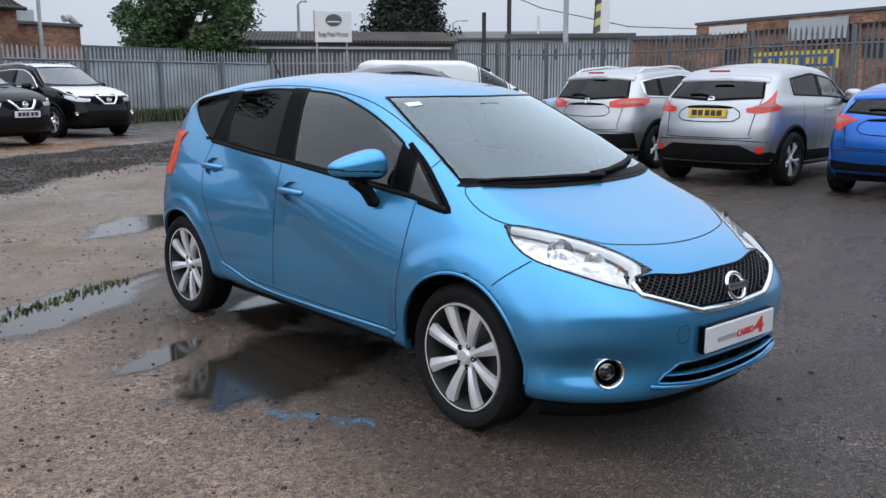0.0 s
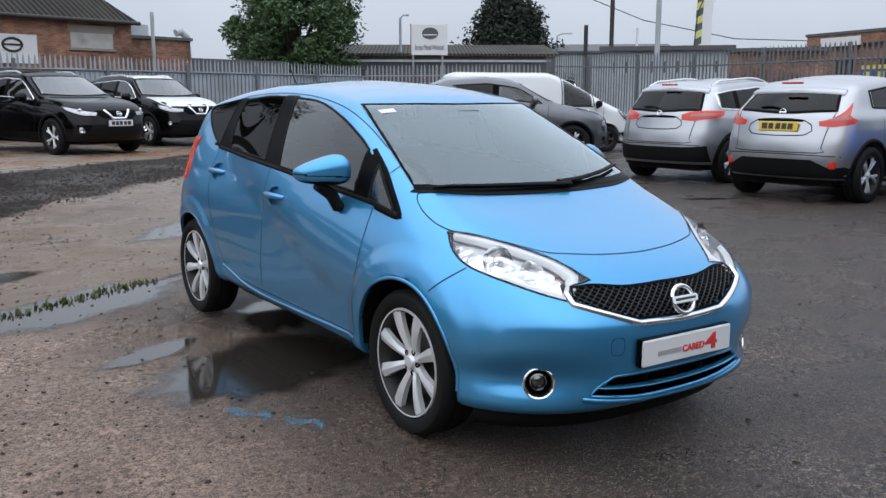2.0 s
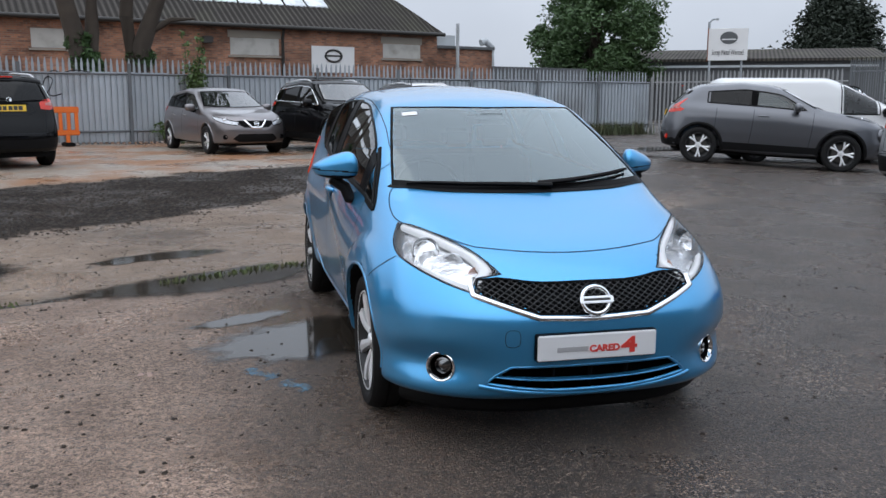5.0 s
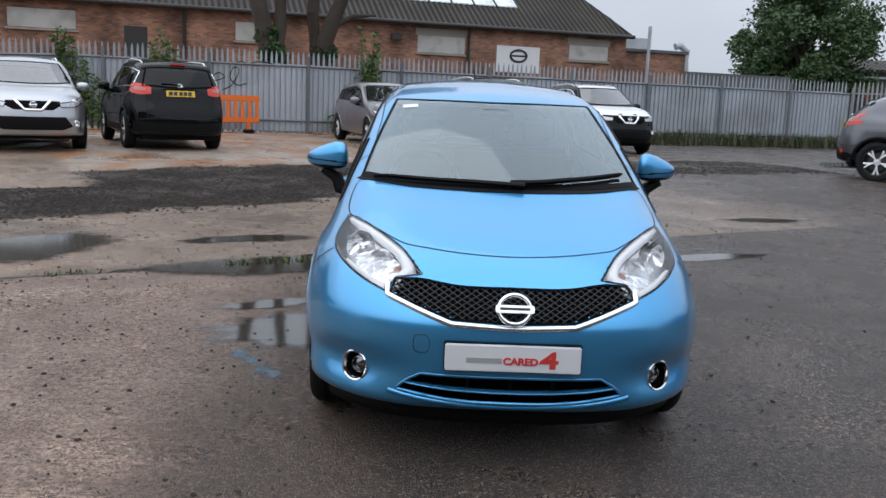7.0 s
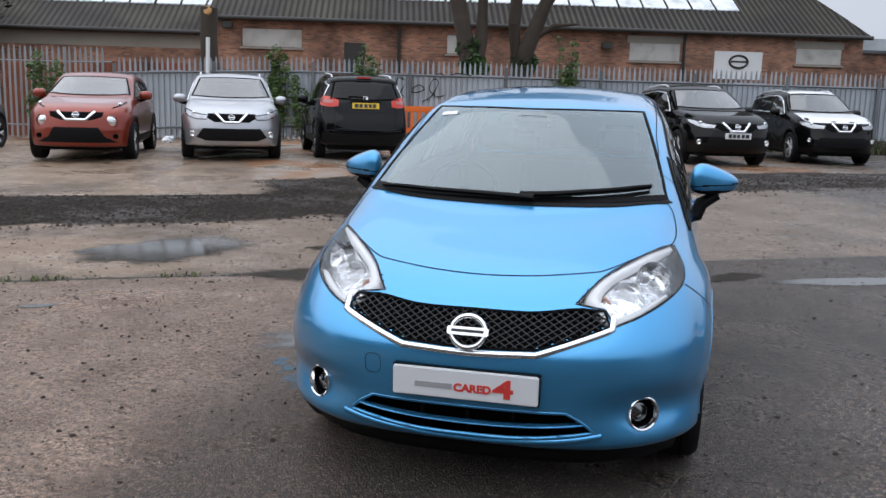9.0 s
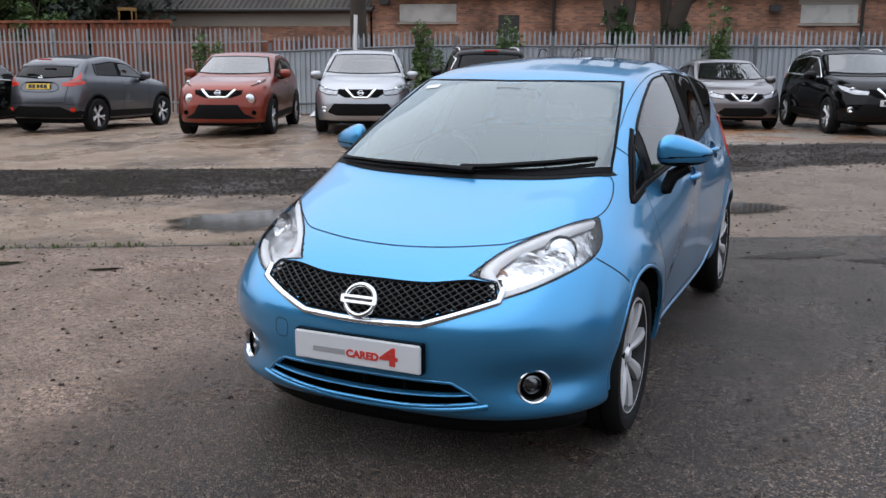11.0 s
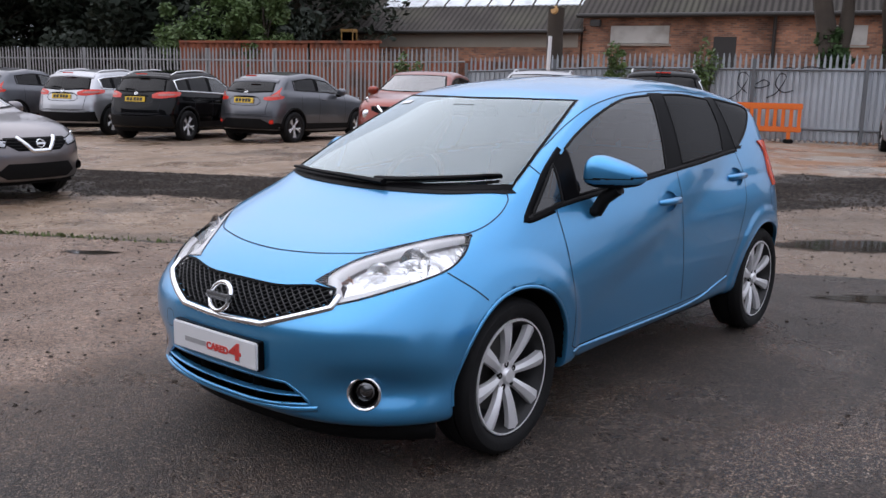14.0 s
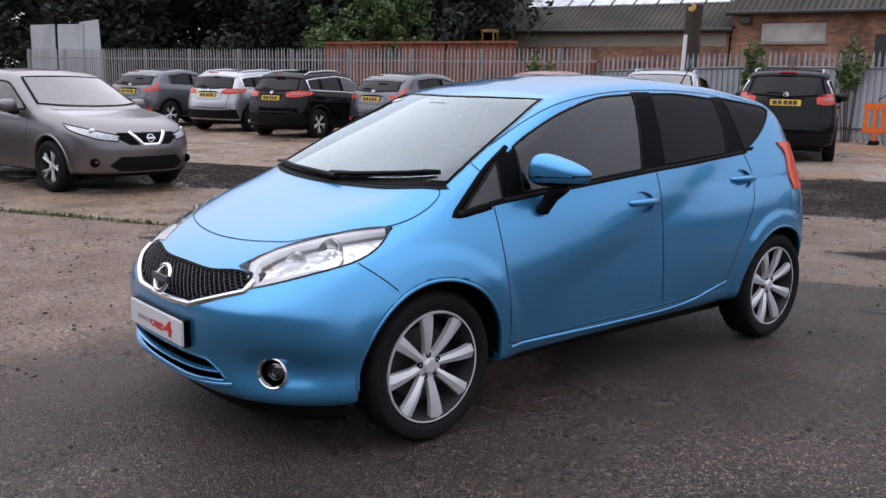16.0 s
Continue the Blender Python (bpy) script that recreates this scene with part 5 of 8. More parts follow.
    for slope in (0.56, -0.56):
        for k in np.arange(-0.9, 0.9, 0.0195):
            xs = np.linspace(-0.47, 0.47, 214)
            pts = np.stack([xs, 0.64 + slope * xs + k], 1)
            ok = inside_poly(pts, g2)
            runs, cur = [], []
            for pt, o in zip(pts, ok):
                if o:
                    cur.append(pt)
                elif cur:
                    runs.append(cur)
                    cur = []
            for r in runs + ([cur] if cur else []):
                if len(r) > 3:
                    lines.append([(a, -2.05, b) for a, b in r[::3] + [r[-1]]])
    bm = bmesh.new()
    for l in lines:
        me = ribbon("mesh_bar", HERO, l, FRONT, 0.0056, BLACK, -0.010, 0.006, False, 0.008)
        bm.from_mesh(me)
        bpy.data.meshes.remove(me)
    part("grille_mesh", bm, GRILLE_BAR, gr)
    chrome = [(0.478, -1.93, 0.690), (0.476, -1.95, 0.653), (0.232, -2.07, 0.570), (0.0, -2.1, 0.562)]
    line = rounded(chrome + [(-x, y, z) for x, y, z in chrome[-2::-1]], False, 0.02, (1, 2, 4, 5))
    part("chrome_strip", ribbon("chrome_strip", HERO, line, FRONT, 0.024, CHROME, 0.003, 0.008), None, gr, "bright chrome V-shaped strip")
    emblem(car, (0, -2.078, 0.634), 0.065, -22)
    # number board, intake and lip
    board = part("number_board", box((-0.252, -2.118, 0.405), (0.252, -2.104, 0.507), 0.004), PLATE_WHITE, car, "white dealer board with a grey bar and red lettering")
    part("board_frame", box((-0.256, -2.110, 0.401), (0.256, -2.08, 0.511), 0.004), GLOSS_BLACK, board)
    part("grey_bar", box((-0.173, -2.1195, 0.439), (-0.042, -2.117, 0.458)), GREY_INK, board, "thin grey bar")
    for name, word, size, x0, z0, wide in (("red_word", "CARED", 0.0365, -0.037, 0.4355, 1.10), ("red_figure", "4", 0.086, 0.100, 0.426, 1.55)):
        letters = bpy.data.curves.new(name, "FONT")
        letters.body, letters.size, letters.extrude, letters.offset = word, size, 0.0012, 0.0016 if word == "CARED" else 0.003
        letters.materials.append(RED_INK)
        ob = new(name, letters)
        ob.parent, ob.matrix_basis = board, pose(x0, -2.1192, z0, 90, 0, 0) @ Matrix.Diagonal((wide, 1, 1, 1))
    it = part("lower_intake", patch("lower_intake", HERO, intake, FRONT, GLOSS_BLACK, -0.06, 0.03, 0.01, wall=True), None, car, "dark lower intake with blue blades")
    part("intake_rim", ribbon("intake_rim", HERO, intake, FRONT, 0.012, BLUE, 0.0, 0.001, True, 0.010), None, it)
    for z, half, off in ((0.330, 0.40, -0.008),):
        part("blade", ribbon("blade", HERO, [(x, -2.05, z - 0.02 * (1 - (x / half) ** 2)) for x in np.linspace(-half, half, 30)], FRONT, 0.009, BLUE, off, 0.010, False, 0.016), None, it)
    for x in (-0.16, 0.0, 0.16):
        part("fin", ribbon("fin", HERO, [(x, -2.05, z) for z in np.linspace(0.27, 0.365, 6)], FRONT, 0.008, BLACK, -0.03, 0.01, False, 0.02), None, it)
    part("bumper_lip", ribbon("bumper_lip", HERO, [(x, -2.05, 0.247 + 0.2 * x * x) for x in np.linspace(-0.46, 0.46, 40)], FRONT, 0.022, BLUE, -0.001, 0.007, False, 0.008), None, car)
    spoiler = [(x, -1.905 + 0.12 * x * x + 1.0 * x**4, 0.178) for x in np.linspace(-0.68, 0.68, 30)]
    part("front_spoiler", tube(spoiler, 0.05, 10, 0.95), BLACK, car, "black lower front spoiler")
    part("towing_cap", ribbon("towing_cap", HERO, rounded([(-0.364, -2.05, 0.463), (-0.316, -2.05, 0.463), (-0.316, -2.05, 0.519), (-0.364, -2.05, 0.519)], True, 0.01), FRONT, 0.0022, SEAM, 0.0015, 0, True), None, car)
    # floor, cabin
    lining = patch("headliner", HERO, rounded([(0.50, -0.38, 1.4), (0.56, 0.2, 1.45), (0.54, 1.3, 1.4), (-0.54, 1.3, 1.4), (-0.56, 0.2, 1.45), (-0.50, -0.38, 1.4)], True, 0.08, (0, 2, 3, 5)), TOPWARD, HEADLINER, -0.035, 0.08, 0.01)
    part("headliner", lining, None, car)
    part("underbody", box((-0.62, -1.85, 0.17), (0.62, 1.75, 0.30), 0.04), BLACK, car)
    part("cabin_floor", box((-0.70, -0.95, 0.28), (0.70, 1.6, 0.36), 0.02), DASH, car)
    dash = bmesh.new()
    prof = [(-1.24, 0.93), (-1.15, 0.975), (-0.95, 1.0), (-0.78, 0.985), (-0.70, 0.93), (-0.72, 0.80), (-0.80, 0.55)]
    rows = [[dash.verts.new((x * (1.0 if y > -1.1 else 0.93), y - 0.05 * (1 - (x / 0.66) ** 2) * (y < -1.1), z - 0.03 * (x / 0.66) ** 2)) for y, z in prof] for x in np.linspace(-0.64, 0.64, 12)]
    for a, b in zip(rows, rows[1:]):
        for i in range(len(prof) - 1):
            dash.faces.new((a[i], b[i], b[i + 1], a[i + 1]))
    part("dashboard", smooth_bm(dash), DASH, car)
    wheel = tube([(0.18 * math.cos(a), 0, 0.18 * math.sin(a)) for a in np.linspace(0, 2 * math.pi, 29)], 0.015, 8)
    st = part("steering_wheel", join(wheel, box((-0.17, -0.01, -0.02), (0.17, 0.02, 0.03), 0.01), box((-0.06, -0.02, -0.07), (0.06, 0.02, 0.05), 0.02)), BLACK, car)
    st.matrix_basis = pose(-0.35, -0.60, 0.94, -25)
    for sx in (-0.36, 0.36):
        seat = part("front_seat", box((-0.24, -0.30, 0.36), (0.24, 0.22, 0.58), 0.06, 3), TRIM, car)
        seat.matrix_basis = pose(sx, 0.05, 0)
        part("seat_back", box((-0.23, -0.07, 0.0), (0.23, 0.07, 0.60), 0.06, 3, pose(0, 0.24, 0.52, -14)), TRIM, seat)
        part("headrest", box((-0.12, -0.045, 0.0), (0.12, 0.045, 0.17), 0.04, 3, pose(0, 0.40, 1.12, -10)), TRIM, seat)
    part("rear_bench", join(box((-0.60, 0.75, 0.36), (0.60, 1.2, 0.60), 0.06, 3), box((-0.60, -0.07, 0.0), (0.60, 0.07, 0.55), 0.06, 3, pose(0, 1.22, 0.52, -16))), TRIM, car)
    for sx in (-0.35, 0.35):
        part("rear_headrest", box((-0.12, -0.04, 0.0), (0.12, 0.04, 0.15), 0.04, 3, pose(sx, 1.40, 1.06, -12)), TRIM, car)
    mirror_in = part("cabin_mirror", box((-0.115, -0.02, -0.03), (0.115, 0.015, 0.03), 0.015), BLACK, car)
    mirror_in.matrix_basis = pose(0, -0.50, 1.315, 12)
    part("mirror_mount", box((-0.09, -0.66, 1.29), (0.09, -0.52, 1.345), 0.03, 3), BLACK, car)
    part("tax_sticker", patch("tax_sticker", HERO, rounded([(-0.475, -0.56, 1.33), (-0.395, -0.57, 1.33), (-0.395, -0.54, 1.355), (-0.475, -0.53, 1.355)], sharp=(0, 1, 2, 3)), SCREEN_WAY, PLATE_WHITE, 0.0065, 0.02, 0), None, car, "pale green and white screen sticker")
    # wipers
    for pts in ([(0.04, -1.27, 1.01), (0.2, -1.245, 1.02), (0.42, -1.175, 1.04), (0.57, -1.10, 1.06)], [(0.10, -1.285, 1.0), (-0.1, -1.275, 1.01), (-0.35, -1.245, 1.015), (-0.58, -1.19, 1.025)]):
        q = HERO.drop(rounded(pts, False, 0.04), SCREEN_WAY, 0.022)
        w = part("wiper", tube(q, [0.017] + [float(v) for v in np.linspace(0.015, 0.008, len(q) - 1)], 8, 0.8), BLACK, car)
        q2 = HERO.drop(rounded(pts, False, 0.04) + np.array([0, 0.014, 0.007]), SCREEN_WAY, 0.010)
        part("wiper_blade", tube(q2[2:], 0.006, 6), BLACK, w)
    part("scuttle", patch("scuttle", HERO, rounded([(0.0, -1.320, 0.985), (0.4, -1.276, 0.99), (0.635, -1.172, 1.02), (0.63, -1.13, 1.04), (0.38, -1.255, 1.01), (0.0, -1.295, 1.005), (-0.38, -1.255, 1.01), (-0.63, -1.13, 1.04), (-0.635, -1.172, 1.02), (-0.4, -1.276, 0.99)]), SCREEN_WAY, BLACK, 0.004, 0.03, 0.004), None, car)
    part("aerial", tube([(0, 1.35, 1.42), (0, 1.50, 1.60)], [0.006, 0.003], 6), BLACK, car)
    set_wheels(car, [(0.715, -1.3, 0.313), (0.715, 1.3, 0.313), (-0.715, -1.3, 0.313), (-0.715, 1.3, 0.313)])
    return car


build_hero(pose(0, 0, 0))
# ---- the parked cars ----
def parked_body(g):
    """A skin from a few lengths of a car."""
    L, W, H, wb, fo = g["L"], g["W"], g["H"], g["wb"], g["fo"]
    w = W / 2
    yf = -wb / 2 - fo
    yr = yf + L
    h0, h1, cy, st, re = g["hood0"], g["hood1"], g["cowl"], g["st"], g["re"]
    bf, br = g["belt"]
    tz = g["tailz"]
    slope = g.get("tail_slope", 0.30)
    return Body(dict(
        bounds=((-1.1, yf - 0.1, 0.14), (w + 0.06, yr + 0.1, H + 0.08)),
        top=([(yf - 0.1, h0 - 0.18), (yf + 0.05, h0 - 0.07), (yf + 0.18, h0), (yf + 0.4, h0 + (h1 - h0) * 0.35), (cy - 0.06, h1), (cy, h1 + 0.03), ((cy + st) / 2, (h1 + H - 0.1) / 2 + 0.02), (st, H - 0.09), (st + 0.25, H - 0.03), (st + 0.8, H), (re - 0.6, H - g.get("fall", 0.03)), (re, H - g.get("fall", 0.03) - 0.05), (re + 0.12, H - 0.3), (yr, 0.9)], 0.04),
        bow=([(yf, 0.0), (cy - 0.2, 0.04), (cy + 0.05, 0.2), (st, 0.2), (st + 0.5, 0.06), (re, -0.05), (yr, -0.1)], 0.08),
        crown=([(yf, 0.06), (cy, -0.01), (st, 0.09), (re, 0.12)], 0.1),
        plan=([(yf, w - 0.03), (-wb / 2, w - 0.008), (-wb / 2 + 0.6, w - 0.02), (0, w - 0.015), (wb / 2, w - 0.004), (yr, w - 0.05)], 0.12),
        side=([(-0.95, 0.08), (-0.75, 0.03), (-0.5, 0.006), (-0.25, 0.0), (-0.1, 0.02), (0, g.get("shoulder", 0.06)), (0.15, g.get("shoulder", 0.06) + 0.045), (0.3, g.get("shoulder", 0.06) + 0.10), (0.45, g.get("shoulder", 0.06) + 0.17), (0.6, g.get("shoulder", 0.06) + 0.26)] if not g.get("van") else [(-0.95, 0.06), (-0.7, 0.02), (-0.4, 0.0), (0.0, 0.01), (0.4, 0.06), (0.7, 0.12), (0.95, 0.2)], 0.04),
        belt=([(yf, bf - 0.12), (cy, bf), (0, (bf + br) / 2), (re, br)], 0.1),
        pinch=([(yf, 0.0), (-wb / 2, 0.015), (0, 0.0), (wb / 2, 0.02), (yr, 0.04)], 0.1),
        nose=([(0.1, yf + 0.16), (0.25, yf + 0.05), (0.4, yf + 0.01), (0.55, yf), (0.7, yf + 0.03), (h0 - 0.1, yf + 0.06), (h0, yf + 0.16), (h0 + 0.2, yf + 0.6)], 0.03),
        nose_round=g.get("nose_round", (0.30, 0.40)),
        tail=([(0.15, yr - 0.14), (0.35, yr - 0.03), (0.55, yr), (0.75, yr - 0.02), (0.9, yr - 0.06), (tz, yr - 0.10), (H - 0.12, yr - 0.10 - slope), (H, yr - 0.2 - slope)], 0.04),
        tail_round=g.get("tail_round", (0.18, 0.25)),
        rail=([(yf, 0.12), (cy, 0.12), (st, 0.07), (re, 0.09)], 0.1),
        nose_edge=0.16, tail_edge=0.15,
        floor=([(yf, 0.26), (0, 0.24), (yr, 0.30)], 0.08),
        hub=g["tyre"], arches=[(-wb / 2, g["tyre"] + 0.055), (wb / 2, g["tyre"] + 0.055)],
    ))


def parked_car(g, paint, label, m):
    """One parked car: body, panes, lamps, grille, bumpers, wheels, cabin."""
    body = parked_body(g)
    s_ = body.s
    L, W, H, wb, fo = g["L"], g["W"], g["H"], g["wb"], g["fo"]
    w, yf = W / 2, -wb / 2 - fo
    yr, cy, st, re, h1 = yf + L, g["cowl"], g["st"], g["re"], g["hood1"]
    bf, br = g["belt"]
    car = thing(g["name"], label, "van" if g.get("van") else "car", m)
    top_line = Curve([(cy + 0.22, bf + 0.0), (st + 0.10, H - 0.20), (st + 0.7, H - 0.145), (re - 0.55, H - 0.16 - g.get("fall", 0.03)), (re - 0.05, H - 0.24 - g.get("fall", 0.03))], 0.03)
    low_line = Curve([(cy, bf + 0.015), (0, (bf + br) / 2 + 0.015), (re, br + 0.015)], 0.05)

    def pane(a, b, lean=0.0):
        low = [(y, float(low_line(y))) for y in np.linspace(a, b, 7)]
        up = [(y, float(top_line(y))) for y in np.linspace(b + lean, a + lean * 0.5, 9)]
        up = [(y, z) for y, z in up if z > float(low_line(y)) + 0.02]
        pts = [(0.7, y, z) for y, z in low + up]
        k = len(low)
        return rounded(pts, True, 0.06, (0, k - 1, k, len(pts) - 1))

    panes = [("side_window", pane(*q)) for q in g["panes"]]
    bw, tw = w * 0.80, w * 0.64
    screen = rounded([(0, cy - 0.01, h1 + 0.05), (bw * 0.6, cy + 0.05, h1 + 0.05), (bw, cy + 0.17, h1 + 0.07), (tw, st + 0.05, H - 0.115), (tw * 0.5, st - 0.01, H - 0.105), (0, st - 0.03, H - 0.10), (-tw * 0.5, st - 0.01, H - 0.105), (-tw, st + 0.05, H - 0.115), (-bw, cy + 0.17, h1 + 0.07), (-bw * 0.6, cy + 0.05, h1 + 0.05)], True, 0.06, (2, 3, 7, 8))
    ez0, ez1 = g["tailz"] + 0.02, H - 0.13 - g.get("fall", 0.03)
    rw = w * 0.72
    rear = rounded([(0, yr - 0.15, ez0), (rw, yr - 0.25, ez0 + 0.03), (rw * 0.86, yr - 0.40, ez1), (0, yr - 0.36, ez1 + 0.02), (-rw * 0.86, yr - 0.40, ez1), (-rw, yr - 0.25, ez0 + 0.03)], True, 0.06, (1, 2, 4, 5))
    p, quads, n = body.skin(0.028)
    c, nc = p[quads].mean(1), n[quads].mean(1)
    gone = np.zeros(len(c), bool)
    sidey = np.abs(nc[:, 0]) > 0.45

    def shrink(line, k):
        d = line - line.mean(0)
        return line.mean(0) + d * (1 - k)

    for _, q in panes:
        gone |= sidey & inside_poly(c[:, 1:3], shrink(q, 0.05)[:, 1:3])
    gone |= (nc[:, 1] < -0.15) & (c[:, 1] < st + 0.3) & inside_poly(c[:, [0, 2]], shrink(screen, 0.04)[:, [0, 2]])
    if not g.get("van"):
        gone |= (nc[:, 1] > 0.2) & (c[:, 1] > re - 0.5) & inside_poly(c[:, [0, 2]], shrink(rear, 0.05)[:, [0, 2]])
    q = quads[~gone]
    ids, inv = np.unique(q, return_inverse=True)
    shell = part("body_shell", mesh_of("body_shell", p[ids], inv.reshape(q.shape), paint, n[ids]), None, car)
    part("windscreen", patch("windscreen", body, screen, (0, -0.6, 0.8), PARKED_SCREEN, 0.004, 0.09, 0.008), None, car)
    part("screen_border", ribbon("screen_border", body, screen, (0, -0.6, 0.8), 0.035, GLOSS_BLACK, 0.006, 0, True), None, car)
    if not g.get("van"):
        part("rear_window", patch("rear_window", body, rear, (0, 0.9, 0.3), PARKED_GLASS, 0.004, 0.09, 0.008), None, car)
        part("rear_border", ribbon("rear_border", body, rear, (0, 0.9, 0.3), 0.035, GLOSS_BLACK, 0.006, 0, True), None, car)
        sp = rounded([(rw * 0.95 * k, yr - 0.42 + 0.05 * (1 - k * k), ez1 + 0.05) for k in np.linspace(-1, 1, 9)], False, 0.08)
        part("roof_spoiler", ribbon("roof_spoiler", body, sp, (0, 0.7, 0.7), 0.12, paint, 0.0, 0.03, False, 0.01), None, car)
        gate = [(rw * 1.0, yr - 0.25, ez0 + 0.0), (rw * 0.93, yr - 0.12, ez0 - 0.2), (rw * 0.88, yr - 0.1, 0.68), (rw * 0.8, yr - 0.1, 0.62)]
        part("tailgate_seam", ribbon("tailgate_seam", body, rounded(gate + [(-x, y, z) for x, y, z in gate[::-1]], False, 0.06), (0, 1, 0.1), 0.012, SEAM, 0.003), None, car)
        pz = g.get("rear_plate_z", 0.9)
        # dark line drawn for the shade at the plate recess, which has no depth
        part("plate_recess", ribbon("plate_recess", body, rounded([(-0.36, yr, pz - 0.085), (0.36, yr, pz - 0.085), (0.32, yr, pz + 0.085), (-0.32, yr, pz + 0.085)], True, 0.05), (0, 1, 0.1), 0.014, SEAM, 0.003, 0, True), None, car)
        part("boot_handle", ribbon("boot_handle", body, [(x, yr, pz + 0.085) for x in np.linspace(-0.3, 0.3, 12)], (0, 1, 0.1), 0.03, g.get("handle_trim", GLOSS_BLACK), 0.003, 0.012), None, car)
        part("bumper_crease", ribbon("bumper_crease", body, [(x, yr, 0.60 if g["tailz"] > 1.0 else 0.56) for x in np.linspace(-w * 0.86, w * 0.86, 24)], (0, 1, 0.1), 0.012, SEAM, 0.002), None, car)
        wq = body.drop(rounded([(0, yr - 0.18, ez0 + 0.03), (0.16, yr - 0.2, ez0 + 0.07), (0.33, yr - 0.22, ez0 + 0.06)], False, 0.08), (0, 1, 0.2), 0.02)
        part("rear_wiper", tube(wq, 0.012, 6), BLACK, car)
        part("high_brake_lamp", box((-0.14, -0.02, -0.012), (0.14, 0.02, 0.012), 0.006, 2, pose(0, yr - 0.40 + 0.05, ez1 + 0.065)), RED_LENS, car)
    for s in (1, -1):
        side = (s, 0, 0)
        for k, (name, line) in enumerate(panes):
            part(name, patch(name, body, both(line, s), side, PARKED_GLASS if k else SIDE_GLASS, 0.004, 0.09, 0.006), None, car)
        d = pane(g["panes"][0][0] - 0.06, g["panes"][-1][1] + 0.04)
        part("window_trim", ribbon("window_trim", body, both(d, s), side, 0.03, g.get("trim", BLACK), 0.003, 0.006, True), None, car)
        for (a, b, *_), (a2, *_) in zip(g["panes"], g["panes"][1:]):
            y0, y1 = b - 0.02, a2 + 0.02
            poly = [(0.7 * s, y0, float(low_line(y0)) - 0.01), (0.7 * s, y1, float(low_line(y1)) - 0.01), (0.7 * s, y1, float(top_line(y1)) + 0.01), (0.7 * s, y0, float(top_line(y0)) + 0.01)]
            part("pillar_cover", patch("pillar_cover", body, rounded(poly, True, 0.06, (0, 1, 2, 3)), side, GLOSS_BLACK, 0.006, 0.08, 0.004), None, car)
        for ys in g["seams"]:
            part("door_seam", ribbon("door_seam", body, rounded([(0.8 * s, ys, bf), (0.8 * s, ys + 0.02, 0.7), (0.8 * s, ys + 0.06, 0.38)], False, 0.05), side, 0.009, SEAM, 0.002), None, car)
        for hy in g["handles"]:
            b0 = body.drop(np.array([(0.8 * s, hy - 0.1, bf - 0.11), (0.8 * s, hy, bf - 0.10), (0.8 * s, hy + 0.1, bf - 0.11)]), (s, 0, 0), 0.0)
            part("door_handle", tube([(a[0] + s * o, a[1], a[2]) for a, o in zip(b0, (0.0, 0.035, 0.0))], [0.012, 0.018, 0.012], 6), g.get("handle_mat", paint), car)
        for ay, r in s_["arches"]:
            arc = [(0.8 * s, ay - (r + 0.02) * math.cos(a), g["tyre"] + (r + 0.02) * math.sin(a)) for a in np.linspace(-0.15, math.pi + 0.15, 26)]
            part("arch_trim", ribbon("arch_trim", body, arc, (s, 0, 0), 0.06 if g.get("clad") else 0.03, BLACK if g.get("clad") else paint, 0.002, 0.012, False, 0.012), None, car)
            liner = lathe([(w - 0.06, r + 0.012), (w - 0.3, r + 0.012), (w - 0.4, r - 0.03), (w - 0.41, 0.02)], 24)
            bmesh.ops.delete(liner, geom=[v for v in liner.verts if v.co.z < -0.12], context="VERTS")
            bmesh.ops.transform(liner, matrix=Matrix.Translation((0, ay, g["tyre"])) @ Matrix.Diagonal((s, 1, 1, 1)), verts=liner.verts)
            part("arch_liner", liner, BLACK, car)
        if g.get("clad"):
            a0, a1 = -wb / 2 + g["tyre"] + 0.08, wb / 2 - g["tyre"] - 0.08
            part("sill_cladding", patch("sill_cladding", body, rounded([(0.8 * s, a0, 0.30), (0.8 * s, a1, 0.30), (0.8 * s, a1 + 0.02, 0.44), (0.8 * s, a0 - 0.02, 0.42)], True, 0.08, (0, 1, 2, 3)), (s, 0, 0), BLACK, 0.008, 0.08, 0.02), None, car)
        for key, mat, way in (("headlamp", LAMP_GREY, (0.4 * s, -0.9, 0.25)), ("tail_lamp", RED_LENS, (0.6 * s, 0.8, 0.1))):
            if key in g:
                q3 = both(rounded(g[key], True, 0.04, tuple(g.get(key + "_sharp", ()))), s)
                la = part(key, patch(key, body, q3, way, mat, 0.006, 0.05, 0.015), None, car)
                if key == "headlamp":
                    part("lamp_rim", ribbon("lamp_rim", body, q3, way, 0.014, GLOSS_BLACK, 0.008, 0, True), None, la)
                    mid = body.drop(np.array([np.array(g[key]).mean(0) * (s, 1, 1)]), way, 0.004)[0]
                    bowl = lathe([(0.006, 0.04), (-0.006, 0.034), (-0.010, 0.02), (-0.011, 0.001)], 16, "y")
                    bmesh.ops.transform(bowl, matrix=Matrix.Translation(mid) @ pose(0, 0, 0, 0, 0, 24 * s), verts=bowl.verts)
                    part("reflector", bowl, CHROME, la)
                else:
                    q4 = np.array(q3)
                    q4 = q4.mean(0) + (q4 - q4.mean(0)) * (0.62, 0.62, 0.32)
                    part("lamp_band", patch("lamp_band", body, q4, way, g.get("tail_band", TAIL_CLEAR), 0.010, 0.05, 0.006), None, la)
        # mirrors
        mir = bmesh.new()
        bmesh.ops.create_uvsphere(mir, u_segments=14, v_segments=8, radius=1)
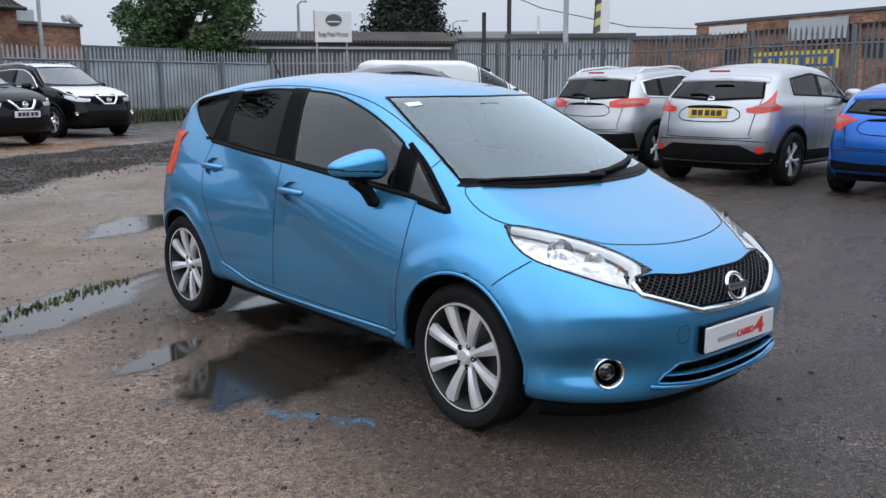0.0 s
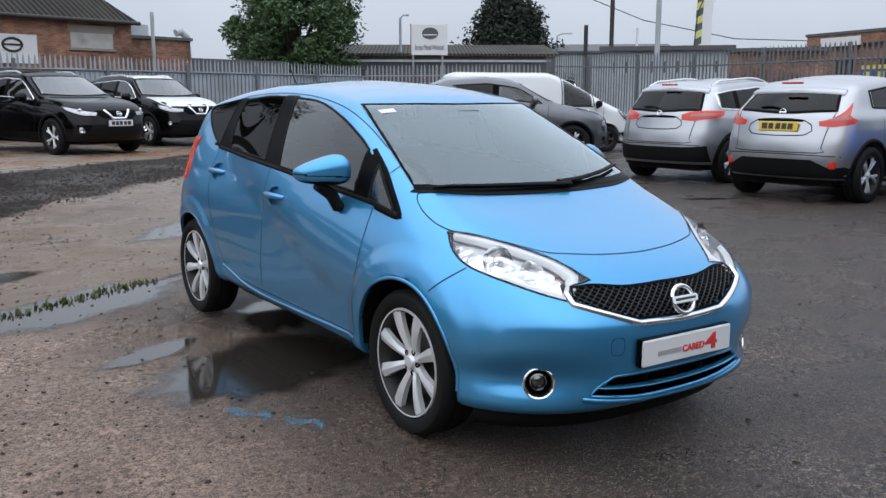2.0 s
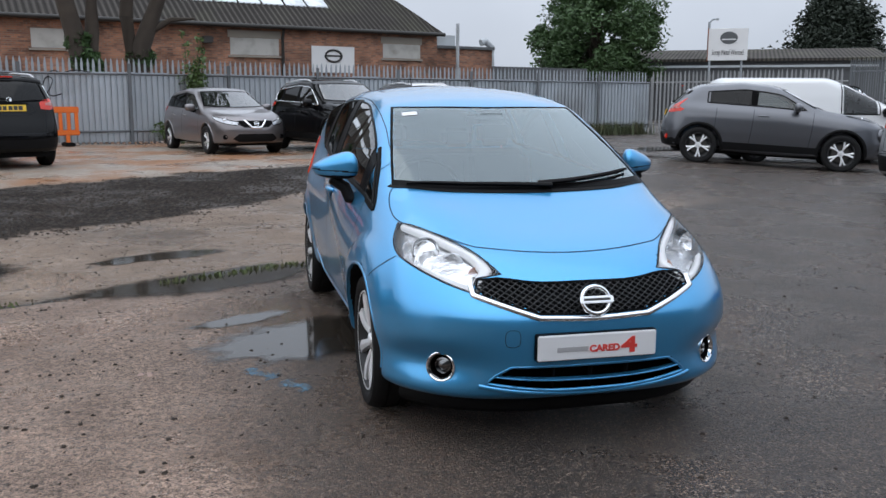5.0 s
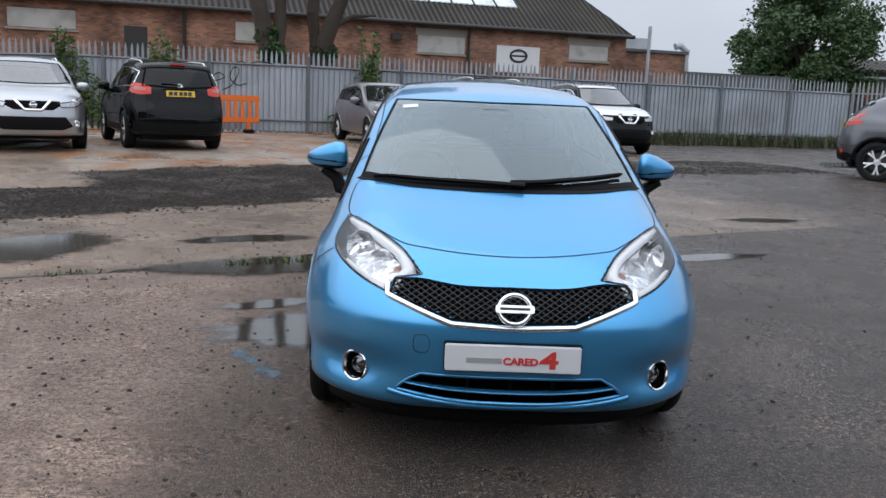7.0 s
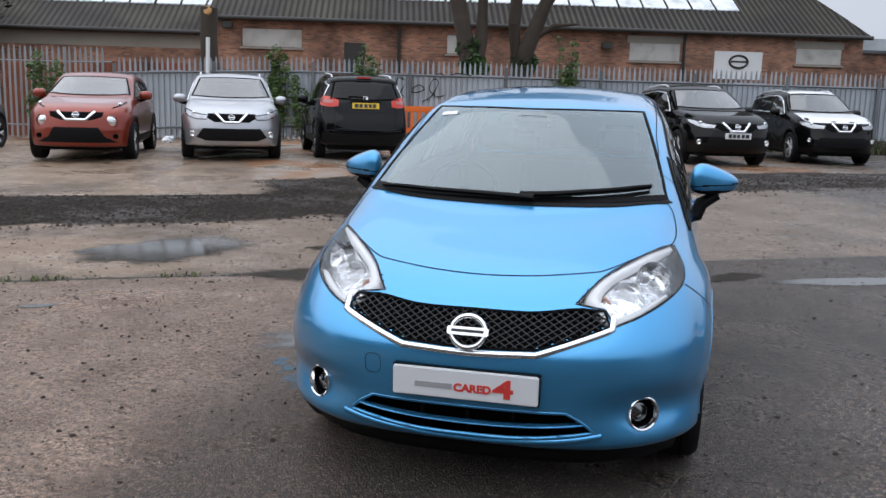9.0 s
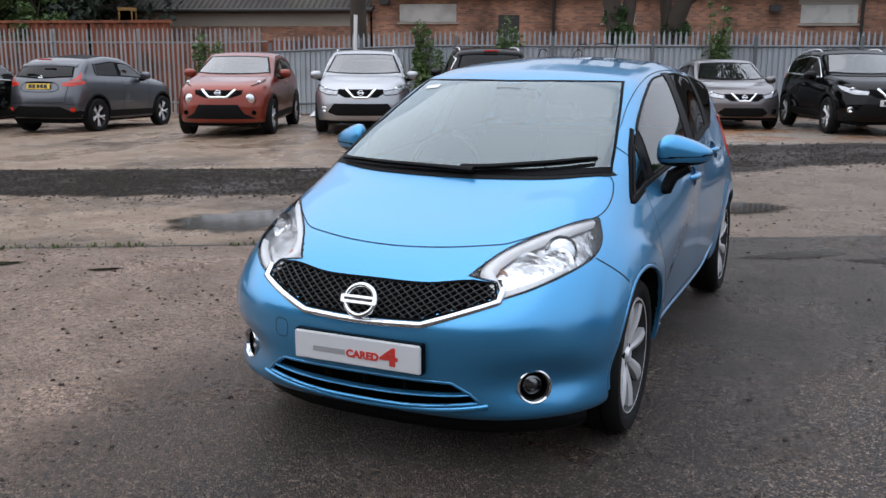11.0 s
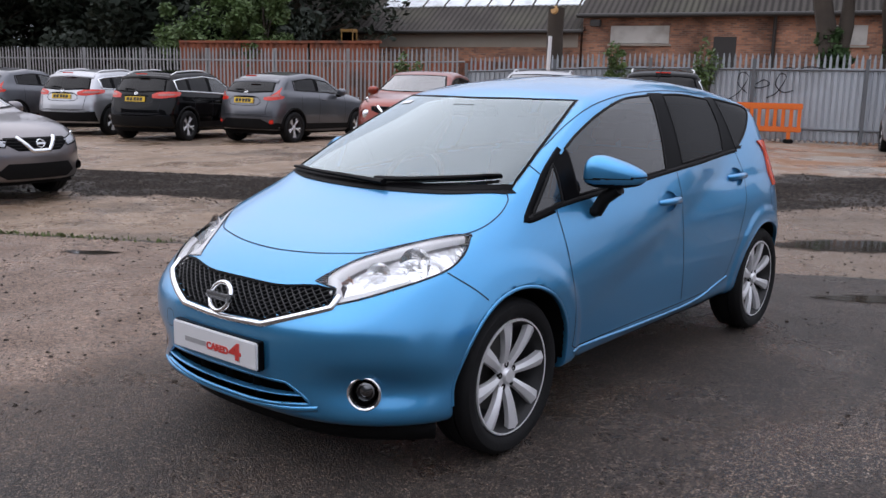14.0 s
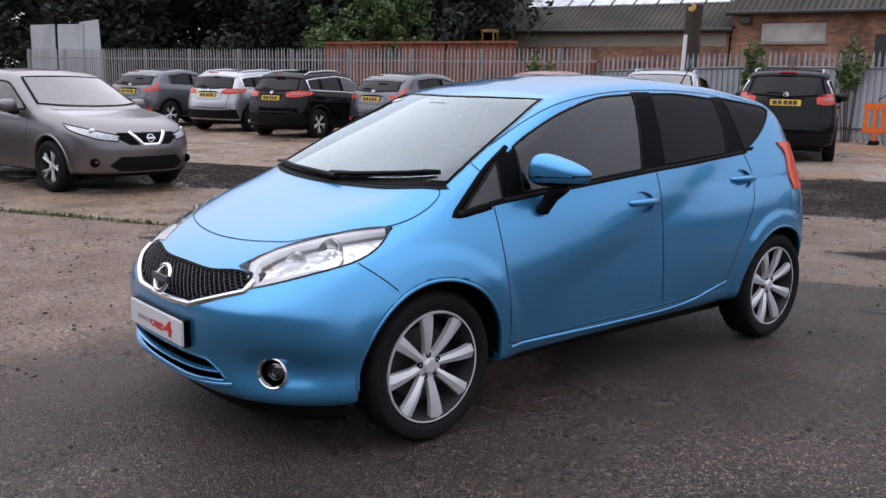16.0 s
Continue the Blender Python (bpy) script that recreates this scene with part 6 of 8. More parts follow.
        for v in mir.verts:
            v.co = (math.copysign(abs(v.co.x) ** 0.75, v.co.x) * 0.12, v.co.y * 0.07, math.copysign(abs(v.co.z) ** 0.75, v.co.z) * 0.085)
        smooth_bm(mir, 60)
        mo = part("door_mirror", mir, g.get("mirror_mat", paint), car)
        mo.matrix_basis = pose((w + 0.06) * s, cy + 0.48, bf + 0.08)
        part("mirror_foot", tube([(0, 0, -0.06), (-0.08 * s, 0.0, -0.09), (-0.16 * s, 0.0, -0.08)], 0.03, 8), BLACK, mo)
        if g.get("rails"):
            rl = [((w * 0.64) * s, y, H) for y in np.linspace(st + 0.35, re - 0.35, 9)]
            q5 = body.drop(np.array(rl), (0, 0, 1), 0.03)
            q5[0] = body.drop(q5[:1], (0, 0, 1), -0.005)[0]
            q5[-1] = body.drop(q5[-1:], (0, 0, 1), -0.005)[0]
            part("roof_rail", tube(q5, 0.017, 8), ALLOY, car)
        if g.get("fogs"):
            fx, fz, fr = g["fogs"]
            at = body.drop(np.array([(fx * s, yf + 0.2, fz)]), (0, -1, 0), 0.0)[0]
            fg = lathe([(0.03, fr), (-0.02, fr * 1.1), (-0.03, fr * 0.95), (-0.01, fr * 0.75), (0.0, 0.001)], 18, "y")
            bmesh.ops.transform(fg, matrix=Matrix.Translation(at) @ pose(0, 0, 0, 0, 0, 20 * s), verts=fg.verts)
            part("fog_lamp", fg, g.get("fog_mat", CHROME), car)
        if g.get("round_lamps"):
            at = body.drop(np.array([(0.55 * s, yf + 0.2, 0.70)]), (0, -1, 0), -0.01)[0]
            ring = lathe([(0.05, 0.115), (-0.012, 0.122), (-0.02, 0.11), (0.0, 0.10)], 28, "y")
            glass = lathe([(0.0, 0.10), (-0.02, 0.07), (-0.028, 0.001)], 28, "y")
            for b_ in (ring, glass):
                bmesh.ops.transform(b_, matrix=Matrix.Translation(at) @ pose(0, 0, 0, 0, 0, 16 * s), verts=b_.verts)
            rl_ = part("round_lamp", ring, paint, car, "large round headlamp")
            part("lens", glass, REFLECTOR, rl_)
        if g.get("rear_reflector"):
            at = body.drop(np.array([(0.68 * s, yr - 0.2, 0.48)]), (0, 1, 0), 0.0)[0]
            rb = box((-0.05, -0.02, -0.045), (0.05, 0.015, 0.045), 0.012)
            bmesh.ops.transform(rb, matrix=Matrix.Translation(at) @ pose(0, 0, 0, 0, 0, -22 * s), verts=rb.verts)
            part("rear_reflector", rb, RED_LENS, car)
    # nose
    if "grille" in g:
        gl = rounded(g["grille"], True, 0.05, tuple(range(len(g["grille"]))))
        gp = part("grille", patch("grille", body, gl, FRONT, GLOSS_BLACK, 0.004, 0.05, 0.01), None, car)
        zs = [q[2] for q in g["grille"]]
        for z in np.linspace(min(zs) + 0.03, max(zs) - 0.02, 4):
            row = [x for x in np.linspace(-0.6, 0.6, 61) if inside_poly(np.array([[x, z]]), gl[:, [0, 2]])[0]]
            if len(row) > 4:
                part("grille_slat", ribbon("grille_slat", body, [(x, yf, z) for x in row[::3]], FRONT, 0.014, BLACK, 0.004, 0.008), None, gp)
        if "vee" in g:
            part("chrome_vee", ribbon("chrome_vee", body, rounded(g["vee"], False, 0.03, (1, 2)), FRONT, 0.05, CHROME, 0.008, 0.012), None, gp)
        bz = g["badge_z"]
        at = body.drop(np.array([(0, yf + 0.1, bz)]), (0, -1, 0), 0.016)[0]
        emblem(car, tuple(at), 0.055, -12)
        at = body.drop(np.array([(0, yr - 0.1, g["rear_badge_z"])]), (0, 1, 0), 0.006)[0]
        emblem(car, tuple(at), 0.045, 15)
    if "intake" in g:
        part("front_intake", patch("front_intake", body, rounded(g["intake"], True, 0.06, tuple(range(len(g["intake"])))), FRONT, BLACK, 0.005, 0.06, 0.01), None, car)
    if "lower_front" in g:
        part("front_cladding", patch("front_cladding", body, rounded(g["lower_front"], True, 0.06, ()), FRONT, BLACK, 0.006, 0.06, 0.012), None, car)
    if "lower_rear" in g:
        part("rear_cladding", patch("rear_cladding", body, rounded(g["lower_rear"], True, 0.06, tuple(g.get("lower_rear_sharp", ()))), (0, 1, 0), BLACK, 0.006, 0.06, 0.012), None, car)
    for where, z, mat in (("front", g.get("front_plate_z"), PLATE_WHITE), ("rear", g.get("rear_plate_z"), PLATE_YELLOW)):
        if z is None or where not in g["plates"]:
            continue
        sg = -1 if where == "front" else 1
        at = body.drop(np.array([(0, sg * 1.9, z)]), (0, sg, 0), 0.016, 0.9)[0]
        lean = 0 if where == "front" else -10
        pb = box((-0.26, -0.008, -0.056), (0.26, 0.008, 0.056), 0.004)
        bmesh.ops.transform(pb, matrix=Matrix.Translation(at) @ pose(0, 0, 0, -lean), verts=pb.verts)
        plate = part("number_plate", pb, mat, car)
        for k, (a, b) in enumerate(((-0.20, -0.13), (-0.115, -0.05), (-0.035, 0.03), (0.06, 0.125), (0.14, 0.215))):
            bar = box((a, 0.0085 * sg - 0.001, -0.036), (b, 0.0085 * sg + 0.001, 0.036))
            bmesh.ops.transform(bar, matrix=Matrix.Translation(at) @ pose(0, 0, 0, -lean), verts=bar.verts)
            part("plate_bar", bar, PLATE_INK, plate)
    # cabin and underside
    part("underbody", box((-w + 0.2, yf + 0.25, 0.2), (w - 0.2, yr - 0.25, 0.34), 0.05), BLACK, car)
    part("cabin_floor", box((-w + 0.14, cy + 0.3, 0.36), (w - 0.14, re - 0.1, 0.50), 0.03), DASH, car)
    part("dashboard", box((-w + 0.2, cy + 0.12, h1 - 0.3), (w - 0.2, cy + 0.52, h1 + 0.01), 0.06, 3), DASH, car)
    for sx in (-0.37, 0.37):
        part("front_seat", join(box((sx - 0.24, -0.1, 0.45), (sx + 0.24, 0.45, 0.68), 0.07), box((-0.23, -0.07, 0), (0.23, 0.07, 0.62), 0.06, 2, pose(sx, 0.46, 0.62, -14)), box((-0.12, -0.04, 0), (0.12, 0.04, 0.17), 0.04, 2, pose(sx, 0.62, 1.23, -10))), TRIM, car)
    if not g.get("van"):
        part("rear_bench", box((-0.6, -0.07, 0), (0.6, 0.07, 0.62), 0.06, 2, pose(0, 1.15, 0.6, -16)), TRIM, car)
    tr = w - 0.115
    set_wheels(car, [(tr, -wb / 2, g["tyre"]), (tr, wb / 2, g["tyre"]), (-tr, -wb / 2, g["tyre"]), (-tr, wb / 2, g["tyre"])], radius=g["tyre"], rim=g["rim"], width=0.215, spokes=5, mat=g.get("wheel_mat", ALLOY), twin=True, lugs=0, barrel_mat=g.get("barrel_mat"))
    return car


def repaint(car, old, paint):
    """Gives a copied car its own colour."""
    for o in car.children_recursive:
        for k, slot in enumerate(o.material_slots):
            if slot.material == old:
                slot.link = "OBJECT"
                slot.material = paint
    return car


def stand(x, y, heading, back):
    """The pose of a car whose axle, back metres behind its middle, stands at (x, y)."""
    a = radians(heading)
    cx, cyy = x + back * math.cos(a), y + back * math.sin(a)
    ends = [float(rise(cx + k * math.cos(a), cyy + k * math.sin(a))) for k in (-1.3, 1.3)]
    tilt = math.degrees(math.atan2(ends[1] - ends[0], 2.6))
    return pose(cx, cyy, sum(ends) / 2 - 0.004, 0, 0, heading + 90) @ pose(0, 0, 0, -tilt)


SILVER = car_paint("silver_paint", (0.45, 0.46, 0.485), 0.85, 0.1)
GREY = car_paint("mid_grey_paint", (0.12, 0.125, 0.14), 0.8, 0.12)
WARM_GREY = car_paint("warm_grey_paint", (0.21, 0.195, 0.20), 0.8, 0.1)
BLACK_PAINT = car_paint("black_paint", (0.0025, 0.0025, 0.003), 0.0, 0.2, 0.4, 0.0, 0.62)
RED = car_paint("brick_red_paint", (0.24, 0.032, 0.014), 0.55, 0.12)
ROYAL = car_paint("royal_blue_paint", (0.008, 0.13, 0.55), 0.6, 0.1)
WHITE = car_paint("white_paint", (0.72, 0.73, 0.74), 0.0, 0.02, 0.4)

CROSSOVER = dict(name="crossover_car", size=1.035, L=4.377, W=1.806, H=1.60, wb=2.646, fo=0.92, hood0=0.93, hood1=1.08, cowl=-0.98, st=-0.28, re=1.88, tailz=1.06, tail_slope=0.36, belt=(1.0, 1.12), tyre=0.345, rim=0.235, fall=0.05, barrel_mat=DARK_ALLOY,
    panes=[(-0.62, 0.28), (0.37, 1.12), (1.19, 1.55)], seams=[-0.80, 0.32, 1.05], handles=[0.12, 0.95], rails=True, clad=True, trim=CHROME,
    headlamp=[(0.42, -2.17, 0.82), (0.62, -2.05, 0.85), (0.80, -1.82, 0.92), (0.84, -1.66, 0.94), (0.82, -1.80, 0.84), (0.66, -2.02, 0.75), (0.45, -2.16, 0.74)], headlamp_sharp=(0, 3, 6),
    tail_lamp=[(0.44, 2.05, 1.05), (0.62, 2.0, 1.10), (0.84, 1.72, 1.11), (0.86, 1.55, 1.10), (0.86, 1.66, 1.01), (0.66, 2.0, 0.96), (0.46, 2.08, 0.97)], tail_lamp_sharp=(0, 3, 6),
    grille=[(0.41, -2.2, 0.84), (0.44, -2.2, 0.77), (0.30, -2.2, 0.69), (-0.30, -2.2, 0.69), (-0.44, -2.2, 0.77), (-0.41, -2.2, 0.84)], vee=[(0.27, -2.2, 0.85), (0.13, -2.2, 0.69), (-0.13, -2.2, 0.69), (-0.27, -2.2, 0.85)], badge_z=0.775, rear_badge_z=1.06,
    intake=[(0.50, -2.2, 0.58), (0.62, -2.2, 0.42), (0.45, -2.2, 0.36), (-0.45, -2.2, 0.36), (-0.62, -2.2, 0.42), (-0.50, -2.2, 0.58)], fogs=(0.68, 0.47, 0.05),
    lower_rear=[(0.80, 2.0, 0.58), (0.4, 2.1, 0.56), (-0.4, 2.1, 0.56), (-0.80, 2.0, 0.58), (-0.82, 1.9, 0.34), (0.82, 1.9, 0.34)], lower_rear_sharp=(0, 3, 4, 5), front_plate_z=0.60, rear_plate_z=0.93, plates=())
SMALL_SUV = dict(name="small_crossover", size=1.045, L=4.135, W=1.765, H=1.57, wb=2.53, fo=0.84, hood0=0.95, hood1=1.10, cowl=-0.92, st=-0.22, re=1.68, tailz=1.08, tail_slope=0.46, belt=(1.06, 1.16), tyre=0.345, rim=0.235, fall=0.05, shoulder=0.085,
    panes=[(-0.55, 0.28), (0.36, 1.12)], seams=[-0.74, 0.31, 0.98], handles=[0.14], clad=True, round_lamps=True, rear_reflector=True,
    headlamp=[(0.55, -1.80, 0.93), (0.66, -1.70, 0.97), (0.76, -1.40, 1.04), (0.74, -1.36, 1.05), (0.70, -1.52, 1.0), (0.60, -1.76, 0.95)],
    tail_lamp=[(0.50, 1.90, 1.00), (0.62, 1.84, 1.03), (0.69, 1.68, 1.12), (0.70, 1.52, 1.22), (0.735, 1.58, 1.17), (0.755, 1.66, 1.06), (0.84, 1.60, 1.02), (0.82, 1.66, 0.97), (0.66, 1.86, 0.935), (0.52, 1.93, 0.95)], tail_lamp_sharp=(0, 3, 6, 7, 9),
    grille=[(0.44, -2.1, 0.86), (0.42, -2.1, 0.78), (0.24, -2.1, 0.72), (-0.24, -2.1, 0.72), (-0.42, -2.1, 0.78), (-0.44, -2.1, 0.86)], vee=[(0.30, -2.1, 0.87), (0.16, -2.1, 0.73), (-0.16, -2.1, 0.73), (-0.30, -2.1, 0.87)], badge_z=0.81, rear_badge_z=1.10,
    intake=[(0.36, -2.1, 0.60), (0.46, -2.1, 0.44), (0.66, -2.1, 0.34), (-0.66, -2.1, 0.34), (-0.46, -2.1, 0.44), (-0.36, -2.1, 0.60)], fogs=(0.62, 0.45, 0.04), fog_mat=GLOSS_BLACK,
    barrel_mat=DARK_ALLOY, lower_rear=[(0.84, 1.8, 0.47), (0.66, 1.95, 0.44), (0.46, 2.0, 0.54), (-0.46, 2.0, 0.54), (-0.66, 1.95, 0.44), (-0.84, 1.8, 0.47), (-0.84, 1.8, 0.32), (0.84, 1.8, 0.32)], lower_rear_sharp=(0, 1, 2, 3, 4, 5, 6, 7), front_plate_z=0.55, rear_plate_z=0.93, plates=())
BIG_SUV = dict(name="large_suv", L=4.64, W=1.82, H=1.70, wb=2.705, fo=0.94, hood0=1.0, hood1=1.15, cowl=-1.0, st=-0.32, re=2.06, tailz=1.14, tail_slope=0.28, belt=(1.08, 1.18), tyre=0.355, rim=0.225, fall=0.04,
    panes=[(-0.62, 0.28), (0.37, 1.15), (1.24, 1.85)], seams=[-0.82, 0.32, 1.10], handles=[0.12, 0.95], rails=True, clad=True, trim=CHROME,
    headlamp=[(0.42, -2.22, 0.90), (0.62, -2.12, 0.93), (0.82, -1.88, 1.0), (0.85, -1.75, 1.02), (0.84, -1.86, 0.90), (0.68, -2.1, 0.82), (0.45, -2.22, 0.82)], headlamp_sharp=(0, 3, 6),
    tail_lamp=[(0.52, 2.18, 1.16), (0.66, 2.1, 1.22), (0.85, 1.85, 1.24), (0.87, 1.78, 1.2), (0.86, 1.86, 1.08), (0.70, 2.12, 1.03), (0.54, 2.22, 1.05)], tail_lamp_sharp=(0, 3, 6),
    grille=[(0.41, -2.2, 0.92), (0.44, -2.2, 0.84), (0.30, -2.2, 0.75), (-0.30, -2.2, 0.75), (-0.44, -2.2, 0.84), (-0.41, -2.2, 0.92)], vee=[(0.26, -2.2, 0.93), (0.13, -2.2, 0.76), (-0.13, -2.2, 0.76), (-0.26, -2.2, 0.93)], badge_z=0.85, rear_badge_z=1.20,
    intake=[(0.50, -2.2, 0.62), (0.62, -2.2, 0.46), (0.45, -2.2, 0.40), (-0.45, -2.2, 0.40), (-0.62, -2.2, 0.46), (-0.50, -2.2, 0.62)], fogs=(0.70, 0.55, 0.045),
    lower_rear=[(0.82, 2.1, 0.55), (0.4, 2.2, 0.52), (-0.4, 2.2, 0.52), (-0.82, 2.1, 0.55), (-0.82, 2.0, 0.36), (0.82, 2.0, 0.36)], lower_rear_sharp=(0, 3, 4, 5), front_plate_z=0.62, rear_plate_z=1.06, plates=("rear",))
FAMILY = dict(name="family_hatchback", L=4.387, W=1.768, H=1.52, wb=2.70, fo=0.90, hood0=0.86, hood1=1.01, cowl=-1.05, st=-0.30, re=1.85, tailz=1.05, tail_slope=0.42, belt=(0.96, 1.06), tyre=0.318, rim=0.215, fall=0.06, barrel_mat=DARK_ALLOY,
    panes=[(-0.65, 0.25), (0.34, 1.08), (1.14, 1.45)], seams=[-0.86, 0.29, 1.02], handles=[0.10, 0.92],
    headlamp=[(0.40, -2.20, 0.74), (0.60, -2.08, 0.79), (0.78, -1.84, 0.85), (0.83, -1.66, 0.88), (0.81, -1.80, 0.78), (0.64, -2.05, 0.69), (0.43, -2.19, 0.66)], headlamp_sharp=(0, 3, 6),
    tail_lamp=[(0.46, 2.0, 0.98), (0.62, 1.95, 1.03), (0.80, 1.70, 1.05), (0.83, 1.58, 1.04), (0.82, 1.70, 0.95), (0.64, 1.96, 0.90), (0.48, 2.04, 0.90)],
    grille=[(0.40, -2.2, 0.76), (0.43, -2.2, 0.70), (0.28, -2.2, 0.61), (-0.28, -2.2, 0.61), (-0.43, -2.2, 0.70), (-0.40, -2.2, 0.76)], vee=[(0.25, -2.2, 0.77), (0.11, -2.2, 0.61), (-0.11, -2.2, 0.61), (-0.25, -2.2, 0.77)], badge_z=0.69, rear_badge_z=1.02,
    intake=[(0.40, -2.2, 0.47), (0.52, -2.2, 0.36), (0.40, -2.2, 0.29), (-0.40, -2.2, 0.29), (-0.52, -2.2, 0.36), (-0.40, -2.2, 0.47)], fogs=(0.66, 0.40, 0.05), fog_mat=GLOSS_BLACK, front_plate_z=0.53, rear_plate_z=0.9, plates=())
SUPERMINI = dict(name="small_hatchback", L=3.999, W=1.743, H=1.455, wb=2.525, fo=0.80, hood0=0.84, hood1=0.98, cowl=-0.95, st=-0.20, re=1.66, tailz=1.02, tail_slope=0.40, belt=(0.94, 1.08), tyre=0.315, rim=0.21, fall=0.07,
    panes=[(-0.55, 0.26), (0.34, 1.0)], seams=[-0.78, 0.29, 0.95], handles=[0.10], rear_reflector=False,
    tail_lamp=[(0.46, 1.85, 0.98), (0.60, 1.80, 1.02), (0.76, 1.60, 1.06), (0.80, 1.42, 1.05), (0.80, 1.50, 0.96), (0.74, 1.66, 0.86), (0.64, 1.80, 0.84), (0.60, 1.82, 0.92)], tail_lamp_sharp=(0, 3, 6),
    grille=[(0.40, -2.0, 0.74), (0.28, -2.0, 0.60), (-0.28, -2.0, 0.60), (-0.40, -2.0, 0.74)], badge_z=0.68, rear_badge_z=0.99,
    lower_rear=[(0.78, 1.7, 0.46), (0.4, 1.85, 0.44), (-0.4, 1.85, 0.44), (-0.78, 1.7, 0.46), (-0.8, 1.6, 0.34), (0.8, 1.6, 0.34)], lower_rear_sharp=(0, 3, 4, 5), plates=())
VAN = dict(name="panel_van", L=4.999, W=1.956, H=1.97, wb=3.098, fo=0.93, hood0=1.02, hood1=1.22, cowl=-1.75, st=-0.95, re=3.2, tailz=1.2, tail_slope=0.05, belt=(1.12, 1.12), tyre=0.33, rim=0.205, fall=0.02, van=True, nose_round=(0.28, 0.3), tail_round=(0.03, 0.1), wheel_mat=DARK_ALLOY, handle_mat=BLACK, mirror_mat=BLACK,
    panes=[(-1.12, -0.36)], seams=[-1.45, -0.34, 0.75], handles=[-0.55],
    headlamp=[(0.50, -2.40, 0.82), (0.66, -2.30, 0.90), (0.86, -2.02, 1.04), (0.90, -1.92, 1.04), (0.89, -2.05, 0.88), (0.72, -2.30, 0.76)], tail_lamp=[(0.93, 2.45, 1.45), (0.92, 2.50, 1.45), (0.92, 2.50, 0.85), (0.93, 2.45, 0.85)],
    grille=[(0.48, -2.4, 0.84), (0.50, -2.4, 0.74), (-0.50, -2.4, 0.74), (-0.48, -2.4, 0.84)], badge_z=0.79, rear_badge_z=1.2, lower_front=[(0.8, -2.3, 0.55), (0.85, -2.2, 0.36), (-0.85, -2.2, 0.36), (-0.8, -2.3, 0.55)], plates=())

F, R = "front", "rear"


def fleet():
    """All the parked cars, each kind built once and then copied."""
    rows = [
        (CROSSOVER, [(SILVER, -7.48, 11.15, -63, F, "silver crossover with a bare nose, parked facing the yard"),
                     (SILVER, 9.43, 5.98, 5, R, "silver crossover parked tail-out by the palisade fence"),
                     (BLACK_PAINT, -16.99, 8.77, 111, R, "black crossover parked tail-out in a row"),
                     (SILVER, -19.9, 8.45, 113, R, "silver crossover parked tail-out between two others"),
                     (BLACK_PAINT, 1.84, 15.5, -70, F, "black crossover parked nose-out by the back fence"),
                     (SILVER, -8.55, -2.1, 12, F, "silver crossover with its nose at the yard's edge")]),
        (SMALL_SUV, [(RED, -9.85, 9.95, -66, F, "brick-red small crossover with round lamps, facing out"),
                     (SILVER, 8.73, 3.2, 5, R, "silver small crossover with boomerang tail lamps"),
                     (GREY, -14.75, 10.35, 102, R, "grey small crossover parked tail-out in a row"),
                     (GREY, -22.9, 7.4, 114, R, "grey small crossover at the end of a row"),
                     (GREY, 8.82, 12.35, -31, R, "dark grey small crossover beside the white van")]),
        (BIG_SUV, [(BLACK_PAINT, -5.3, 12.4, 117, R, "black large suv with its tail to the yard"),
                   (BLACK_PAINT, 4.45, 17.55, -77, F, "black large suv with white film on bonnet and roof")]),
        (FAMILY, [(WARM_GREY, -0.9, 16.0, -70, F, "warm grey family hatchback parked by the back fence"),
                  (WARM_GREY, -8.3, 0.8, 12, F, "warm grey family hatchback parked nose-out, no plates")]),
        (SUPERMINI, [(ROYAL, 8.65, 0.73, 5, R, "royal blue small hatchback parked tail-out")]),
        (VAN, [(WHITE, 13.8, 13.0, -18, F, "white panel van with black mirrors, long closed side")]),
    ]
    made = []
    for g, cars in rows:
        first = None
        for paint, x, y, heading, axle, label in cars:
            m = stand(x, y, heading, -g["wb"] / 2 if axle == F else g["wb"] / 2) @ Matrix.Scale(g.get("size", 1.0), 4)
            if first is None:
                first, first_paint = parked_car(g, paint, label, m), paint
                car = first
            else:
                car = repaint(copy_thing(first, m), first_paint, paint)
                car["label"] = label
            made.append(car)
    return made


CARS = fleet()
# ---- fences, buildings, trees ----
GALV = material("galvanised_steel", (0.36, 0.39, 0.42), 0.5, 0.5, var=0.12, scale=1.2, random_amount=0.12, fine=0.06, stain=(0.12, 0.10, 0.08), stain_scale=0.6, stain_amount=0.4)
DIM_STEEL = material("dull_dark_steel", (0.15, 0.16, 0.17), 0.7, 0.3, var=0.15, scale=1.2, random_amount=0.15)
OLD_STEEL = material("weathered_steel", (0.31, 0.315, 0.32), 0.7, 0.3, var=0.15, scale=1.2, random_amount=0.15)
SHEET = material("steel_sheet", (0.43, 0.465, 0.50), 0.5, 0.45, var=0.15, scale=0.7, random_amount=0.10, stain=(0.17, 0.16, 0.15), stain_scale=0.5, stain_amount=0.45)


def along(a, b):
    a, b = Vector(a), Vector(b)
    d = b - a
    return d.length, math.degrees(math.atan2(d.y, d.x))


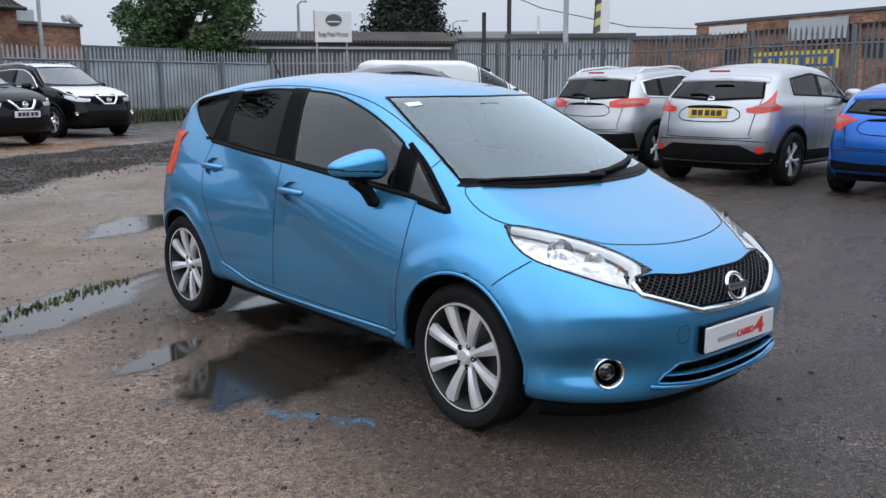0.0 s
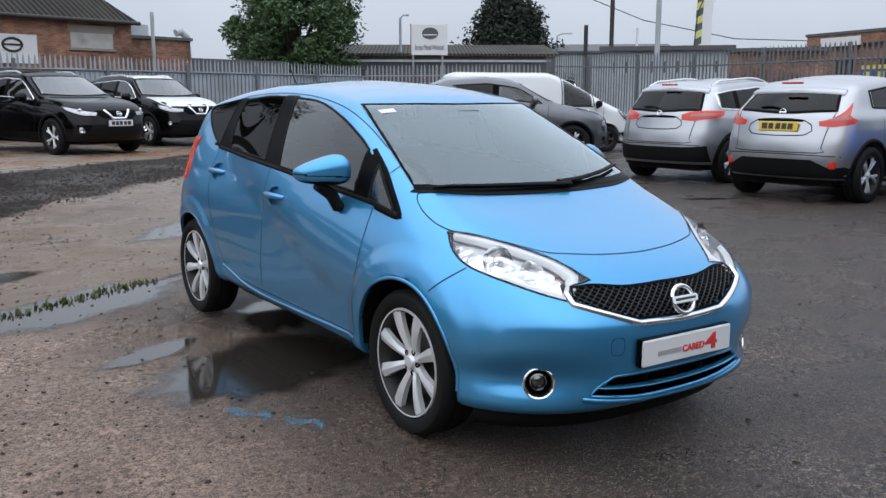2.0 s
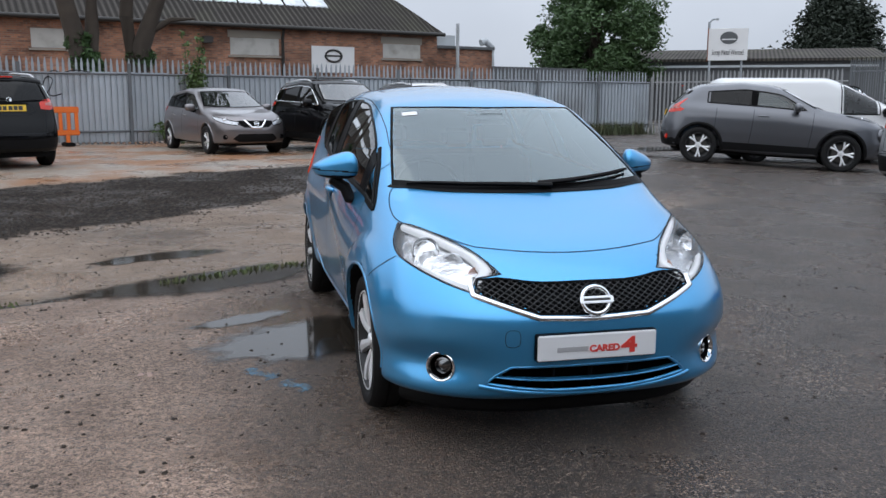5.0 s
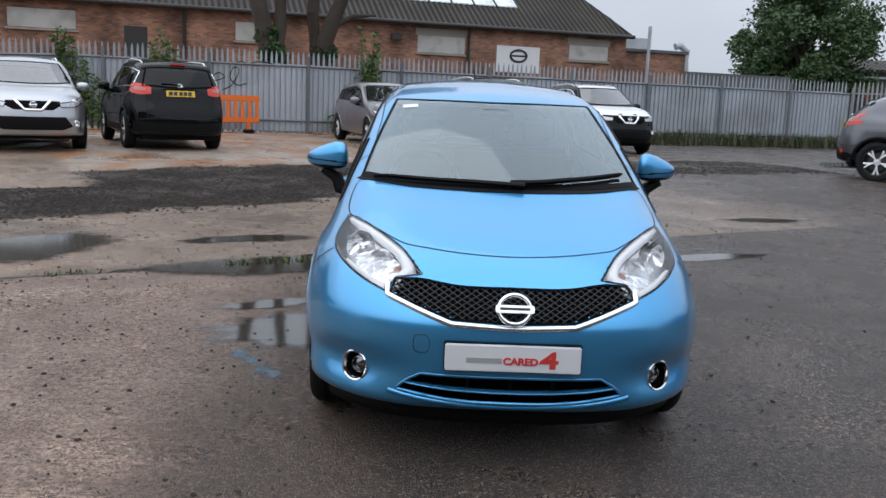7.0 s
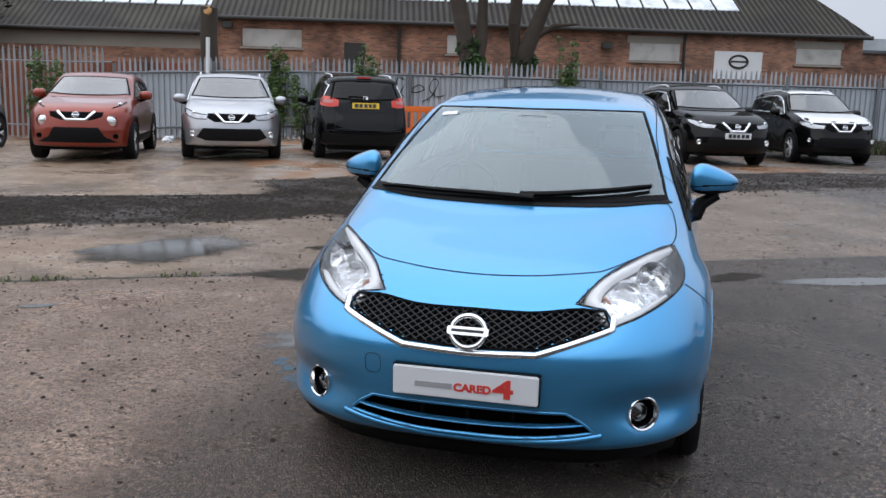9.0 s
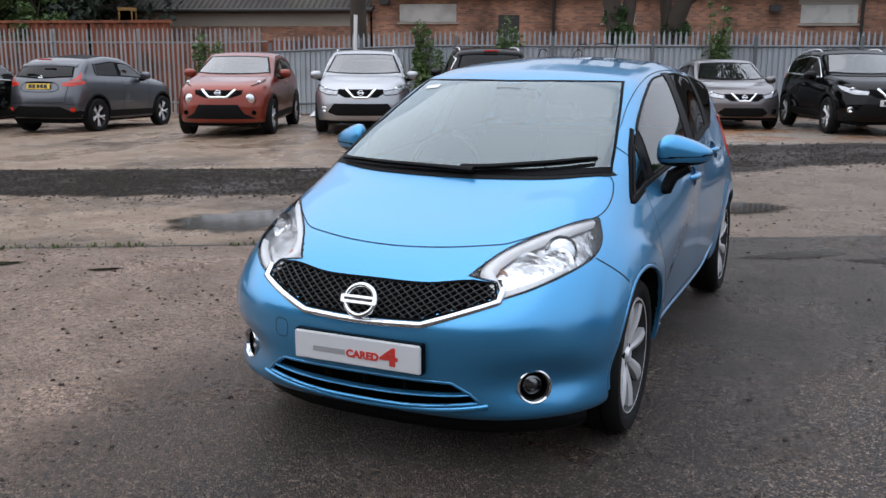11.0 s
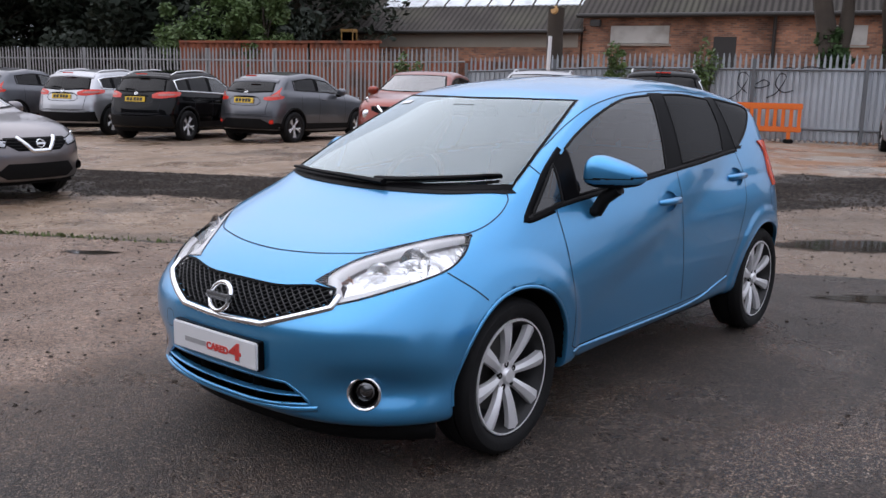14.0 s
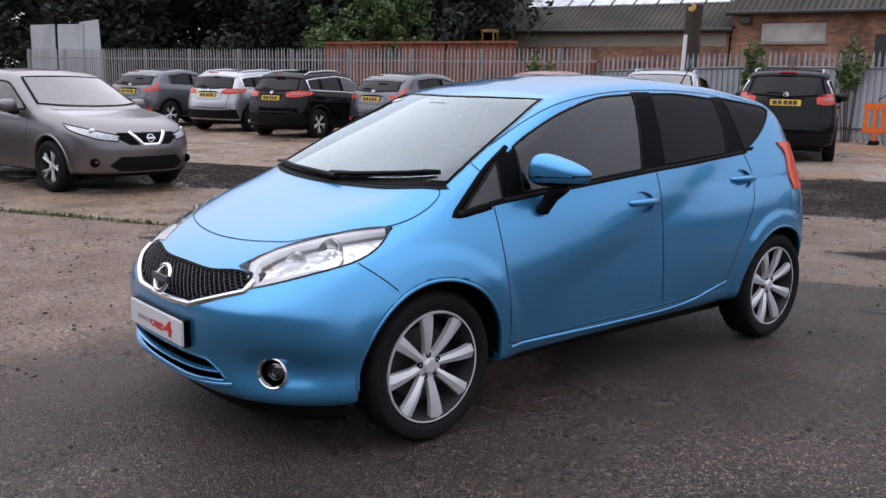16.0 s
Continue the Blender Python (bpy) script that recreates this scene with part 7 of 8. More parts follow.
def pale_mesh(h):
    """One steel pale: a folded strip with a three-pronged tip."""
    bm = bmesh.new()
    prof = [(-0.034, 0.0), (-0.018, -0.014), (0.0, -0.006), (0.018, -0.014), (0.034, 0.0)]
    rows = []
    for z, k in ((0.0, 1.0), (h - 0.14, 1.0), (h - 0.02, 0.62)):
        rows.append([bm.verts.new((x * k, y, z)) for x, y in prof])
    for p, q in zip(rows, rows[1:]):
        for i in range(4):
            bm.faces.new((p[i], p[i + 1], q[i + 1], q[i]))
    tip = bm.verts.new((0, -0.012, h + 0.05))
    for i in range(4):
        bm.faces.new((rows[-1][i], rows[-1][i + 1], tip))
    me = bpy.data.meshes.new("pale")
    bm.to_mesh(me)
    bm.free()
    return me


def palisade(name, a, b, label, mat, height=2.35, sheet=False, z=0.0, pitch=0.15, post_step=2.75):
    """A palisade fence from a to b: posts, two rails and single pales, with a sheet behind where it is closed."""
    length, turn = along((*a, 0), (*b, 0))
    fence = thing(name, label, "fence", pose(a[0], a[1], z, 0, 0, turn), kind="structure")
    def under(x):
        t = x / length
        return float(rise(a[0] + (b[0] - a[0]) * t, a[1] + (b[1] - a[1]) * t))

    pale = pale_mesh(height)
    pale.materials.append(mat)
    back = 0.09 if sheet else -0.05
    for i in range(int(length / pitch)):
        o = part("pale", pale, None, fence)
        lean = random.uniform(-0.4, 0.4)
        o.matrix_basis = pose(pitch * (i + 0.5), back, under(pitch * (i + 0.5)) + random.uniform(-0.012, 0.012), 0, lean, random.uniform(-2, 2))
    for zz in (0.35, height - 0.38):
        part("rail", tube([(x, -0.055 if sheet else -0.008, zz + under(x)) for x in np.linspace(0, length, 24)], 0.026, 4), DIM_STEEL if sheet else mat, fence)
    post = box((-0.045, -0.13, -0.3), (0.045, -0.075, height - 0.1), 0.004, 1) if sheet else box((-0.035, 0.012, -0.3), (0.035, 0.11, height + 0.02), 0.004, 1)
    first = part("post", post, DIM_STEEL if sheet else mat, fence)
    for i in range(1, int(length / post_step) + 1):
        o = part("post", first.data, None, fence)
        o.matrix_basis = pose(i * post_step, 0, under(i * post_step))
    if sheet:
        # folded sheets, each a little askew, with deep narrow grooves
        fold = ((0.0, 0.0), (0.088, 0.0), (0.102, 0.045), (0.141, 0.045))
        wide, x0, k = 0.155 * 6, 0.0, 0
        while x0 < length - 0.05:
            tall = height - 0.34 + random.uniform(-0.015, 0.015)
            xs = [(x0 + 0.155 * n + a, b) for n in range(6) for a, b in fold if x0 + 0.155 * n + a < length] + [(min(x0 + wide, length), 0.0)]
            v = [(x, y - 0.02 + 0.004 * (k % 2), zz + under(x)) for x, y in xs for zz in (0.06, tall)]
            f = [(2 * n, 2 * n + 2, 2 * n + 3, 2 * n + 1) for n in range(len(xs) - 1)]
            part("sheet", mesh_of("sheet", v, f, SHEET, smooth=False), None, fence)
            x0, k = x0 + wide, k + 1
    return fence


def unseen_wall():
    """An unseen sheet-clad wall, added to darken reflections and close the yard."""
    w = thing("wall_south", "plain dark sheet-clad wall, added unseen to darken reflections", "wall", pose(0, -15.0, 0), kind="structure")
    xs = np.arange(-34, 34, 0.125)
    v = [(x, 0.04 * (i % 4 in (1, 2)), z) for i, x in enumerate(xs) for z in (0.9, 6.2)]
    part("cladding", mesh_of("cladding", v, [(2 * i + 2, 2 * i, 2 * i + 1, 2 * i + 3) for i in range(len(xs) - 1)], YARD_SHEET, smooth=False), None, w)
    part("plinth", box((-34, -0.3, -0.3), (34, 0.03, 0.92)), STONE, w)
    part("parapet", box((-34.1, -0.4, 6.2), (34.1, 0.1, 6.45), 0.02), YARD_SHEET, w)


YARD_SHEET = material("dark_cladding", (0.10, 0.105, 0.11), 0.6, var=0.2, scale=0.6, stain=(0.05, 0.05, 0.05), stain_scale=0.8)
STONE = material("dirty_render", (0.30, 0.27, 0.23), 0.9, var=0.2, scale=0.8)
unseen_wall()
palisade("fence_back", (-14.3, 17.75), (14.5, 26.3), "closed galvanised palisade fence with corrugated sheet behind", GALV, 2.27, True, 0.0)
palisade("fence_left", (-42.0, 9.5), (-14.4, 17.72), "open weathered steel palisade fence", OLD_STEEL, 2.5, False, 0.06)
palisade("fence_corner", (14.6, 26.3), (19.5, 21.5), "open dark palisade fence at the yard's corner", OLD_STEEL, 2.3, False, 0.0)
palisade("fence_right", (19.5, 21.4), (14.8, -4.0), "open grey palisade fence beside the road", DIM_STEEL, 2.62, False, 0.0)

BRICK = bpy.data.materials.new("old_brick")
BRICK.use_nodes = True
bn_, bl_ = BRICK.node_tree.nodes, BRICK.node_tree.links
bt = bn_.new("ShaderNodeTexBrick")
bt.inputs["Scale"].default_value = 1.0
bt.inputs["Brick Width"].default_value, bt.inputs["Row Height"].default_value, bt.inputs["Mortar Size"].default_value = 0.235, 0.075, 0.008
bt.inputs["Color1"].default_value, bt.inputs["Color2"].default_value, bt.inputs["Mortar"].default_value = (0.35, 0.155, 0.088, 1), (0.145, 0.072, 0.050, 1), (0.21, 0.165, 0.13, 1)
co = bn_.new("ShaderNodeTexCoord")
sx_ = bn_.new("ShaderNodeSeparateXYZ")
cb = bn_.new("ShaderNodeCombineXYZ")
ad = bn_.new("ShaderNodeMath")
bl_.new(co.outputs["Object"], sx_.inputs[0])
bl_.new(sx_.outputs["X"], ad.inputs[0])
bl_.new(sx_.outputs["Y"], ad.inputs[1])
bl_.new(ad.outputs[0], cb.inputs["X"])
bl_.new(sx_.outputs["Z"], cb.inputs["Y"])
bl_.new(cb.outputs[0], bt.inputs["Vector"])
ns = bn_.new("ShaderNodeTexNoise")
ns.inputs["Scale"].default_value, ns.inputs["Detail"].default_value = 0.7, 8
bl_.new(co.outputs["Object"], ns.inputs["Vector"])
mr = bn_.new("ShaderNodeMapRange")
mr.inputs["From Min"].default_value, mr.inputs["From Max"].default_value, mr.inputs["To Min"].default_value, mr.inputs["To Max"].default_value = 0.32, 0.68, 0.45, 1.6
bl_.new(ns.outputs["Fac"], mr.inputs["Value"])
vm = bn_.new("ShaderNodeVectorMath")
vm.operation = "SCALE"
bl_.new(bt.outputs["Color"], vm.inputs[0])
bl_.new(mr.outputs["Result"], vm.inputs["Scale"])
bl_.new(vm.outputs[0], bn_["Principled BSDF"].inputs["Base Color"])
bn_["Principled BSDF"].inputs["Roughness"].default_value = 0.85
ROOF = material("corrugated_cement_roof", (0.058, 0.052, 0.047), 0.9, spec=0.2, var=0.35, scale=0.5, fine=0.15, stain=(0.10, 0.10, 0.07), stain_scale=0.4, stain_amount=0.4)
rn_, rl_ = ROOF.node_tree.nodes, ROOF.node_tree.links
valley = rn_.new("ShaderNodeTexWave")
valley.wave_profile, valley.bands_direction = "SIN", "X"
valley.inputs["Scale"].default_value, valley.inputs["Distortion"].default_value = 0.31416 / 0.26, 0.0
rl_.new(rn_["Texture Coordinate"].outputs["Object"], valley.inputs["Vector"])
# shade of the corrugation valleys and light on the ridges, put into the colour
valley_shade = rn_.new("ShaderNodeMix")
valley_shade.data_type = "RGBA"
valley_shade.blend_type = "MULTIPLY"
valley_shade.inputs["Factor"].default_value = 0.75
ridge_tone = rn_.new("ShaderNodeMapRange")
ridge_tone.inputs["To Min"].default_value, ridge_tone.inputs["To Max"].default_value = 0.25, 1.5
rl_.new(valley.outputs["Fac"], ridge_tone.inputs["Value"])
rl_.new(rn_["Principled BSDF"].inputs["Base Color"].links[0].from_socket, valley_shade.inputs["A"])
rl_.new(ridge_tone.outputs["Result"], valley_shade.inputs["B"])
rl_.new(valley_shade.outputs["Result"], rn_["Principled BSDF"].inputs["Base Color"])
SKYLIGHT = material("dirty_rooflight", (0.72, 0.76, 0.80), 0.4, var=0.2, scale=1.0, stain=(0.2, 0.2, 0.18), stain_scale=1.5)
BOARD = material("grey_board", (0.46, 0.45, 0.42), 0.8, var=0.15, scale=0.8, stain=(0.18, 0.15, 0.12), stain_scale=1.2, stain_amount=0.5)
RUST = material("rusty_orange_steel", (0.24, 0.072, 0.034), 0.8, var=0.3, scale=0.8, stain=(0.06, 0.035, 0.025), stain_scale=1.1, stain_amount=0.9)
PIPE = material("dark_iron", (0.03, 0.028, 0.026), 0.6)
SIGN_WHITE = material("sign_white", (0.72, 0.72, 0.72), 0.5, var=0.06, scale=1.5)
DARK_GREY = material("dark_sheet", (0.09, 0.095, 0.10), 0.7, var=0.2, scale=0.5)
PALE_GREY = material("pale_sheet", (0.42, 0.45, 0.47), 0.6, var=0.12, scale=0.4, stain=(0.2, 0.2, 0.2), stain_scale=0.6)


def roof_sheet(x0, x1, y0, z0, y1, z1, pitch=0.26):
    """A corrugated slope between two eaves lines, along x."""
    xs = np.arange(x0, x1 + 0.01, pitch / 4)
    v, f = [], []
    ny = 6
    for x in xs:
        for j in range(ny):
            t = j / (ny - 1)
            v.append((x, y0 + (y1 - y0) * t, z0 + (z1 - z0) * t + 0.055 * math.sin(2 * math.pi * x / pitch)))
    for i in range(len(xs) - 1):
        for j in range(ny - 1):
            f.append((i * ny + j, (i + 1) * ny + j, (i + 1) * ny + j + 1, i * ny + j + 1))
    return v, f


def workshop(name, label, x0, x1, eave, ridge, depth, m, windows, lights=(), hip=0.0):
    """A long brick shed: walls, corrugated roof, boarded windows, pipes."""
    b = thing(name, label, "building", m)
    part("wall", box((x0, 0, -0.5), (x1, depth, eave)), BRICK, b)
    v, f = roof_sheet(x0 - 0.2, x1 + 0.2, -0.35, eave - 0.12, depth / 2, ridge)
    for i, (x, y, z) in enumerate(v):
        if hip and x > x1 - hip * (z - eave) / (ridge - eave):
            k = x1 + 0.2 - hip * max(0, z - eave) / (ridge - eave)
            v[i] = (min(x, k), y, z)
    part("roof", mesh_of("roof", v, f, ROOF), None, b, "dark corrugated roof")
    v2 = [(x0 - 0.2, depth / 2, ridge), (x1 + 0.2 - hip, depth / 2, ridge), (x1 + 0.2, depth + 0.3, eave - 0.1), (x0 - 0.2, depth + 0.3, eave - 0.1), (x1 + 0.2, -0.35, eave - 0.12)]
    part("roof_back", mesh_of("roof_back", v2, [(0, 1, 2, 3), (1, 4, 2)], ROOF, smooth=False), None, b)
    part("gutter", tube([(x0 - 0.2, -0.40, eave - 0.15), (x1 + 0.2, -0.40, eave - 0.15)], 0.09, 8), PIPE, b)
    for (wx, wz, ww, wh) in windows:
        win = part("boarded_window", box((wx, -0.03, wz), (wx + ww, 0.05, wz + wh), 0.01, 1), BOARD, b)
        part("sill", box((wx - 0.1, -0.10, wz - 0.10), (wx + ww + 0.1, 0.02, wz - 0.02), 0.01, 1), STONE, win)
        part("lintel", box((wx - 0.1, -0.02, wz + wh + 0.01), (wx + ww + 0.1, 0.03, wz + wh + 0.32), 0.005, 1), STONE if random.random() < 0.5 else BRICK, win)
    for (lx0, lx1, t0, t1) in lights:
        for lx in np.arange(lx0, lx1, 1.1):
            yy = [-0.35 + (depth / 2 + 0.35) * t for t in (t0, t1)]
            zz = [eave - 0.12 + (ridge - eave + 0.12) * t + 0.06 for t in (t0, t1)]
            part("rooflight", mesh_of("rooflight", [(lx, yy[0], zz[0]), (lx + 1.0, yy[0], zz[0]), (lx + 1.0, yy[1], zz[1]), (lx, yy[1], zz[1]), (lx, yy[0], zz[0] - 0.05), (lx + 1.0, yy[0], zz[0] - 0.05)], [(0, 1, 2, 3), (4, 5, 1, 0)], SKYLIGHT, smooth=False), None, b)
    return b


BLD = pose(0, 35.4, 0.2, 0, 0, math.degrees(math.atan(0.296)))
shop = workshop("brick_workshop", "long old brick workshop with boarded windows and dark corrugated roof", -18.5, 9.45, 4.5, 8.4, 13, BLD,
    [(-17.3, 3.22, 2.45, 0.73), (-8.7, 3.18, 1.3, 0.75), (-0.85, 3.13, 2.2, 0.73), (6.5, 3.18, 2.0, 0.66)], [(-12.0, 3.9, 0.27, 0.42)], 2.6)
# no opening: a dark panel on the wall stands for the shade inside
part("doorway", box((-13.06, -0.02, 1.4), (-12.17, 0.06, 3.5)), PIPE, shop, "open doorway, its inner shade a flat dark panel")
for px in (-10.75, 1.5):
    part("down_pipe", tube([(px, -0.3, 4.3), (px, -0.12, 3.9), (px, -0.1, 0.0)], 0.07, 8), PIPE, shop)
for fx, fz in ((-17.9, 4.05), (-1.9, 3.7)):
    part("flood_lamp", box((fx - 0.22, -0.42, fz - 0.14), (fx + 0.22, -0.12, fz + 0.14), 0.03), PIPE, shop)
notice = part("notice_board", box((2.88, -0.06, 2.45), (5.0, -0.01, 3.63), 0.01, 1), SIGN_WHITE, shop, "white notice board with a dark oval")
logo = lathe([(-0.075, 0.33), (-0.062, 0.33)], 32, "y")
bmesh.ops.transform(logo, matrix=pose(3.95, 0, 3.2), verts=logo.verts)
part("oval", join(logo, tube([(3.95 + 0.40 * math.cos(t), -0.07, 3.2 + 0.26 * math.sin(t)) for t in np.linspace(0, 2 * math.pi, 25)], 0.05, 6), box((3.6, -0.08, 3.16), (4.3, -0.06, 3.24))), PIPE, notice)
wing = workshop("brick_wing", "low brick wing with corrugated roof and rooflights", -42, -18.6, 3.85, 7.4, 12, BLD, [(-33, 2.2, 3, 1.0)], [(-29, -18.9, 0.34, 0.52)])
part("render_band", box((-31, -0.015, 3.05), (-18.7, 0.05, 3.62), 0.01, 1), STONE, wing)
low = thing("low_brick_building", "low flat-roofed brick building with clutter on its roof", "building", BLD)
part("wall", box((9.6, 2.0, -0.5), (14.0, 9.0, 3.85)), BRICK, low)
part("roof", box((9.5, 1.9, 3.86), (14.1, 9.1, 4.0)), DARK_GREY, low)
part("roof_box", box((9.7, 3.5, 4.02), (12.6, 7.5, 4.65)), PALE_GREY, low)
part("side_wing", box((14.1, 2.6, -0.5), (21.0, 8.0, 3.05)), DARK_GREY, low)
part("flue", tube([(15.6, 4.5, 3.0), (15.6, 4.5, 4.2), (15.2, 4.5, 4.5), (14.9, 4.5, 4.4)], 0.2, 10), PALE_GREY, low)
part("mast", tube([(11.6, 1.6, 0.0), (11.6, 1.6, 5.1)], 0.09, 8), PALE_GREY, low)


# ---- trees ----
LEAF = material("broad_leaf", (0.046, 0.090, 0.028), 0.6, random_amount=0.0, var=0.35, scale=1.2, fine=0.2)
LEAF_DARK = material("dark_leaf", (0.011, 0.020, 0.010), 0.7, var=0.35, scale=1.0, fine=0.2)
LEAF_LIGHT = material("fresh_leaf", (0.075, 0.125, 0.035), 0.6, var=0.35, scale=1.5, fine=0.2)
BARK = material("bark", (0.050, 0.039, 0.030), 0.95, var=0.35, scale=3, bump=0.6, bump_scale=25)


def leaves(rng, centres, radii, count, size, squash=0.8):
    """Many small leaf blades gathered in uneven clumps."""
    v, f = [], []
    k = len(centres)
    for _ in range(count):
        i = rng.randrange(k)
        d = Vector((rng.gauss(0, 1), rng.gauss(0, 1), rng.gauss(0, 1) * squash))
        d = d.normalized() * (rng.random() ** 0.45) * radii[i]
        c = Vector(centres[i]) + d
        a = Vector((rng.gauss(0, 1), rng.gauss(0, 1), rng.gauss(0, 0.6))).normalized()
        b = a.cross(Vector((rng.gauss(0, 1), rng.gauss(0, 1), rng.gauss(0, 1)))).normalized()
        s = size * rng.uniform(0.6, 1.4)
        n = len(v)
        v += [c - a * s, c - a * s * 0.1 + b * s * 0.45, c + a * s, c - a * s * 0.1 - b * s * 0.45]
        f.append((n, n + 1, n + 2, n + 3))
    return v, f


def tree(name, label, at, height, spread, trunk_r, seed, mat, count=9000, leaf=0.16, bare=0.3, clumps=42, conifer=False):
    rng = random.Random(seed)
    t = thing(name, label, "tree", pose(*at))
    bm_list = [tube([(0, 0, -0.3), (0.05, 0, height * 0.25), (-0.1, 0.1, height * 0.55), (0.0, 0.0, height * (0.97 if conifer else 0.8))], [trunk_r * 1.2, trunk_r, trunk_r * 0.65, trunk_r * 0.15], 10)]
    centres, radii = [], []
    for i in range(clumps):
        a = rng.uniform(0, 2 * math.pi)
        u = rng.random()
        if conifer:
            z = height * (bare + (1 - bare) * u)
            r = spread * (1 - u) ** 0.8 * rng.uniform(0.35, 1.0)
            rad = spread * (0.16 + 0.22 * (1 - u))
        else:
            z = height * (bare + (1 - bare) * (0.08 + 0.84 * u))
            wide = math.sin(math.pi * min(1, 0.22 + 0.75 * u)) ** 0.6
            r = spread * wide * math.sqrt(rng.uniform(0.1, 1.0)) * 0.85
            rad = spread * rng.uniform(0.12, 0.28)
        p = (r * math.cos(a), r * math.sin(a), z)
        centres.append(p)
        radii.append(rad)
        if i % 3 == 0:
            bm_list.append(tube([(0, 0, z * 0.55), (p[0] * 0.4, p[1] * 0.4, z * 0.8), p], [trunk_r * 0.4, trunk_r * 0.22, trunk_r * 0.06], 6))
    part("trunk", join(*bm_list), BARK, t)
    v, f = leaves(rng, centres, radii, count, leaf)
    part("crown", mesh_of("crown", v, f, mat, smooth=False), None, t)
    return t


tree("broadleaf_tree", "rounded green broadleaf tree behind the fence", (22.0, 48.5, 0), 9.8, 4.8, 0.3, 3, LEAF, 42000, 0.135, 0.2, 120)
tree("conifer_tree", "dense dark conifer beyond the yard", (45.6, 56.8, 0), 10.6, 5.6, 0.3, 5, LEAF_DARK, 34000, 0.17, 0.15, 170, True)
for i, (x, y, h, s) in enumerate(((-36, 20, 11, 5.5), (-30, 24, 12, 5.5), (-42, 16, 11, 5), (-47, 12, 11, 5), (-36, 28, 13, 6), (-40, 22, 7, 4), (-33, 21, 6.5, 4), (-45, 20, 8, 4.5), (-28, 20.5, 6, 3.2), (-51, 15, 9, 5))):
    tree("dark_tree", "tall dark overgrown tree behind the open fence", (x, y, 0), h, s, 0.35, 20 + i, LEAF_DARK, 20000, 0.18, 0.04, 100)
for i, (x, y, h, s) in enumerate(((-28.3, 18.7, 6.2, 2.9), (-24.6, 18.4, 5.4, 1.7))):
    tree("green_shrub", "fresh green shrub growing above the fence", (x, y, 0), h, s, 0.1, 40 + i, LEAF_LIGHT, 9000, 0.10, 0.3, 30)
# ---- things round the yard ----
def on_fence(u, d=0.0, z=0.0):
    """A place by the back fence: u along it, d metres in front of it."""
    return (0.9589 * u + 0.2838 * d, 22.0 + 0.2838 * u - 0.9589 * d, z)


FENCE_TURN = math.degrees(math.atan2(0.2838, 0.9589))
ORANGE = material("orange_plastic", (0.75, 0.16, 0.02), 0.45, var=0.1, scale=4)


def barrier():
    x, y, _ = on_fence(-6.4, 0.75)
    b = thing("safety_barrier", "bright orange plastic safety barrier by the fence", "barrier", pose(x, y, float(rise(x, y)), 0, 0, FENCE_TURN + 4))
    part("top_rail", box((-1.05, -0.03, 0.86), (1.05, 0.03, 1.02), 0.02), ORANGE, b)
    part("middle_rail", box((-1.05, -0.03, 0.28), (1.05, 0.03, 0.42), 0.02), ORANGE, b)
    for i in range(11):
        xx = -0.98 + i * 0.196
        part("upright", box((xx - 0.045, -0.022, 0.40), (xx + 0.045, 0.022, 0.88), 0.01), ORANGE, b)
    for xx in (-0.75, 0.75):
        part("foot", box((xx - 0.12, -0.25, 0.0), (xx + 0.12, 0.25, 0.10), 0.02), BLACK, b)
        part("leg", box((xx - 0.05, -0.03, 0.08), (xx + 0.05, 0.03, 0.30), 0.01), ORANGE, b)


barrier()

# rusty hoarding and machine behind the open fence
hoard = thing("rusty_hoarding", "long rusty orange steel hoarding behind the fence", "hoarding", pose(*on_fence(-27.5, -2.2), 0, 0, FENCE_TURN))
for k in range(5):
    x0 = k * 2.85
    xs = np.arange(x0, x0 + 2.8, 0.07)
    vv = [(x, 0.05 * (1 if int((x - x0) / 0.14) % 2 else 0), z) for x in xs for z in (0.0, 2.9 if k < 3 else 2.3)]
    part("panel", mesh_of("panel", vv, [(2 * i, 2 * i + 2, 2 * i + 3, 2 * i + 1) for i in range(len(xs) - 1)], RUST, smooth=False), None, hoard)
part("cap_rail", box((0.0, -0.05, 2.86), (8.5, 0.1, 2.95), 0.01), RUST, hoard)
YELLOW = material("faded_yellow_paint", (0.30, 0.17, 0.045), 0.6, var=0.2, scale=2, stain=(0.15, 0.08, 0.04), stain_scale=2)
for x, y, z, k in ((-24.6, 22.9, 2.75, 0.42), (-29.1, 18.9, 2.75, 0.8)):
    cab = thing("machine_cab", "faded yellow machine cab showing above the hoarding", "machine", pose(x, y, 0, 0, 0, 20) @ Matrix.Diagonal((k, k, 1, 1)))
    part("post_box", box((-0.7, -0.5, 0.2), (0.7, 0.5, z), 0.05), RUST, cab)
    part("cab_frame", join(*[box((a - 0.05, b - 0.05, z), (a + 0.05, b + 0.05, z + 0.85)) for a in (-0.6, 0.6) for b in (-0.45, 0.45)]), YELLOW, cab)
    part("cab_roof", box((-0.7, -0.55, z + 0.85), (0.7, 0.55, z + 0.97), 0.03), YELLOW, cab)
    part("cab_glass", box((-0.55, -0.42, z + 0.05), (0.55, 0.42, z + 0.84)), DARK_GLASS, cab)
sheets = thing("steel_sheets", "tall pale steel sheets standing behind the fence", "sheeting", pose(*on_fence(-42.2, -0.8), 0, 0, FENCE_TURN))
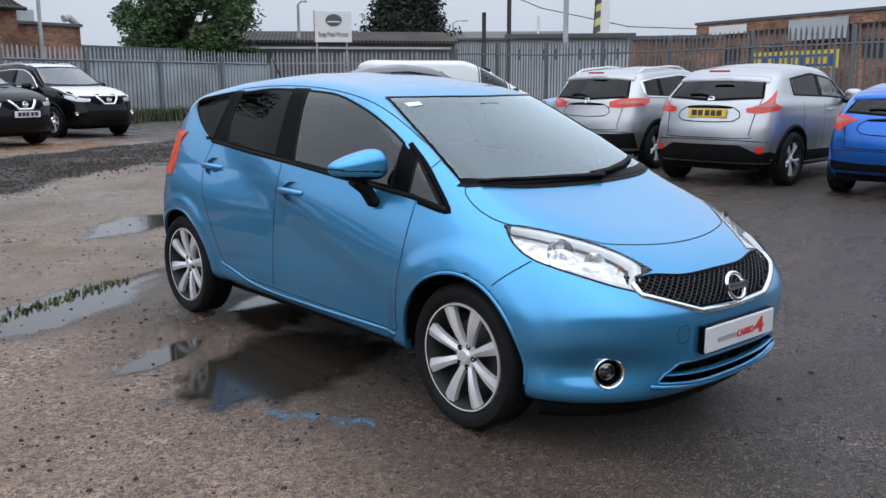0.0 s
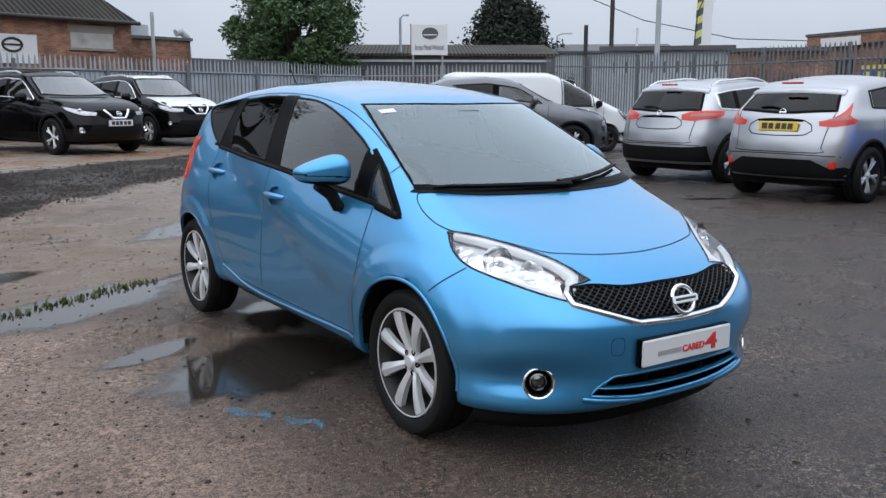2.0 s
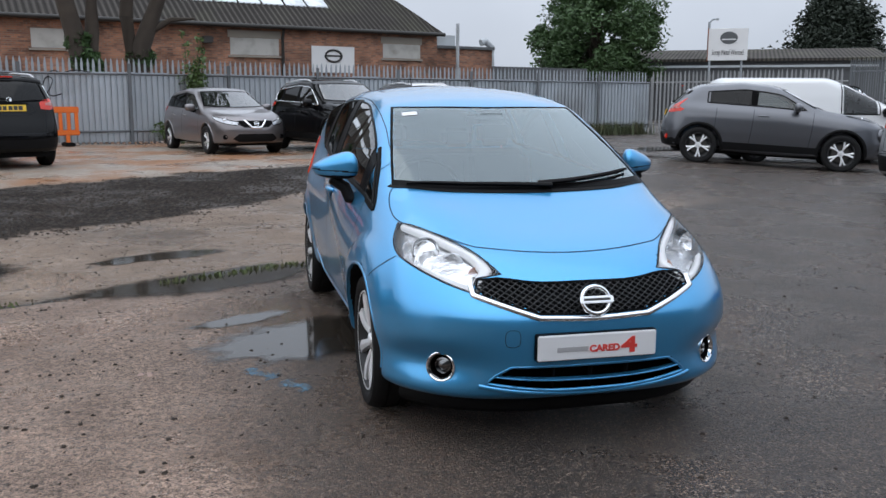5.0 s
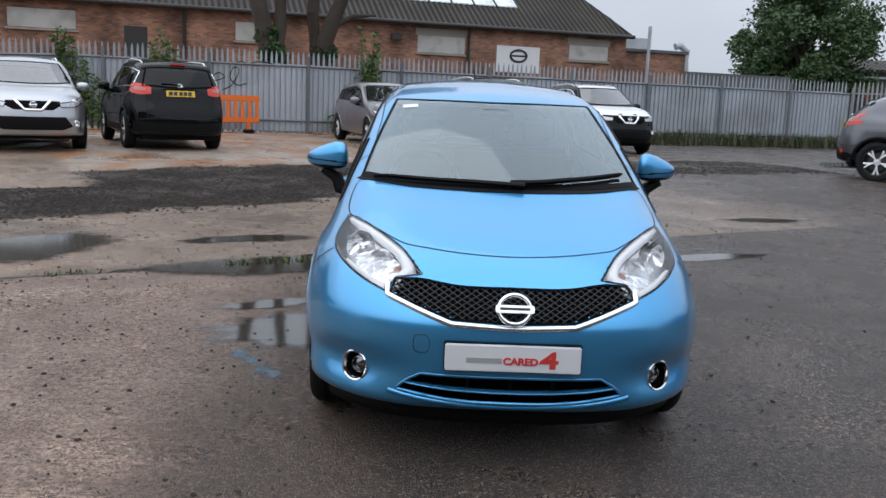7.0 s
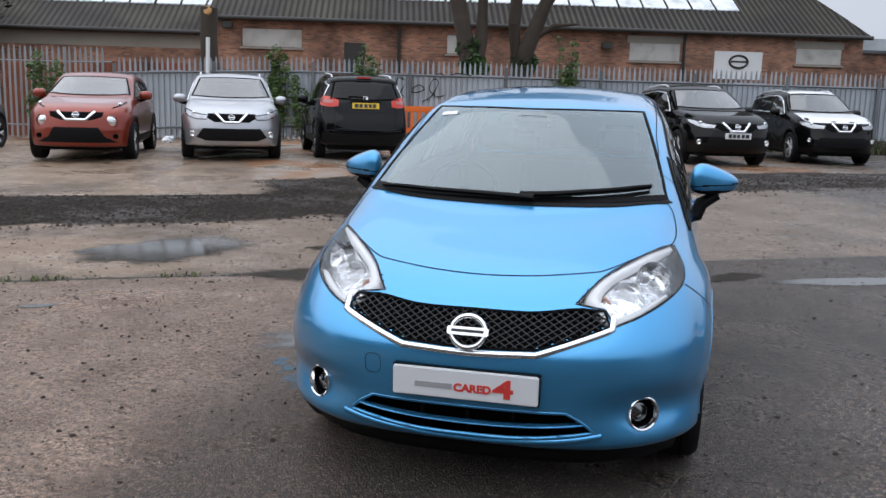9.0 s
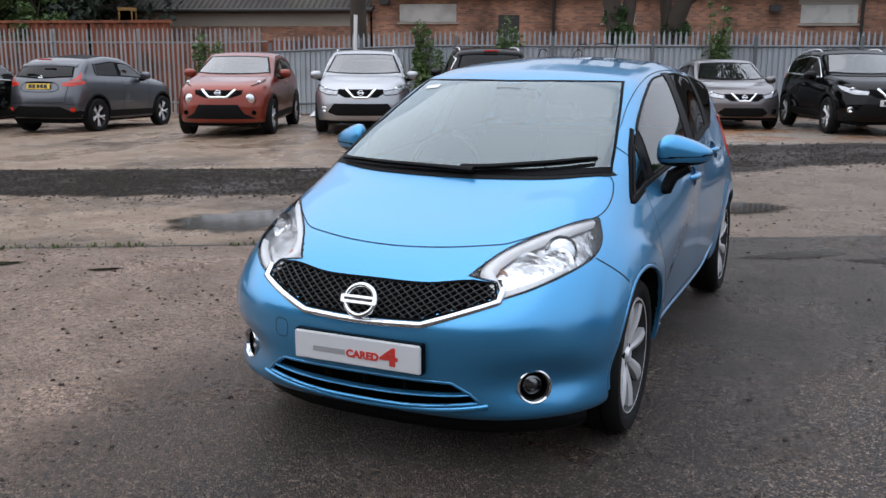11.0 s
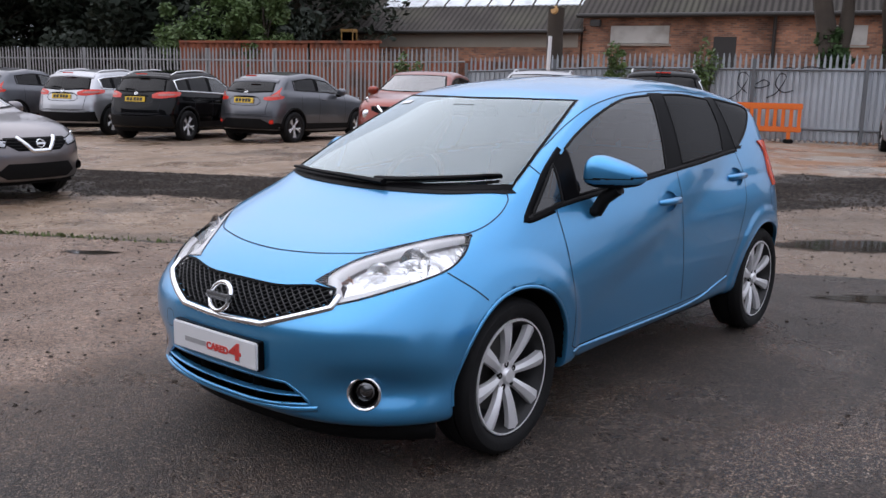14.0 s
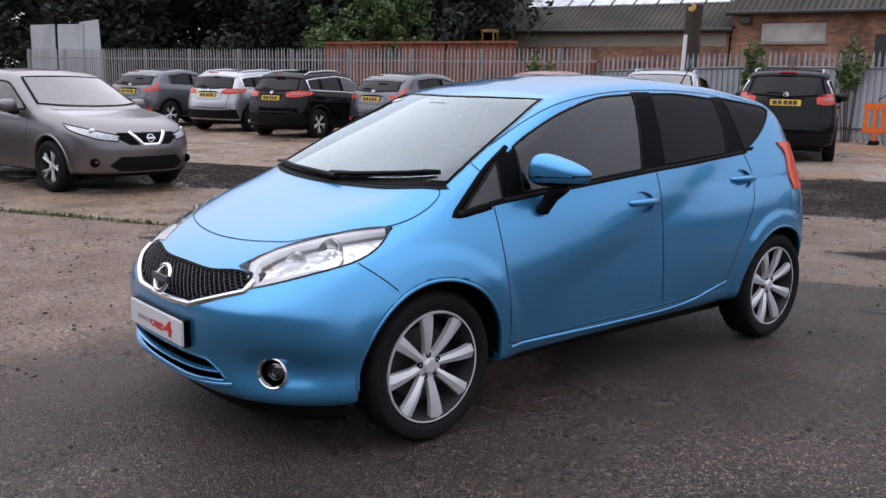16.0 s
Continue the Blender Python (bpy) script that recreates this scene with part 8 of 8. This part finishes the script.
for k, (x, lean) in enumerate(((-2.6, 0), (-0.6, 1), (1.3, -4))):
    part("sheet", box((x, -0.02 + 0.05 * k, 0.0), (x + 1.9 - 0.5 * (k == 2), 0.02 + 0.05 * k, 3.75), 0, 2, pose(0, 0, 0, 0, lean, 0)), PALE_GREY, sheets)

# a cut trunk with a white pole, and two leaning trees before the workshop
stump = thing("cut_trunk", "tall cut tree trunk with a pale sawn top", "tree trunk", pose(*on_fence(-12.5, -1.0)))
part("trunk", tube([(0, 0, -0.2), (0.03, 0, 1.5), (-0.03, 0, 3.0), (0.0, 0, 3.86)], [0.30, 0.26, 0.24, 0.25], 14), BARK, stump)
sawn = part("sawn_face", lathe([(-0.256, 0.001), (-0.252, 0.10), (-0.20, 0.135)], 20, "y"), material("sawn_wood", (0.45, 0.26, 0.10), 0.8, var=0.2, scale=12), stump)
sawn.matrix_basis = pose(0.05, 0, 3.72, -12)
pole = part("white_pole", tube([(0, 0, 0), (0.02, 0, 1.5), (0.06, 0, 2.95)], 0.055, 10), SIGN_WHITE)
pole.matrix_world = pose(*on_fence(-12.35, 0.25))
tagged(pole, "thin white pole standing against the fence", "pole")


def bare_tree(name, at, lines, label, leaves_at, seed):
    t = thing(name, label, "tree", pose(*at))
    part("trunk", join(*[tube(p, r, 12) for p, r in lines]), BARK, t)
    rng = random.Random(seed)
    v, f = leaves(rng, [c for c, _ in leaves_at], [r for _, r in leaves_at], 5000, 0.16)
    part("crown", mesh_of("crown", v, f, LEAF, smooth=False), None, t)


bare_tree("leaning_tree", on_fence(-4.6, -1.6), [([(0, 0, -0.2), (-0.1, 0, 1.5), (-0.35, 0, 3.0), (-0.8, 0, 5.0), (-1.2, 0.2, 8.0)], [0.36, 0.30, 0.27, 0.24, 0.12]), ([(-0.1, 0, 2.0), (0.05, 0.2, 3.3), (0.1, 0.2, 5.5), (0.4, 0, 8.5)], [0.24, 0.2, 0.17, 0.1])], "ivy-clad twin trunk rising before the workshop", [((-1.2, 0, 10.0), 2.4), ((0.5, 0, 10.5), 2.4), ((-0.3, 0.1, 3.0), 0.32), ((-0.1, 0, 2.4), 0.4)], 61)
bare_tree("forked_tree", on_fence(-3.3, -2.2), [([(0, 0, -0.2), (0.05, 0, 1.8), (0.25, 0, 3.0), (0.8, 0, 4.4), (1.9, 0, 6.2)], [0.34, 0.30, 0.27, 0.2, 0.1]), ([(0.05, 0, 2.2), (-0.15, 0, 3.8), (0.0, 0, 6.0), (-0.2, 0, 8.5)], [0.25, 0.2, 0.16, 0.08]), ([(0.35, 0, 3.3), (1.1, 0, 3.75), (1.8, 0, 3.8)], [0.12, 0.08, 0.03])], "dark forked tree rising before the workshop", [((1.9, 0, 9.5), 2.2), ((-0.2, 0, 10.5), 2.2), ((0.2, 0.1, 2.6), 0.35)], 62)


def fence_bush(u, d, low, high, spread, seed, count=900):
    rng = random.Random(seed)
    x, y, _ = on_fence(u, d)
    t = thing("climbing_shrub", "light green shrub sprouting through the fence", "shrub", pose(x, y, 0.1), "shrubs at the fence")
    stems, cs, rs = [], [], []
    for k in range(6):
        dx = rng.uniform(-spread, spread)
        top = rng.uniform(low + (high - low) * 0.4, high)
        pts = [(dx * 0.3, 0, 0), (dx * 0.7, -0.05, top * 0.5), (dx, rng.uniform(-0.15, 0.05), top)]
        stems.append(tube(pts, [0.02, 0.014, 0.004], 5))
        for q in np.linspace(0.25, 1.0, 6):
            z = low + (top - low) * q
            cs.append((dx * (0.4 + 0.6 * q) + rng.uniform(-0.1, 0.1), -0.08, z))
            rs.append(rng.uniform(0.14, 0.32) * (1.15 - 0.5 * q))
    part("stem", join(*stems), BARK, t)
    v, f = leaves(rng, cs, rs, count, 0.062)
    part("foliage", mesh_of("foliage", v, f, LEAF_LIGHT, smooth=False), None, t)


fence_bush(-10.3, 0.25, 0.2, 3.25, 0.45, 71, 1700)
fence_bush(-9.6, 0.35, 0.1, 1.9, 0.4, 72, 900)
fence_bush(-7.9, 0.15, 1.3, 2.85, 0.35, 73, 700)
fence_bush(-2.2, 0.2, 1.2, 3.2, 0.4, 74, 800)
fence_bush(-2.9, 0.2, 0.2, 0.9, 0.5, 75, 400)
fence_bush(-16.6, 0.5, 0.2, 2.3, 0.6, 76, 1500)
fence_bush(-15.5, 0.4, 0.1, 1.2, 0.5, 77, 500)
fence_bush(-11.6, 0.3, 0.1, 1.0, 0.5, 78, 400)

def litter(x, y, seed):
    """A crumpled white plastic bag."""
    rng = random.Random(seed)
    bag = bmesh.new()
    bmesh.ops.create_icosphere(bag, subdivisions=3, radius=0.16)
    for v in bag.verts:
        k = 0.7 + 0.5 * rng.random()
        v.co = (v.co.x * k * 1.5, v.co.y * k, max(-0.05, v.co.z * k * 0.75))
    ob = part("plastic_bag", bag, BAG)
    ob.matrix_world = pose(x, y, float(rise(x, y)) + 0.05, 0, 0, rng.uniform(0, 180))
    tagged(ob, "crumpled white plastic bag lying by the fence", "litter", "litter by the fence")


BAG = material("white_plastic_film", (0.62, 0.63, 0.64), 0.5, var=0.2, scale=9)
for k, (x, y) in enumerate(((-11.8, 16.2), (-12.5, 16.1), (-11.3, 16.5))):
    litter(x, y, 300 + k)

# sprayed scrawl on the closed fence
scrawl = thing("fence_scrawl", "black sprayed scrawl on the sheet fence", "graffiti", pose(*on_fence(-6.7, 0.03, 0.2), 0, 0, FENCE_TURN))
SPRAY = material("black_spray", (0.02, 0.02, 0.022), 0.7)
for pts in ([(-0.55, 1.1), (-0.3, 1.3), (-0.1, 1.7), (-0.3, 1.8), (-0.35, 1.5), (-0.1, 1.25)], [(0.0, 1.45), (0.2, 1.4), (0.45, 1.5), (0.3, 1.62), (0.1, 1.5)], [(0.4, 1.15), (0.65, 1.3), (0.85, 1.7), (0.7, 1.78), (0.6, 1.5), (0.8, 1.3), (1.05, 1.35)], [(0.75, 1.9), (0.9, 1.95), (1.1, 1.9), (1.4, 1.97), (1.8, 1.92)]):
    q = rounded([(a, 0, b) for a, b in pts], False, 0.05)
    part("stroke", tube([(x, 0.012 * math.sin(40 * x), z) for x, _, z in q], 0.016, 5), SPRAY, scrawl)


# white film on the large suv, number plates, papers
def film_on(car, g):
    body = parked_body(g)
    yf = -g["wb"] / 2 - g["fo"]
    w = g["W"] / 2
    bon = rounded([(0, yf + 0.13, 1), (w * 0.55, yf + 0.22, 1), (w * 0.82, yf + 0.5, 1.05), (w * 0.80, g["cowl"] - 0.05, 1.15), (0, g["cowl"] - 0.10, 1.15), (-w * 0.80, g["cowl"] - 0.05, 1.15), (-w * 0.82, yf + 0.5, 1.05), (-w * 0.55, yf + 0.22, 1)], True, 0.08, (3, 5))
    part("bonnet_film", patch("bonnet_film", body, bon, (0, -0.2, 1), WHITE, 0.004, 0.08, 0.004), None, car, "white protective film on the bonnet")
    roof = rounded([(0, g["st"] + 0.02, g["H"]), (w * 0.6, g["st"] + 0.12, g["H"]), (w * 0.62, g["re"] - 0.3, g["H"]), (0, g["re"] - 0.15, g["H"]), (-w * 0.62, g["re"] - 0.3, g["H"]), (-w * 0.6, g["st"] + 0.12, g["H"])], True, 0.1, (1, 2, 4, 5))
    part("roof_film", patch("roof_film", body, roof, (0, 0, 1), WHITE, 0.004, 0.12, 0.004), None, car, "white protective film on the roof")


def plate_on(car, g, where):
    body = parked_body(g)
    sg = -1 if where == F else 1
    z = g["front_plate_z"] if where == F else g["rear_plate_z"]
    at = body.drop(np.array([(0, sg * 1.9, z)]), (0, sg, 0), 0.014, 0.9)[0]
    m = Matrix.Translation(at) @ pose(0, 0, 0, 0 if where == F else 10)
    pb = box((-0.26, -0.008, -0.056), (0.26, 0.008, 0.056), 0.004)
    bmesh.ops.transform(pb, matrix=m, verts=pb.verts)
    plate = part("number_plate", pb, PLATE_WHITE if where == F else PLATE_YELLOW, car)
    for a, b in ((-0.20, -0.13), (-0.115, -0.05), (-0.035, 0.03), (0.06, 0.125), (0.14, 0.215)):
        bar = box((a, 0.0085 * sg - 0.001, -0.036), (b, 0.0085 * sg + 0.001, 0.036))
        bmesh.ops.transform(bar, matrix=m, verts=bar.verts)
        part("plate_bar", bar, PLATE_INK, plate)


by_kind = {}
for c in CARS:
    by_kind.setdefault(c.name.split(".")[0], []).append(c)
cross, small, big, fam = by_kind["crossover_car"], by_kind["small_crossover"], by_kind["large_suv"], by_kind["family_hatchback"]
film_on(big[1], BIG_SUV)
plate_on(cross[2], CROSSOVER, R)
plate_on(cross[3], CROSSOVER, R)
plate_on(cross[4], CROSSOVER, F)
for c in (small[1], small[2], small[3], small[4]):
    plate_on(c, SMALL_SUV, R)
PAPER = material("white_paper", (0.75, 0.76, 0.78), 0.8)
for c, g in ((cross[0], CROSSOVER), (small[0], SMALL_SUV)):
    part("dashboard_paper", box((0.15, g["cowl"] + 0.30, g["hood1"] + 0.02), (0.45, g["cowl"] + 0.5, g["hood1"] + 0.03), 0, 2), PAPER, c, "white paper on the dashboard")

# ---- beyond the fences ----
def towards(x, y):
    """The turn that makes a -y face look at the yard from (x, y)."""
    return math.degrees(math.atan2(y + 4.5, x + 2.5)) - 90


sign = thing("scrap_sign", "white scrap metal sign with a dark oval, on two legs", "sign", pose(20.44, 30.73, 0, 0, 0, towards(20.44, 30.73)))
part("panel", box((-0.83, -0.04, 3.2), (0.83, 0.04, 4.58), 0.01, 1), SIGN_WHITE, sign)
part("edge", box((-0.87, -0.045, 3.18), (-0.835, 0.045, 4.60)), RUST, sign)
for x in (-0.75, 0.6):
    part("leg", tube([(x, 0.06, 0), (x, 0.06, 3.4)], 0.045, 8), GALV, sign)
ov = lathe([(-0.055, 0.001), (-0.055, 0.37)], 32, "y")
bmesh.ops.transform(ov, matrix=Matrix.Translation((0.03, 0, 4.17)) @ Matrix.Diagonal((1, 1, 0.72, 1)), verts=ov.verts)
part("oval", ov, DARK_GREY, sign)
part("oval_bar", box((-0.3, -0.065, 4.08), (0.3, -0.058, 4.13), 0, 2, pose(0.03, 0, 0)), SIGN_WHITE, sign)
words = bpy.data.curves.new("words", "FONT")
words.body, words.size, words.align_x, words.extrude = "Scrap Metal Wanted", 0.19, "CENTER", 0.003
words.space_character = 0.93
wob_ = new("words", words)
words.materials.append(PLATE_INK)
wob_.parent, wob_.matrix_basis = sign, pose(0.0, -0.05, 3.44, 90, 0, 0) @ Matrix.Diagonal((0.92, 1.75, 1, 1))


def lamp_post(name, x, y, h, arm, r=0.07):
    p = thing(name, "grey steel street lamp with a short arm", "street lamp", pose(x, y, 0, 0, 0, towards(x, y)))
    part("post", tube([(0, 0, 0), (0, 0, h * 0.6), (0, 0, h)], [r * 1.3, r, r * 0.8], 8), GALV, p)
    part("arm", tube([(0, 0, h - 0.05), (arm * 0.5, 0, h + 0.15), (arm, 0, h + 0.18)], r * 0.6, 6), GALV, p)
    part("lamp_head", box((min(arm, arm * 1.7), -0.12, h + 0.10), (max(arm, arm * 1.7), 0.12, h + 0.24), 0.04), PALE_GREY, p)


lamp_post("street_lamp", 29.8, 48.5, 6.5, 0.35, 0.1)
lamp_post("street_lamp", 60.0, 66.9, 7.4, 0.9, 0.1)
for x, y, h, r, mat, lab in ((45.0, 43.9, 11, 0.16, PIPE, "dark timber pole beyond the road"), (18.6, 15.2, 6.5, 0.08, PALE_GREY, "slim pale steel pole beyond the fence"), (30.0, 27.0, 4.6, 0.06, SIGN_WHITE, "short white pole by the road"), (43.5, 45.0, 6.4, 0.15, PIPE, "short dark post beyond the road")):
    o = part("pole", tube([(0, 0, 0), (0, 0, h)], r, 8), mat)
    o.matrix_world = pose(x, y, 0)
    tagged(o, lab, "pole")
cable = part("overhead_cable", tube([(38, 41, 8.2), (41, 37, 6.1), (45, 33, 4.9), (52, 27, 4.6)], 0.03, 5), PIPE)
tagged(cable, "thin sagging overhead cable", "cable")

flag = thing("feather_flag", "tall feather flag with yellow and dark stripes", "flag", pose(31.4, 24.7, 0, 0, 0, towards(31.4, 24.7)))
part("pole", tube([(0.0, 0, 0), (0.0, 0, 3.5), (0.12, 0, 5.2), (0.5, 0, 6.2)], 0.025, 6), PIPE, flag)
STRIPE = material("flag_yellow", (0.62, 0.60, 0.22), 0.7)
for k in range(9):
    z0, z1 = 3.0 + k * 0.33, 3.0 + (k + 1) * 0.33
    b0, b1 = 0.02 + 0.02 * max(0, z0 - 4) ** 2, 0.02 + 0.02 * max(0, z1 - 4) ** 2
    part("stripe", mesh_of("stripe", [(b0, 0.01, z0), (b0 + 0.32, 0.03, z0 + 0.16), (b1 + 0.32, 0.03, z1 + 0.16), (b1, 0.01, z1)], [(0, 1, 2, 3)], STRIPE if k % 2 else DARK_GREY, smooth=False), None, flag)
    part("cloth", mesh_of("cloth", [(b0 + 0.32, 0.03, z0 + 0.16), (b0 + 0.75, 0.0, z0 + 0.16), (b1 + 0.75, 0.0, z1 + 0.16), (b1 + 0.32, 0.03, z1 + 0.16)], [(0, 1, 2, 3)], SIGN_WHITE, smooth=False), None, flag)


def shed(name, label, a, b, height, depth, wall, roof, eave_z=0.0, pitch=0.0, category="building"):
    """A plain works building whose front runs from a to b."""
    length, turn = along((*a, 0), (*b, 0))
    s = thing(name, label, category, pose(a[0], a[1], 0, 0, 0, turn))
    part("wall", box((0, 0, -0.3), (length, depth, height)), wall, s)
    part("roof", mesh_of("roof", [(-0.2, -0.3, height), (length + 0.2, -0.3, height), (length + 0.2, depth / 2, height + pitch + 0.05), (-0.2, depth / 2, height + pitch + 0.05), (length + 0.2, depth + 0.2, height), (-0.2, depth + 0.2, height), (-0.2, -0.3, height - 0.18), (length + 0.2, -0.3, height - 0.18)], [(0, 1, 2, 3), (3, 2, 4, 5), (6, 7, 1, 0), (0, 3, 5), (1, 4, 2)], roof, smooth=False), None, s)
    return s, length


s1, _ = shed("dark_works", "long dark works building with a pale eaves line", (20.0, 53.5), (38.0, 42.0), 4.1, 14, DARK_GREY, ROOF, 0, 0.9)
part("eaves_line", box((0.5, -0.35, 3.55), (21, -0.28, 3.68)), PALE_GREY, s1)
s2, ln = shed("far_shed", "far pale shed with a low dark roof", (44.0, 54.5), (53.5, 45.4), 4.9, 20, PALE_GREY, DARK_GREY, 0, 1.0)
s3, ln = shed("grey_shed", "grey sheet-clad shed beyond the fence", (23.8, 22.8), (27.0, 19.1), 3.35, 6, PALE_GREY, DARK_GREY)
for k in range(9):
    part("cladding_slot", box((0.35 + 0.5 * k, -0.03, 2.3), (0.43 + 0.5 * k, -0.005, 2.75)), DARK_GREY, s3)
s4, ln = shed("brick_yard_wall", "low brick outbuilding beyond the fence", (34.5, 25.8), (37.4, 21.6), 3.7, 5, BRICK, DARK_GREY)
s5, ln = shed("brick_office", "flat-roofed brick office with a dark parapet", (47.0, 28.7), (40.0, 6.0), 4.4, 12, BRICK, DARK_GREY)
part("parapet", box((-0.3, -0.35, 4.3), (ln + 0.3, -0.02, 4.85)), BRICK, s5)
part("coping", box((-0.4, -0.42, 4.86), (ln + 0.4, 0.02, 5.02)), DARK_GREY, s5)
part("sign_panel", box((1.0, -0.45, 4.2), (4.2, -0.37, 4.7)), SIGN_WHITE, s5)
part("panel_window", box((7.5, -0.45, 3.6), (11.5, -0.37, 4.7)), PALE_GREY, s5)
part("chimney", box((13.0, 1.0, 4.6), (14.0, 2.0, 6.2)), BRICK, s5)
for k in range(6):
    part("wall_window", box((2.0 + 3.4 * k, -0.06, 2.6), (3.3 + 3.4 * k, -0.01, 3.5)), PIPE, s5)
HOARD_BLUE = material("hoarding_blue", (0.03, 0.09, 0.30), 0.6)
HOARD_YELLOW = material("hoarding_yellow", (0.65, 0.52, 0.08), 0.6)
length, turn = along((31.0, 16.7, 0), (26.2, 6.0, 0))
ad = thing("painted_hoarding", "yellow and blue painted hoarding beyond the fence", "hoarding", pose(31.0, 16.7, 0, 0, 0, turn))
part("board", box((1.0, 0, 1.9), (6.0, 0.1, 2.55)), HOARD_YELLOW, ad)
part("band", box((1.1, -0.02, 1.96), (5.9, -0.004, 2.4)), HOARD_BLUE, ad)
for k in range(6):
    part("bar", box((1.3 + 0.75 * k, -0.04, 2.05), (1.8 + 0.75 * k, -0.024, 2.3)), HOARD_YELLOW, ad)
for k in range(3):
    part("leg", box((1.1 + 2.3 * k, 0.0, 0), (1.22 + 2.3 * k, 0.1, 1.9)), OLD_STEEL, ad)
far_car = repaint(copy_thing(fam[0], pose(18.3, 13.3, 0, 0, 0, 205)), WARM_GREY, car_paint("pale_blue_paint", (0.22, 0.33, 0.48), 0.4))
far_car["label"] = "pale blue hatchback standing beyond the fence"
